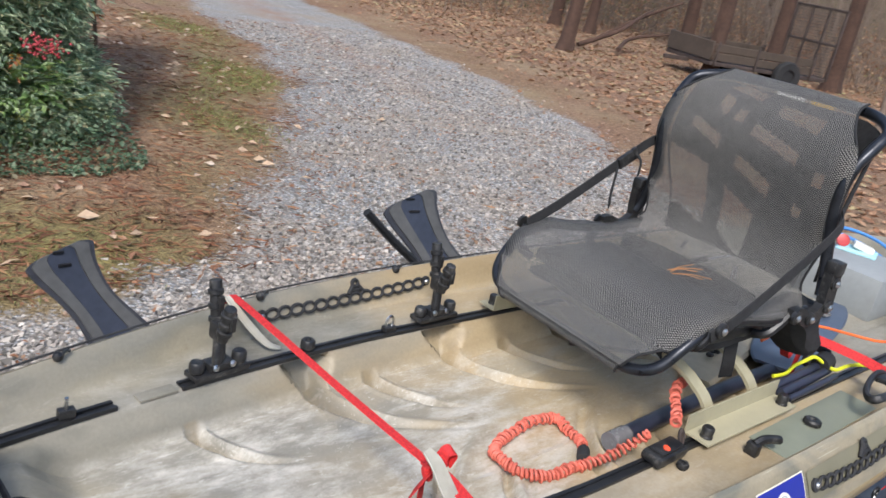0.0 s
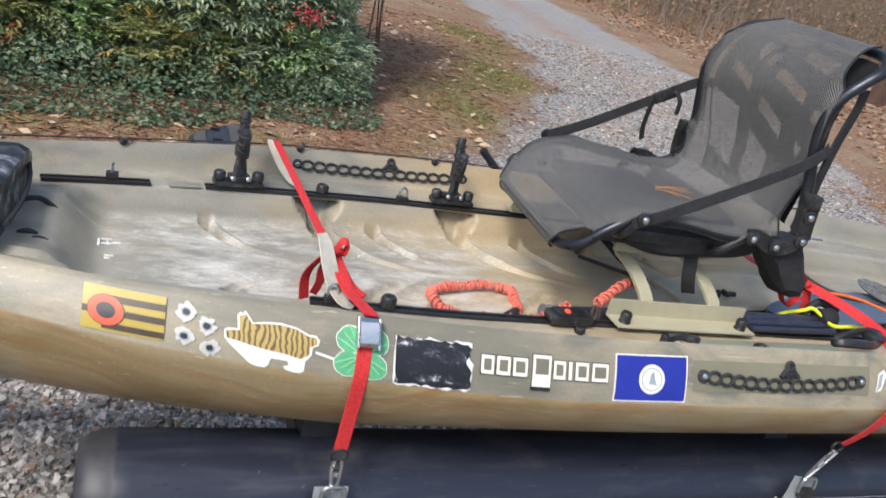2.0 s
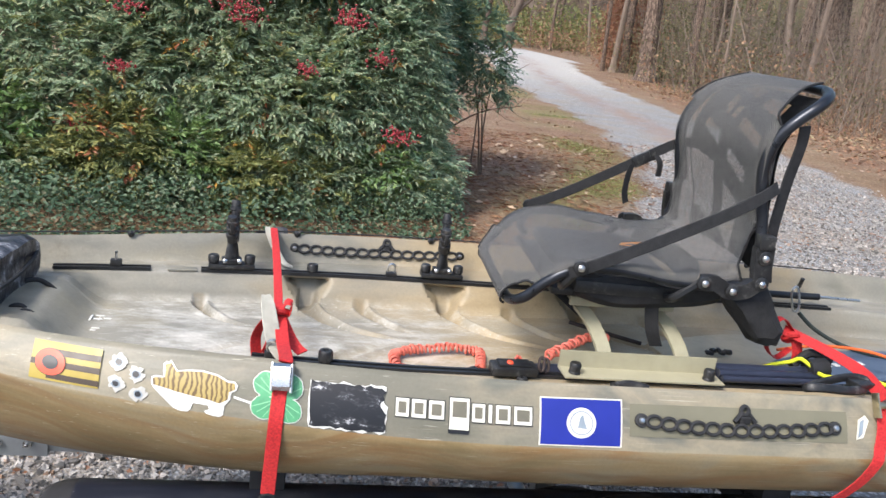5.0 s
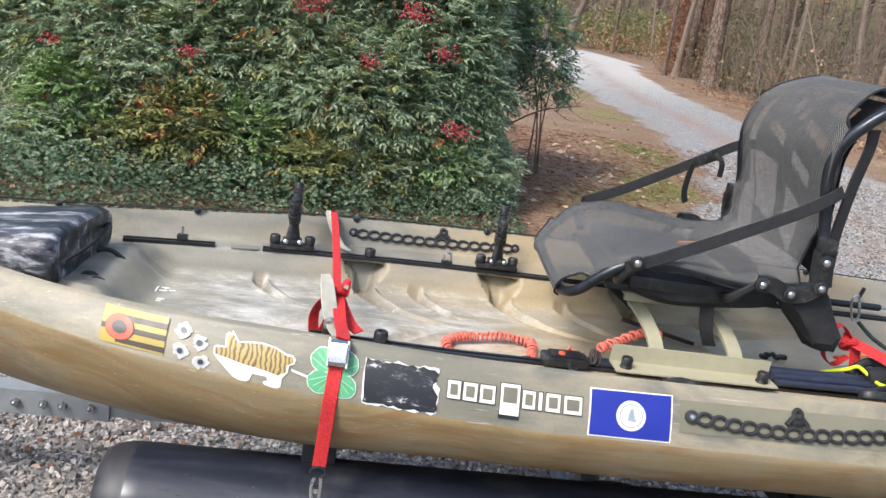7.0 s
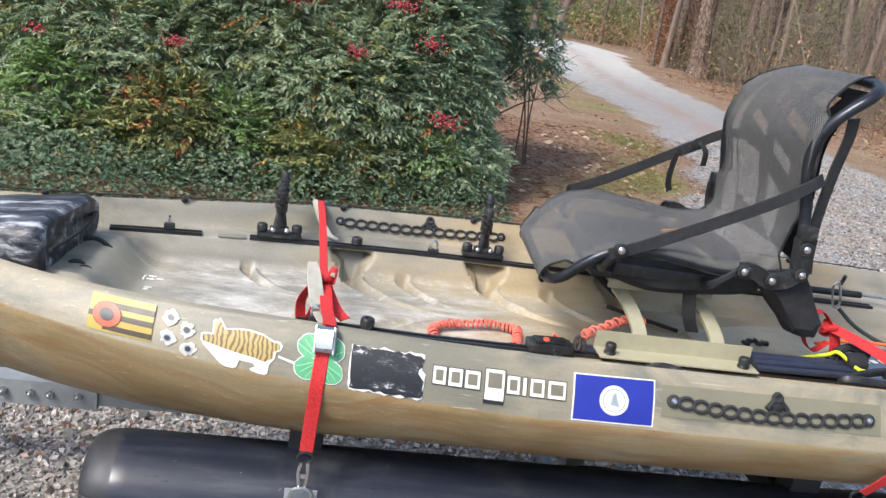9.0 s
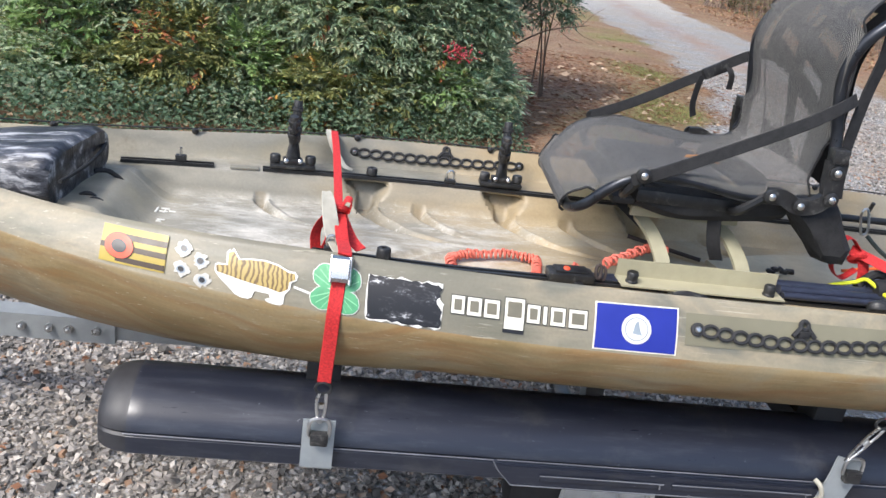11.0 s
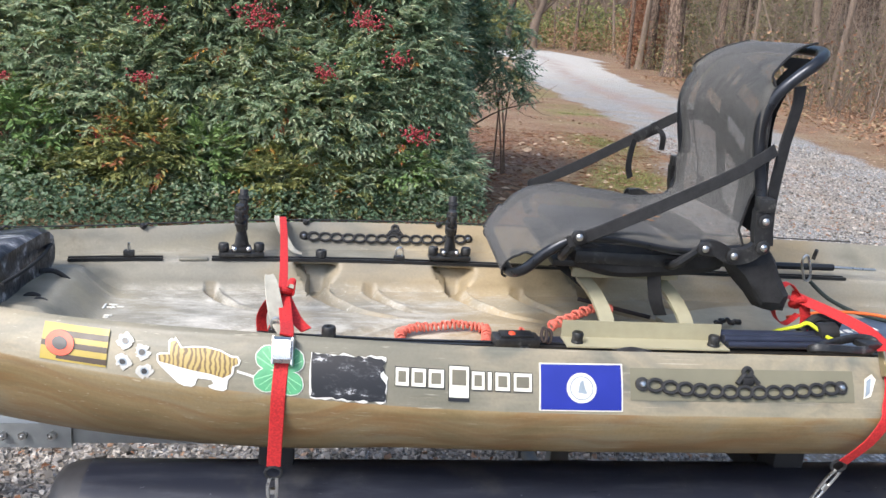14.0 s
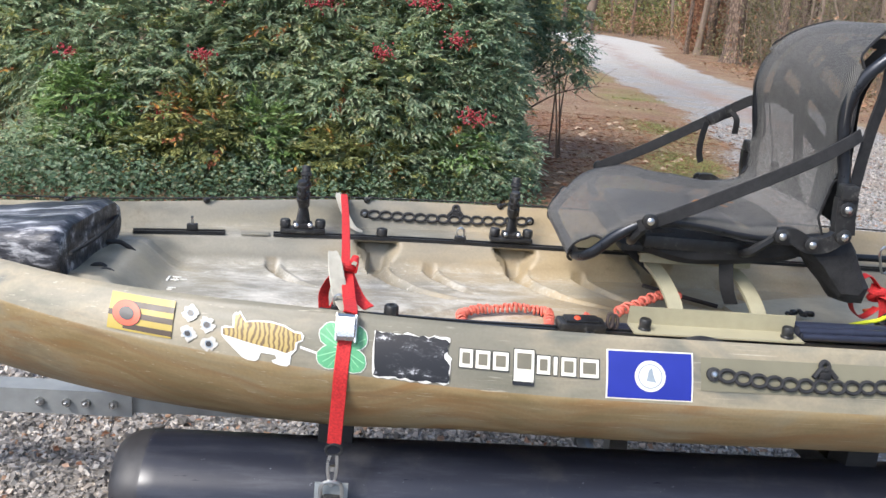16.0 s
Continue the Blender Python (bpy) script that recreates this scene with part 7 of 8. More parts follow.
def sprays(clumps, n, leaf, per=11, droop=0.25, wratio=0.34, shell=(0.62, 1.0), front=True, rach=0.17):
    """Leaf sprays over a set of ellipsoids (x, y, z, rx, ry, rz)."""
    vol = np.array([c[3] * c[5] for c in clumps])
    k = RS.choice(len(clumps), n, p=vol / vol.sum())
    C = np.array(clumps)[k]
    o = RS.randn(n, 3)
    o /= np.linalg.norm(o, axis=1, keepdims=True)
    if front:
        o[:, 1] = np.where((o[:, 1] > 0.25) & (RS.rand(n) < 0.8), -o[:, 1], o[:, 1])
    r = shell[0] + (shell[1] - shell[0]) * RS.rand(n, 1) ** 0.6
    base = C[:, :3] + o * C[:, 3:6] * r
    base[:, 2] = np.maximum(base[:, 2], 0.06)
    d = o * 0.8 + np.stack([RS.randn(n) * 0.4, RS.randn(n) * 0.4, RS.randn(n) * 0.35 + 0.15], 1)
    a, s, u = frames_for(d, (RS.rand(n) - 0.5) * 0.8)
    P, D, R, L = [], [], [], []
    for i in range(per):
        t = (i // 2 + 0.6) / ((per + 1) / 2)
        side = 0 if i == per - 1 else (1 if i % 2 else -1)
        P.append(base + a * (rach * t) - np.array([0, 0, 1]) * (droop * rach * t * t))
        D.append(a * (0.75 if side else 1.0) + s * side * 0.75 + np.array([0, 0, -droop]) + RS.randn(n, 3) * 0.18)
        R.append((RS.rand(n) - 0.5) * 1.0)
        L.append(leaf * (0.7 + 0.6 * RS.rand(n)))
    P, D, R, L = np.concatenate(P), np.concatenate(D), np.concatenate(R), np.concatenate(L)
    return leaf_mesh(P, D, R, L, L * wratio)


def stems(parent, clumps, n, r, seed):
    rs = random.Random(seed)
    for i in range(n):
        c = rs.choice(clumps)
        b = Vector((c[0] + rs.uniform(-0.35, 0.35) * c[3], c[1] + rs.uniform(-0.3, 0.3) * c[4], 0.0))
        t = Vector((c[0] + rs.uniform(-0.5, 0.4) * c[3], c[1] + rs.uniform(-0.5, 0.5) * c[4], c[2] + rs.uniform(0.0, 0.5) * c[5]))
        mid = b.lerp(t, 0.5) + Vector((rs.uniform(-0.08, 0.08), rs.uniform(-0.08, 0.08), 0.05))
        bm = bmesh.new()
        sweep(bm, smooth_line([b, mid, t], 4), lambda u: circle(r * (1 - 0.6 * u), 5), None)
        part("stem", bm, TWIG, parent)


def berry_cluster(c, r, parent, seed):
    rs = np.random.RandomState(seed)
    n = 60 if r < 0.06 else 95
    p = np.array(c) + rs.randn(n, 3) * np.array([r, r * 0.6, r * 0.55])
    v = ICO_V[None] * 0.0085 + p[:, None, :]
    f = (np.arange(n)[:, None, None] * 12 + ICO_F[None]).reshape(-1, 3)
    under(mesh_object("berry_bunch", v.reshape(-1, 3), f, BERRY, smooth=True, kind="stuff"), parent, "cluster of small red berries")


def shrub(name, label, clumps, n, leaf, mats, berries, seed, wratio=0.34, category="shrub"):
    x, y = clumps[0][0], clumps[0][1]
    t = thing(name, (x, y, 0), label, category, "shrubs beside the drive")
    v, f = sprays(clumps, n, leaf, wratio=wratio)
    under(mesh_object("crown", v, f, mats[0]), t)
    v, f = sprays(clumps, int(n * 0.8), leaf * 1.15, wratio=wratio, shell=(0.45, 0.85))
    under(mesh_object("inner_leaves", v, f, mats[0]), t)
    if len(mats) > 1:
        for k, m in enumerate(mats[1:]):
            v, f = sprays(clumps, n // (9 if k == 0 else 60), leaf, wratio=wratio, shell=(0.85, 1.02))
            under(mesh_object("tinted_leaves", v, f, m), t)
    stems(t, clumps, 26 if n > 3000 else 9, 0.011, seed)
    for i, c in enumerate(berries):
        berry_cluster(c, 0.036 + 0.012 * (i % 3) + (0.022 if c[2] > 1.3 else 0), t, seed + i)
    return t


shrub("berry_shrub", "tall green berry shrub with red berry clusters", [(-0.75, 5.0, 1.15, 0.95, 0.75, 0.95), (-0.35, 5.1, 2.0, 0.95, 0.8, 0.75), (-0.2, 4.75, 0.75, 0.8, 0.6, 0.7), (-1.1, 5.0, 1.9, 0.9, 0.8, 0.8)], 6200, 0.056, (LEAF_GREEN, LEAF_OLIVE, LEAF_RED), [(-0.496, 4.12, 1.386), (-0.071, 4.12, 1.069), (-0.561, 4.12, 1.442), (-1.308, 4.12, 0.971)], 41)
shrub("berry_shrub", "tall green berry shrub with red berry clusters", [(0.42, 5.1, 1.15, 0.56, 0.7, 0.95), (0.30, 5.2, 1.95, 0.60, 0.7, 0.7), (0.48, 4.95, 0.65, 0.54, 0.55, 0.6), (0.70, 4.9, 1.35, 0.26, 0.25, 0.12), (0.74, 4.8, 0.90, 0.28, 0.25, 0.12), (0.60, 4.9, 1.75, 0.28, 0.3, 0.16), (0.86, 4.8, 0.32, 0.32, 0.3, 0.24)], 4700, 0.056, (LEAF_GREEN, LEAF_DARK, LEAF_RED), [(0.223, 4.12, 1.433), (0.428, 4.12, 1.200), (0.605, 4.12, 0.668), (0.185, 4.12, 1.461)], 52)
shrub("berry_shrub", "tall mixed green and olive berry shrub", [(-2.1, 4.9, 1.1, 1.0, 0.75, 0.95), (-2.5, 5.1, 1.9, 1.0, 0.8, 0.8), (-1.6, 4.7, 0.75, 0.75, 0.6, 0.7), (-3.5, 5.2, 1.3, 1.0, 0.8, 1.2)], 5600, 0.055, (LEAF_GREEN, LEAF_OLIVE, LEAF_RED), [(-1.270, 4.12, 1.368), (-1.569, 4.12, 0.556), (-1.979, 4.12, 0.453), (-2.213, 4.12, 0.901)], 63)
shrub("leafy_shrub", "small bright green shrub at the hedge's foot", [(-0.86, 4.25, 0.40, 0.22, 0.18, 0.26), (-2.1, 4.2, 0.5, 0.30, 0.2, 0.34), (0.55, 4.45, 0.36, 0.20, 0.16, 0.22)], 230, 0.055, (LEAF_BRIGHT,), [], 71, 0.42)
shrub("leafy_shrub", "low reddish and olive shrub at the hedge's foot", [(-1.30, 4.15, 0.40, 0.34, 0.22, 0.32), (-0.40, 4.2, 0.26, 0.26, 0.2, 0.22), (0.10, 4.35, 0.24, 0.24, 0.18, 0.2), (-1.75, 4.1, 0.26, 0.26, 0.18, 0.2)], 420, 0.050, (LEAF_OLIVE, LEAF_RED), [], 77, 0.40)
shrub("leafy_shrub", "low green growth spilling out of the hedge's foot", [(-2.1, 4.15, 0.22, 0.55, 0.26, 0.26), (-1.1, 4.25, 0.24, 0.55, 0.25, 0.28), (-0.1, 4.4, 0.24, 0.50, 0.25, 0.27), (0.62, 4.5, 0.26, 0.40, 0.22, 0.26)], 1100, 0.048, (LEAF_GREEN, LEAF_OLIVE), [], 79, 0.38)
holly = shrub("holly", "dark small-leaved holly beside the drive", [(1.02, 6.4, 1.35, 0.46, 0.5, 0.62), (0.80, 6.6, 2.0, 0.60, 0.5, 0.7), (0.80, 6.2, 0.7, 0.5, 0.45, 0.6), (1.74, 6.5, 0.92, 0.22, 0.2, 0.10), (1.64, 6.5, 1.16, 0.30, 0.2, 0.12), (1.56, 6.5, 1.46, 0.34, 0.2, 0.16), (1.40, 6.5, 1.95, 0.32, 0.2, 0.20), (1.34, 6.4, 0.82, 0.20, 0.2, 0.10), (0.70, 6.0, 1.5, 0.45, 0.5, 0.9)], 2700, 0.045, (LEAF_DARK, LEAF_OLIVE), [], 83, 0.5)
for pts in ([(1.1, 6.3, 0.5), (1.5, 6.3, 0.75), (1.95, 6.35, 1.05)], [(1.2, 6.3, 0.6), (1.55, 6.4, 1.0), (1.85, 6.4, 1.35)], [(1.25, 6.2, 0.45), (1.6, 6.1, 0.7), (2.0, 6.1, 0.8)], [(1.1, 6.4, 1.0), (1.45, 6.4, 1.5), (1.62, 6.4, 1.95)]):
    bm = bmesh.new()
    sweep(bm, smooth_line(pts, 4), lambda u: circle(0.012 * (1 - 0.75 * u), 5), None)
    for k in range(5):
        b = Vector(pts[1]).lerp(Vector(pts[2]), 0.15 + 0.17 * k)
        sweep(bm, [b, b + Vector((0.12, 0.03 * (-1) ** k, 0.10 * (-1) ** k + 0.03)), b + Vector((0.22, 0.06 * (-1) ** k, 0.14 * (-1) ** k + 0.05))], lambda u: circle(0.004 * (1 - 0.5 * u), 4), None)
    part("branch", bm, TWIG, holly)
# ivy along the hedge's foot
n = 21000
ip = np.stack([-4.0 + 5.2 * RS.rand(n), np.zeros(n), np.zeros(n)], 1)
edge = 3.50 + 0.40 * np.clip(ip[:, 0], -2.2, 2) + 0.12 * np.sin(ip[:, 0] * 5)
edge = np.maximum(edge, 2.75)
ip[:, 1] = edge + 1.6 * RS.rand(n)
ip[:, 2] = 0.04 + 0.26 * RS.rand(n) * smoothstep(0, 0.5, ip[:, 1] - edge)
d = np.stack([RS.randn(n) * 0.7, RS.randn(n) * 0.5 - 0.4, RS.randn(n) * 0.3], 1)
ln = 0.024 + 0.022 * RS.rand(n)
v, f = leaf_mesh(ip, d, (RS.rand(n) - 0.5) * 1.2, ln, ln * 0.75)
mesh_object("ivy", v, f, IVY, "low glossy ivy along the hedge's foot", "ivy", "stuff")


# ---- trees ----
def tree_mesh(name, label, h, r, crown_z, seed, mat, lean=0.0, leaves=260, leaf_mat=None):
    rs = random.Random(seed)
    t = thing(name, (0, 0, 0), label, "tree", "trees of the wood")
    bm = bmesh.new()
    line = [Vector((lean * k * k * h / 64 + 0.05 * math.sin(k + seed), 0.05 * math.cos(1.7 * k + seed), h * k / 8)) for k in range(9)]
    line[0].z = -0.05
    sweep(bm, smooth_line(line, 4), lambda u: [(a * (1 + 0.07 * math.sin(3 * i + 9 * u)), b * (1 + 0.07 * math.cos(2 * i + 7 * u))) for i, (a, b) in enumerate(circle(r * (1.0 - 0.75 * u + 0.55 * math.exp(-u * 45)), 12))], (1, 0, 0))
    part("trunk", bm, mat, t)
    tips = []
    for k in range(9):
        z0 = crown_z + (h - crown_z) * (k + 0.5) / 9.5
        a = rs.uniform(0, 6.28)
        ln = (1.0 - 0.55 * k / 9) * h * 0.16
        b = Vector((lean * h * (z0 / h) ** 2, 0, z0))
        e = b + Vector((math.cos(a) * ln, math.sin(a) * ln, 0.35 * ln))
        bm = bmesh.new()
        sweep(bm, smooth_line([b, b.lerp(e, 0.5) + Vector((0, 0, 0.1)), e], 3), lambda u: circle(r * 0.22 * (1 - 0.8 * u), 5), None)
        part("limb", bm, mat, t)
        tips += [b.lerp(e, q) for q in (0.6, 0.85, 1.0)]
    if leaf_mat and leaves:
        q = np.random.RandomState(seed)
        idx = q.randint(0, len(tips), leaves)
        p = np.array([tuple(v) for v in tips])[idx] + q.randn(leaves, 3) * 0.5
        big = 1.0 if leaf_mat is LEAF_DARK else 0.32
        vv, ff = leaf_mesh(p, q.randn(leaves, 3) + np.array([0, 0, 0.3]), q.rand(leaves) * 6, big * (0.35 + 0.3 * q.rand(leaves)), big * (0.16 + 0.1 * q.rand(leaves)))
        under(mesh_object("crown", vv, ff, leaf_mat), t)
    return t


protos = [tree_mesh("pine_tree", "tall pine with flaky reddish-brown bark", 14.0, 0.20, 8.5, 3, BARK, 0.0, 320, LEAF_DARK),
          tree_mesh("pine_tree", "tall pine with flaky reddish-brown bark", 15.0, 0.16, 9.0, 4, BARK, 0.02, 320, LEAF_DARK),
          tree_mesh("bare_tree", "slim bare hardwood with grey-brown bark", 11.0, 0.09, 3.0, 5, PALE_BARK, 0.03, 120, WOODLEAF),
          tree_mesh("bare_tree", "slim bare hardwood with grey-brown bark", 9.0, 0.06, 2.2, 6, PALE_BARK, -0.03, 120, WOODLEAF),
          tree_mesh("pine_tree", "reddish-barked pine with shade in its bark colour, beside the old trailer", 14.0, 0.18, 8.5, 9, SHADED_BARK, 0.0, 320, LEAF_DARK)]
known = [(12.4, 10.4, 4, 0.75, -3), (16.9, 14.9, 4, 0.8, 4), (17.3, 13.9, 4, 0.7, 0), (14.54, 8.42, 4, 0.9, 3), (18.84, 7.78, 4, 1.05, 2), (18.7, 11.9, 4, 1.0, 0), (16.6, 8.2, 4, 0.9, 2), (13.27, 30.7, 0, 1.75, 0), (20.9, 30.7, 0, 1.8, 2), (17.3, 33.0, 1, 1.3, 0), (23.0, 33.0, 0, 1.3, 3), (15.6, 32.0, 1, 1.4, 2), (18.6, 29.0, 1, 1.35, -3), (13.9, 36.0, 2, 1.6, 0), (13.3, 36.0, 1, 0.6, 1), (14.7, 37.0, 1, 1.3, -2), (16.3, 31.6, 0, 1.1, 2), (19.6, 31.5, 1, 1.4, -2), (22.0, 29.5, 0, 1.2, 1), (24.5, 27.0, 1, 1.5, 3), (17.4, 27.5, 2, 1.5, 4), (21.0, 25.5, 2, 1.6, -5)]
rs_ = random.Random(8)
first = dict.fromkeys(range(5), True)
spots = list(known)
tries = 0
while len(spots) < 165 and tries < 4000:
    tries += 1
    y = rs_.uniform(-14, 62)
    x = rs_.uniform(9, 62)
    g_, ins_ = gravel_amount(np.array([x]), np.array([y]))
    if ins_[0] > -2.6 or any(math.hypot(x - q[0], y - q[1]) < 1.3 for q in spots) or (11.5 < x < 21 and 4 < y < 10.5):
        continue
    spots.append((x, y, rs_.choice((0, 1, 1, 2, 2, 3, 3, 3)), rs_.uniform(0.75, 1.25), rs_.uniform(-4, 4)))
for x, y in ((10.0, 63), (17.5, 66), (20.5, 60), (2.0, 64), (12, 70), (24, 72), (28, 68), (31, 76), (19, 75), (23, 58), (16, 68), (21, 70), (-3, 50), (-8, 40), (-12, 30), (-14, 18), (-13, 6), (-9, 46), (-5, 56), (26, 64), (6, 66)):
    spots.append((x, y, rs_.choice((1, 2, 3)), 1.3, rs_.uniform(-5, 5)))
for x, y, k, s, lean in spots:
    m = pose(x, y, 0, lean * 0.4, lean, rs_.uniform(0, 360)) @ Matrix.Diagonal((s, s, 0.8 + 0.2 * s, 1))
    if first[k]:
        protos[k].matrix_basis = m
        first[k] = False
    else:
        c = copy_thing(protos[k], m)
        c.matrix_basis = m


old = thing("spreading_tree", (11.7, 49.3, 0), "pale spreading bare tree where the drive bends", "tree", "trees of the wood")
bm = bmesh.new()
sweep(bm, smooth_line([(11.7, 49.3, -0.1), (11.75, 49.3, 0.9), (11.95, 49.3, 2.0), (12.3, 49.3, 3.4), (12.2, 49.3, 6.0)], 5), lambda u: circle(0.36 * (1 - 0.6 * u + 0.35 * math.exp(-u * 18)), 12), (1, 0, 0))
part("trunk", bm, PALE_BARK, old)
for k, e in enumerate(((9.2, 49.0, 4.2), (15.2, 49.6, 4.4), (10.0, 48.5, 6.0), (14.4, 48.6, 6.4), (8.0, 49.6, 3.2), (16.2, 49.0, 3.3), (12.6, 47.6, 5.2))):
    bm = bmesh.new()
    b = Vector((11.95, 49.3, 1.7 + 0.25 * k))
    e = Vector(e)
    m_ = b.lerp(e, 0.5) + Vector((0, 0, 0.35))
    sweep(bm, smooth_line([b, m_, e], 4), lambda u: circle(0.15 * (1 - 0.75 * u), 7), None)
    for q in range(7):
        s0 = m_.lerp(e, q / 6)
        sweep(bm, [s0, s0 + Vector((0.5 * math.sin(q * 2.1 + k), 0.4 * math.cos(q * 1.7), 0.6 * math.cos(q + k)))], lambda u: circle(0.035 * (1 - 0.6 * u), 4), None)
    part("limb", bm, PALE_BARK, old)
old.matrix_basis = pose(15.1, 63.7, 0) @ Matrix.Diagonal((1.25, 1.25, 1.25, 1))


# understorey of the wood: twigs and leafy brush
def brush(n, pick, name, label, mat, hmax, lo, hi, per=6, wr=0.5):
    p = []
    while len(p) < n:
        q = pick()
        g, ins = gravel_amount(q[:, 0], q[:, 1])
        p.extend(q[ins < -1.2])
    p = np.array(p[:n])
    P = np.repeat(np.concatenate([p, np.zeros((n, 1))], 1), per, 0)
    hh = np.repeat(hmax * (0.25 + 0.75 * RS.rand(n)), per)
    P[:, 2] = hh * RS.rand(n * per) ** 0.7
    P[:, :2] += RS.randn(n * per, 2) * 0.28
    v, f = leaf_mesh(P, RS.randn(n * per, 3) + np.array([0, 0, 0.2]), RS.rand(n * per) * 6, lo + (hi - lo) * RS.rand(n * per), wr * (lo + (hi - lo) * RS.rand(n * per)))
    return mesh_object(name, v, f, mat, label, "brush", "stuff")


wood_pick = lambda: np.stack([10 + 40 * RS.rand(2000), 14 + 44 * RS.rand(2000)], 1)
edge_pick = lambda: np.stack([9 + 16 * RS.rand(2000), 16 + 40 * RS.rand(2000)], 1)
brush(3600, wood_pick, "dry_brush", "dry brown undergrowth in the wood", WOODLEAF, 2.2, 0.06, 0.15, 9)
brush(1500, edge_pick, "green_brush", "olive evergreen undergrowth along the wood", BRUSH_OLIVE, 2.4, 0.06, 0.14, 10)
brush(950, lambda: np.stack([-4 + 44 * RS.rand(2000), 66 + 12 * RS.rand(2000)], 1), "far_brush", "yellow-green thicket where the drive bends", LEAF_OLIVE, 4.2, 0.2, 0.45, 24)
brush(1100, lambda: np.stack([15 + 32 * RS.rand(2000), 40 + 36 * RS.rand(2000)], 1), "dry_brush", "dry brown undergrowth in the wood", WOODLEAF, 3.4, 0.12, 0.28, 12)


def around(spots, spread):
    """A picker of ground points clustered round some spots."""
    base = np.array(spots, float)
    return lambda: base[RS.randint(0, len(base), 2000)] + RS.randn(2000, 2) * spread


brush(700, around([(14.6, 31.0), (15.2, 33.5), (18.0, 31.0), (20.2, 33.0), (22.5, 31.5), (16.9, 30.2), (24.0, 29.5)], 0.55), "evergreen_brush", "dark olive evergreen saplings along the wood's edge", BRUSH_OLIVE, 4.2, 0.07, 0.17, 22)
brush(420, around([(13.6, 39.0), (14.6, 40.5), (15.4, 38.5)], 0.8), "leafy_brush", "young beech still holding russet dead leaves", RUSSET, 6.5, 0.10, 0.20, 24)
brush(2200, lambda: np.stack([21 + 26 * RS.rand(2000), 3 + 24 * RS.rand(2000)], 1), "dry_brush", "dry brown undergrowth in the wood", WOODLEAF, 1.8, 0.06, 0.16, 9)
THICKET = plain("thicket_bark", rgb("74665a"), 0.9, vary=0.3)


def sticks(p, q, r):
    """Thin three-sided sticks from p to q."""
    d = q - p
    a, s, u = frames_for(d, np.zeros(len(p)))
    vs = []
    for base, k in ((p, 1.0), (q, 0.4)):
        for t in (0, 2.094, 4.189):
            vs.append(base + (s * math.cos(t) + u * math.sin(t)) * (r * k)[:, None])
    v = np.stack(vs, 1).reshape(-1, 3)
    f = np.array([(0, 1, 4, 3), (1, 2, 5, 4), (2, 0, 3, 5)])
    return v, (np.arange(len(p))[:, None, None] * 6 + f[None]).reshape(-1, 4)


tw = 5600
tp = []
while len(tp) < tw:
    q = wood_pick() if len(tp) % 2 else np.stack([9 + 22 * RS.rand(2000), 4 + 46 * RS.rand(2000)], 1)
    g, ins = gravel_amount(q[:, 0], q[:, 1])
    tp.extend(q[(ins < -2.0) & ~((q[:, 0] < 20.5) & (q[:, 1] < 15))][:300])
    q = np.stack([20.5 + 24 * RS.rand(120), 2 + 22 * RS.rand(120)], 1)
    tp.extend(q)
tp = np.concatenate([np.array(tp[:tw]), np.full((tw, 1), -0.02)], 1)
hh = (0.7 + 3.4 * RS.rand(tw))[:, None]
tip = tp + hh * np.stack([RS.randn(tw) * 0.30, RS.randn(tw) * 0.30, np.ones(tw)], 1)
v1, f1_ = sticks(tp, tip, 0.005 + 0.016 * RS.rand(tw) ** 3)
P_, Q_ = [], []
for k in range(3):
    t = (0.3 + 0.6 * RS.rand(tw))[:, None]
    b = tp + (tip - tp) * t
    P_.append(b)
    Q_.append(b + hh * 0.34 * np.stack([RS.randn(tw) * 0.9, RS.randn(tw) * 0.9, 0.05 + 0.5 * RS.rand(tw)], 1))
v2, f2_ = sticks(np.concatenate(P_), np.concatenate(Q_), np.full(tw * 3, 0.004))
mesh_object("twig_thicket", np.concatenate([v1, v2]), np.concatenate([f1_, f2_ + len(v1)]), THICKET, "thicket of thin bare saplings and twigs", "thicket", "stuff")
# fallen branches by the old trailer
for i, pts in enumerate((((13.2, 10.8, 0.1), (14.2, 10.6, 0.5), (15.4, 10.9, 0.9), (16.4, 11.4, 1.0)), ((13.8, 10.2, 0.15), (15.0, 10.8, 0.35), (16.2, 10.5, 0.6)), ((14.6, 11.6, 0.1), (15.4, 11.0, 0.8), (16.0, 10.4, 1.3)))):
    bm = bmesh.new()
    sweep(bm, smooth_line(pts, 5), lambda u: circle(0.055 * (1 - 0.6 * u), 8), None)
    tagged(part("fallen_branch", bm, SHADED_BARK), "grey fallen branch lying in the leaves", "branch", "fallen branches")


# distant woods, far behind everything
BACK = Mat("far_woods", 1.0)
_st = BACK.noise(1.0, 7, 0.75, (1.6, 1.6, 0.35))
_bl = BACK.noise(0.12, 5, 0.65)
_cl = BACK.noise(0.7, 6, 0.75)
_c = BACK.ramp(_st, [(0.36, rgb("3c332c")), (0.50, rgb("5a4e44")), (0.64, rgb("84776a"))])
_c = BACK.mix(BACK.ramp(_cl, [(0.45, (0, 0, 0, 1)), (0.65, (0.7, 0.7, 0.7, 1))]), _c, rgb("6c5c4e"))
BACK.color(BACK.mix(BACK.ramp(_bl, [(0.46, (0, 0, 0, 1)), (0.60, (0.75, 0.75, 0.75, 1))]), _c, rgb("686a4a")))
ringv, ringf = [], []
N_ = 160
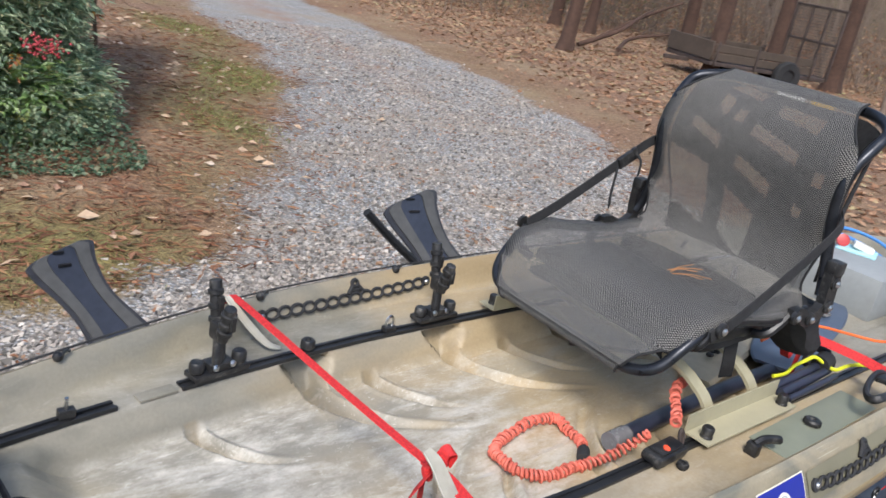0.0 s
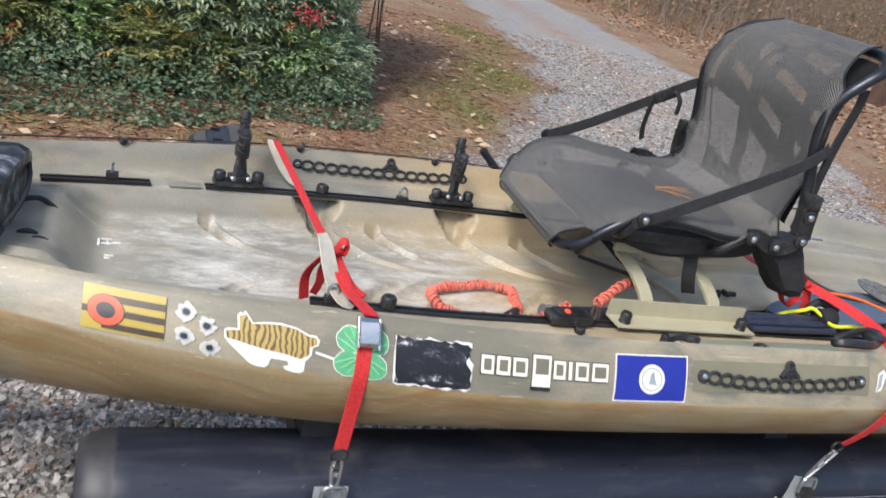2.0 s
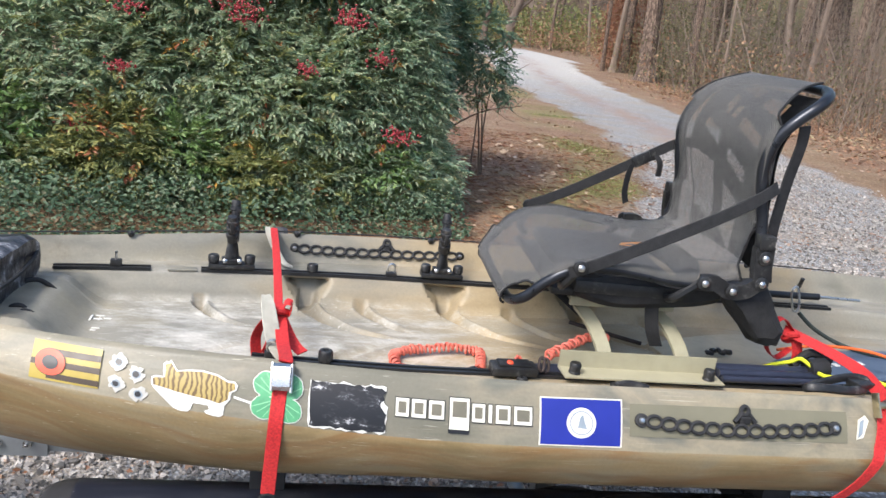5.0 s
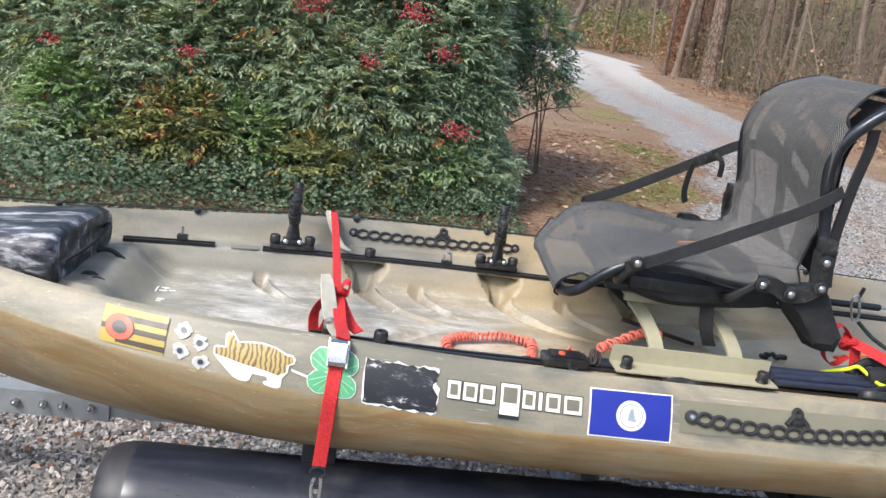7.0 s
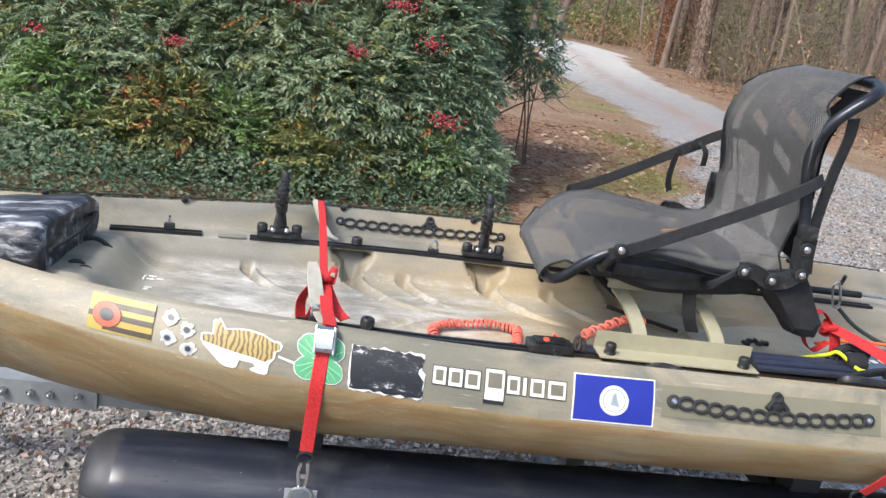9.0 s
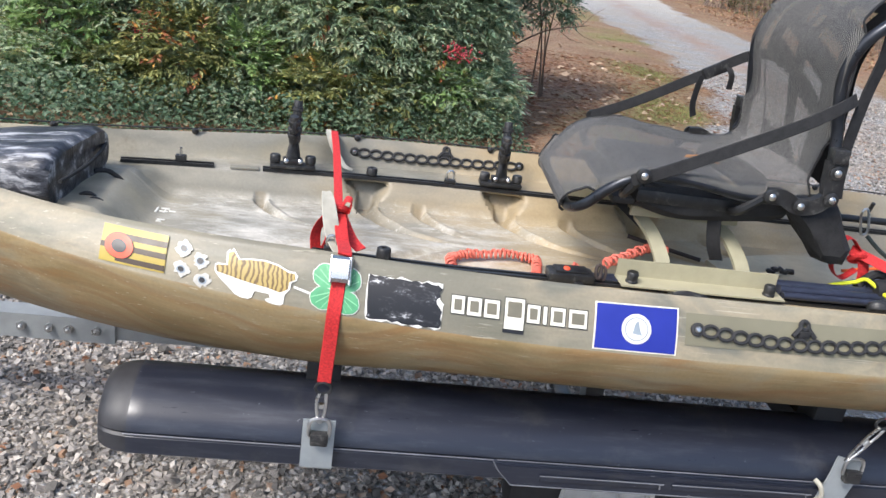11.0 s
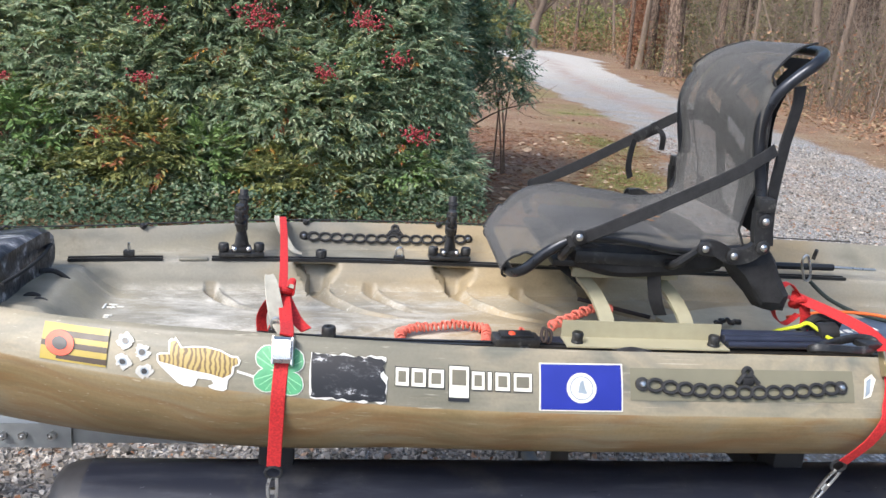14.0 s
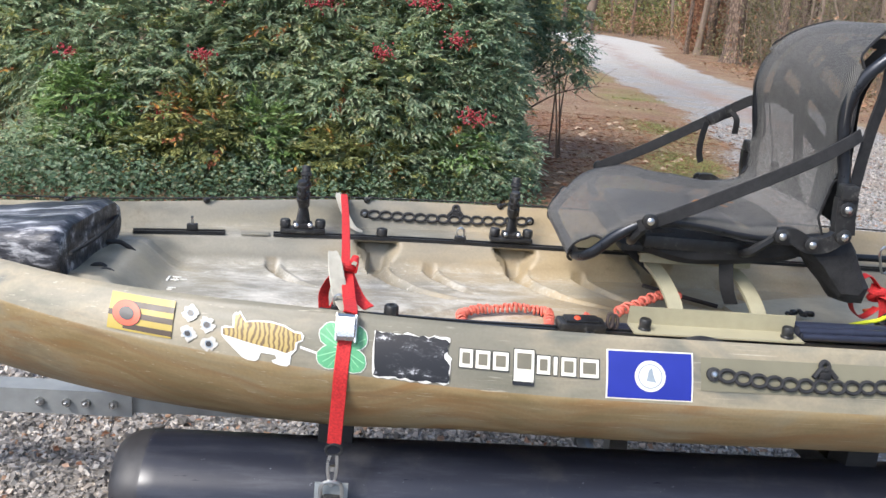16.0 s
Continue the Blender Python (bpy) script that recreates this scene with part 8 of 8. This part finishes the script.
for i in range(N_):
    a = 2 * math.pi * i / N_
    for z in (-1, 13 + 3 * math.sin(i * 1.7) + 2 * math.sin(i * 0.6)):
        ringv.append((8 + 92 * math.cos(a), 8 + 92 * math.sin(a), z))
    j = (i + 1) % N_
    ringf.append((2 * i, 2 * j, 2 * j + 1, 2 * i + 1))
mesh_object("backdrop", ringv, ringf, BACK.m, "hazy brown winter woods in the distance", "backdrop", "structure", True)


# ---- old utility trailer in the wood ----
def utility_trailer():
    x, y, rz = 15.68, 8.32, -20
    t = thing("utility_trailer", (x, y, 0, 0, 0, rz), "rusty utility trailer with wooden sides and mesh ramp", "trailer")
    R = pose(x, y, 0, 0, 0, rz)
    rot = R.to_3x3()
    WOOD = plain("grey_plank", rgb("4a3f36"), 0.9, vary=0.3, scale=10)

    def b(name, c, s, mat, bev=0.01):
        bm = bmesh.new()
        box(bm, R @ Vector(c), s, bev, rot, 1)
        return part(name, bm, mat, t)
    b("bed", (0, 0, 0.36), (3.0, 1.5, 0.08), BROWN_METAL)
    for s in (-1, 1):
        for z in (0.50, 0.67):
            b("side_board", (-0.2, 0.74 * s, z), (2.5, 0.03, 0.15), WOOD)
        for px_ in (-1.4, -0.4, 0.6, 1.05):
            b("stake", (px_, 0.77 * s, 0.55), (0.05, 0.04, 0.48), BROWN_METAL)
        bm = bmesh.new()
        lathe(bm, R @ Vector((0.35, 0.86 * s, 0.32)), rot @ Vector((0, s, 0)), [(0.16, -0.08), (0.30, -0.08), (0.32, -0.04), (0.32, 0.04), (0.30, 0.08), (0.17, 0.08), (0.15, 0.03), (0.02, 0.05)], 24)
        part("wheel", bm, BLACK_RUBBER, t)
    b("headboard", (-1.5, 0, 0.60), (0.04, 1.5, 0.36), WOOD)
    b("drawbar", (-1.75, 0, 0.30), (0.6, 0.08, 0.08), BROWN_METAL)
    for yy in (-0.72, -0.24, 0.24, 0.72):
        b("ramp_post", (1.55, yy, 1.08), (0.05, 0.05, 1.45), BROWN_METAL)
    for z in (0.40, 1.78, 1.08):
        b("ramp_rail", (1.55, 0, z), (0.05, 1.5, 0.05), BROWN_METAL)
    bm = bmesh.new()
    for k in range(26):
        yy = -0.72 + 1.44 * k / 25
        rod(bm, R @ Vector((1.55, yy, 0.40)), R @ Vector((1.55, yy, 1.78)), 0.005, n=4)
    for k in range(22):
        z = 0.44 + 1.3 * k / 21
        rod(bm, R @ Vector((1.55, -0.72, z)), R @ Vector((1.55, 0.72, z)), 0.004, n=4)
    tagged(part("ramp_mesh", bm, BROWN_METAL, t), kind="stuff")


utility_trailer()


def clutter(name, c, s, mat, label, cat, bev):
    bm = bmesh.new()
    box(bm, c, s, bev, Euler((0.1, 0.05, 0.4)).to_matrix(), 2)
    tagged(part(name, bm, mat), label, cat)


clutter("tarp", (14.6, 6.6, 0.14), (0.75, 0.5, 0.30), WHITE, "crumpled white tarp lying on the ground", "tarp", 0.12)
clutter("yellow_crate", (14.0, 5.7, 0.13), (0.55, 0.40, 0.26), plain("crate_yellow", rgb("d9a81e"), 0.5), "yellow plastic crate on the ground", "crate", 0.03)
clutter("pale_log", (15.2, 7.3, 0.14), (0.9, 0.3, 0.28), PALE_BARK, "short pale log on the ground", "log", 0.10)
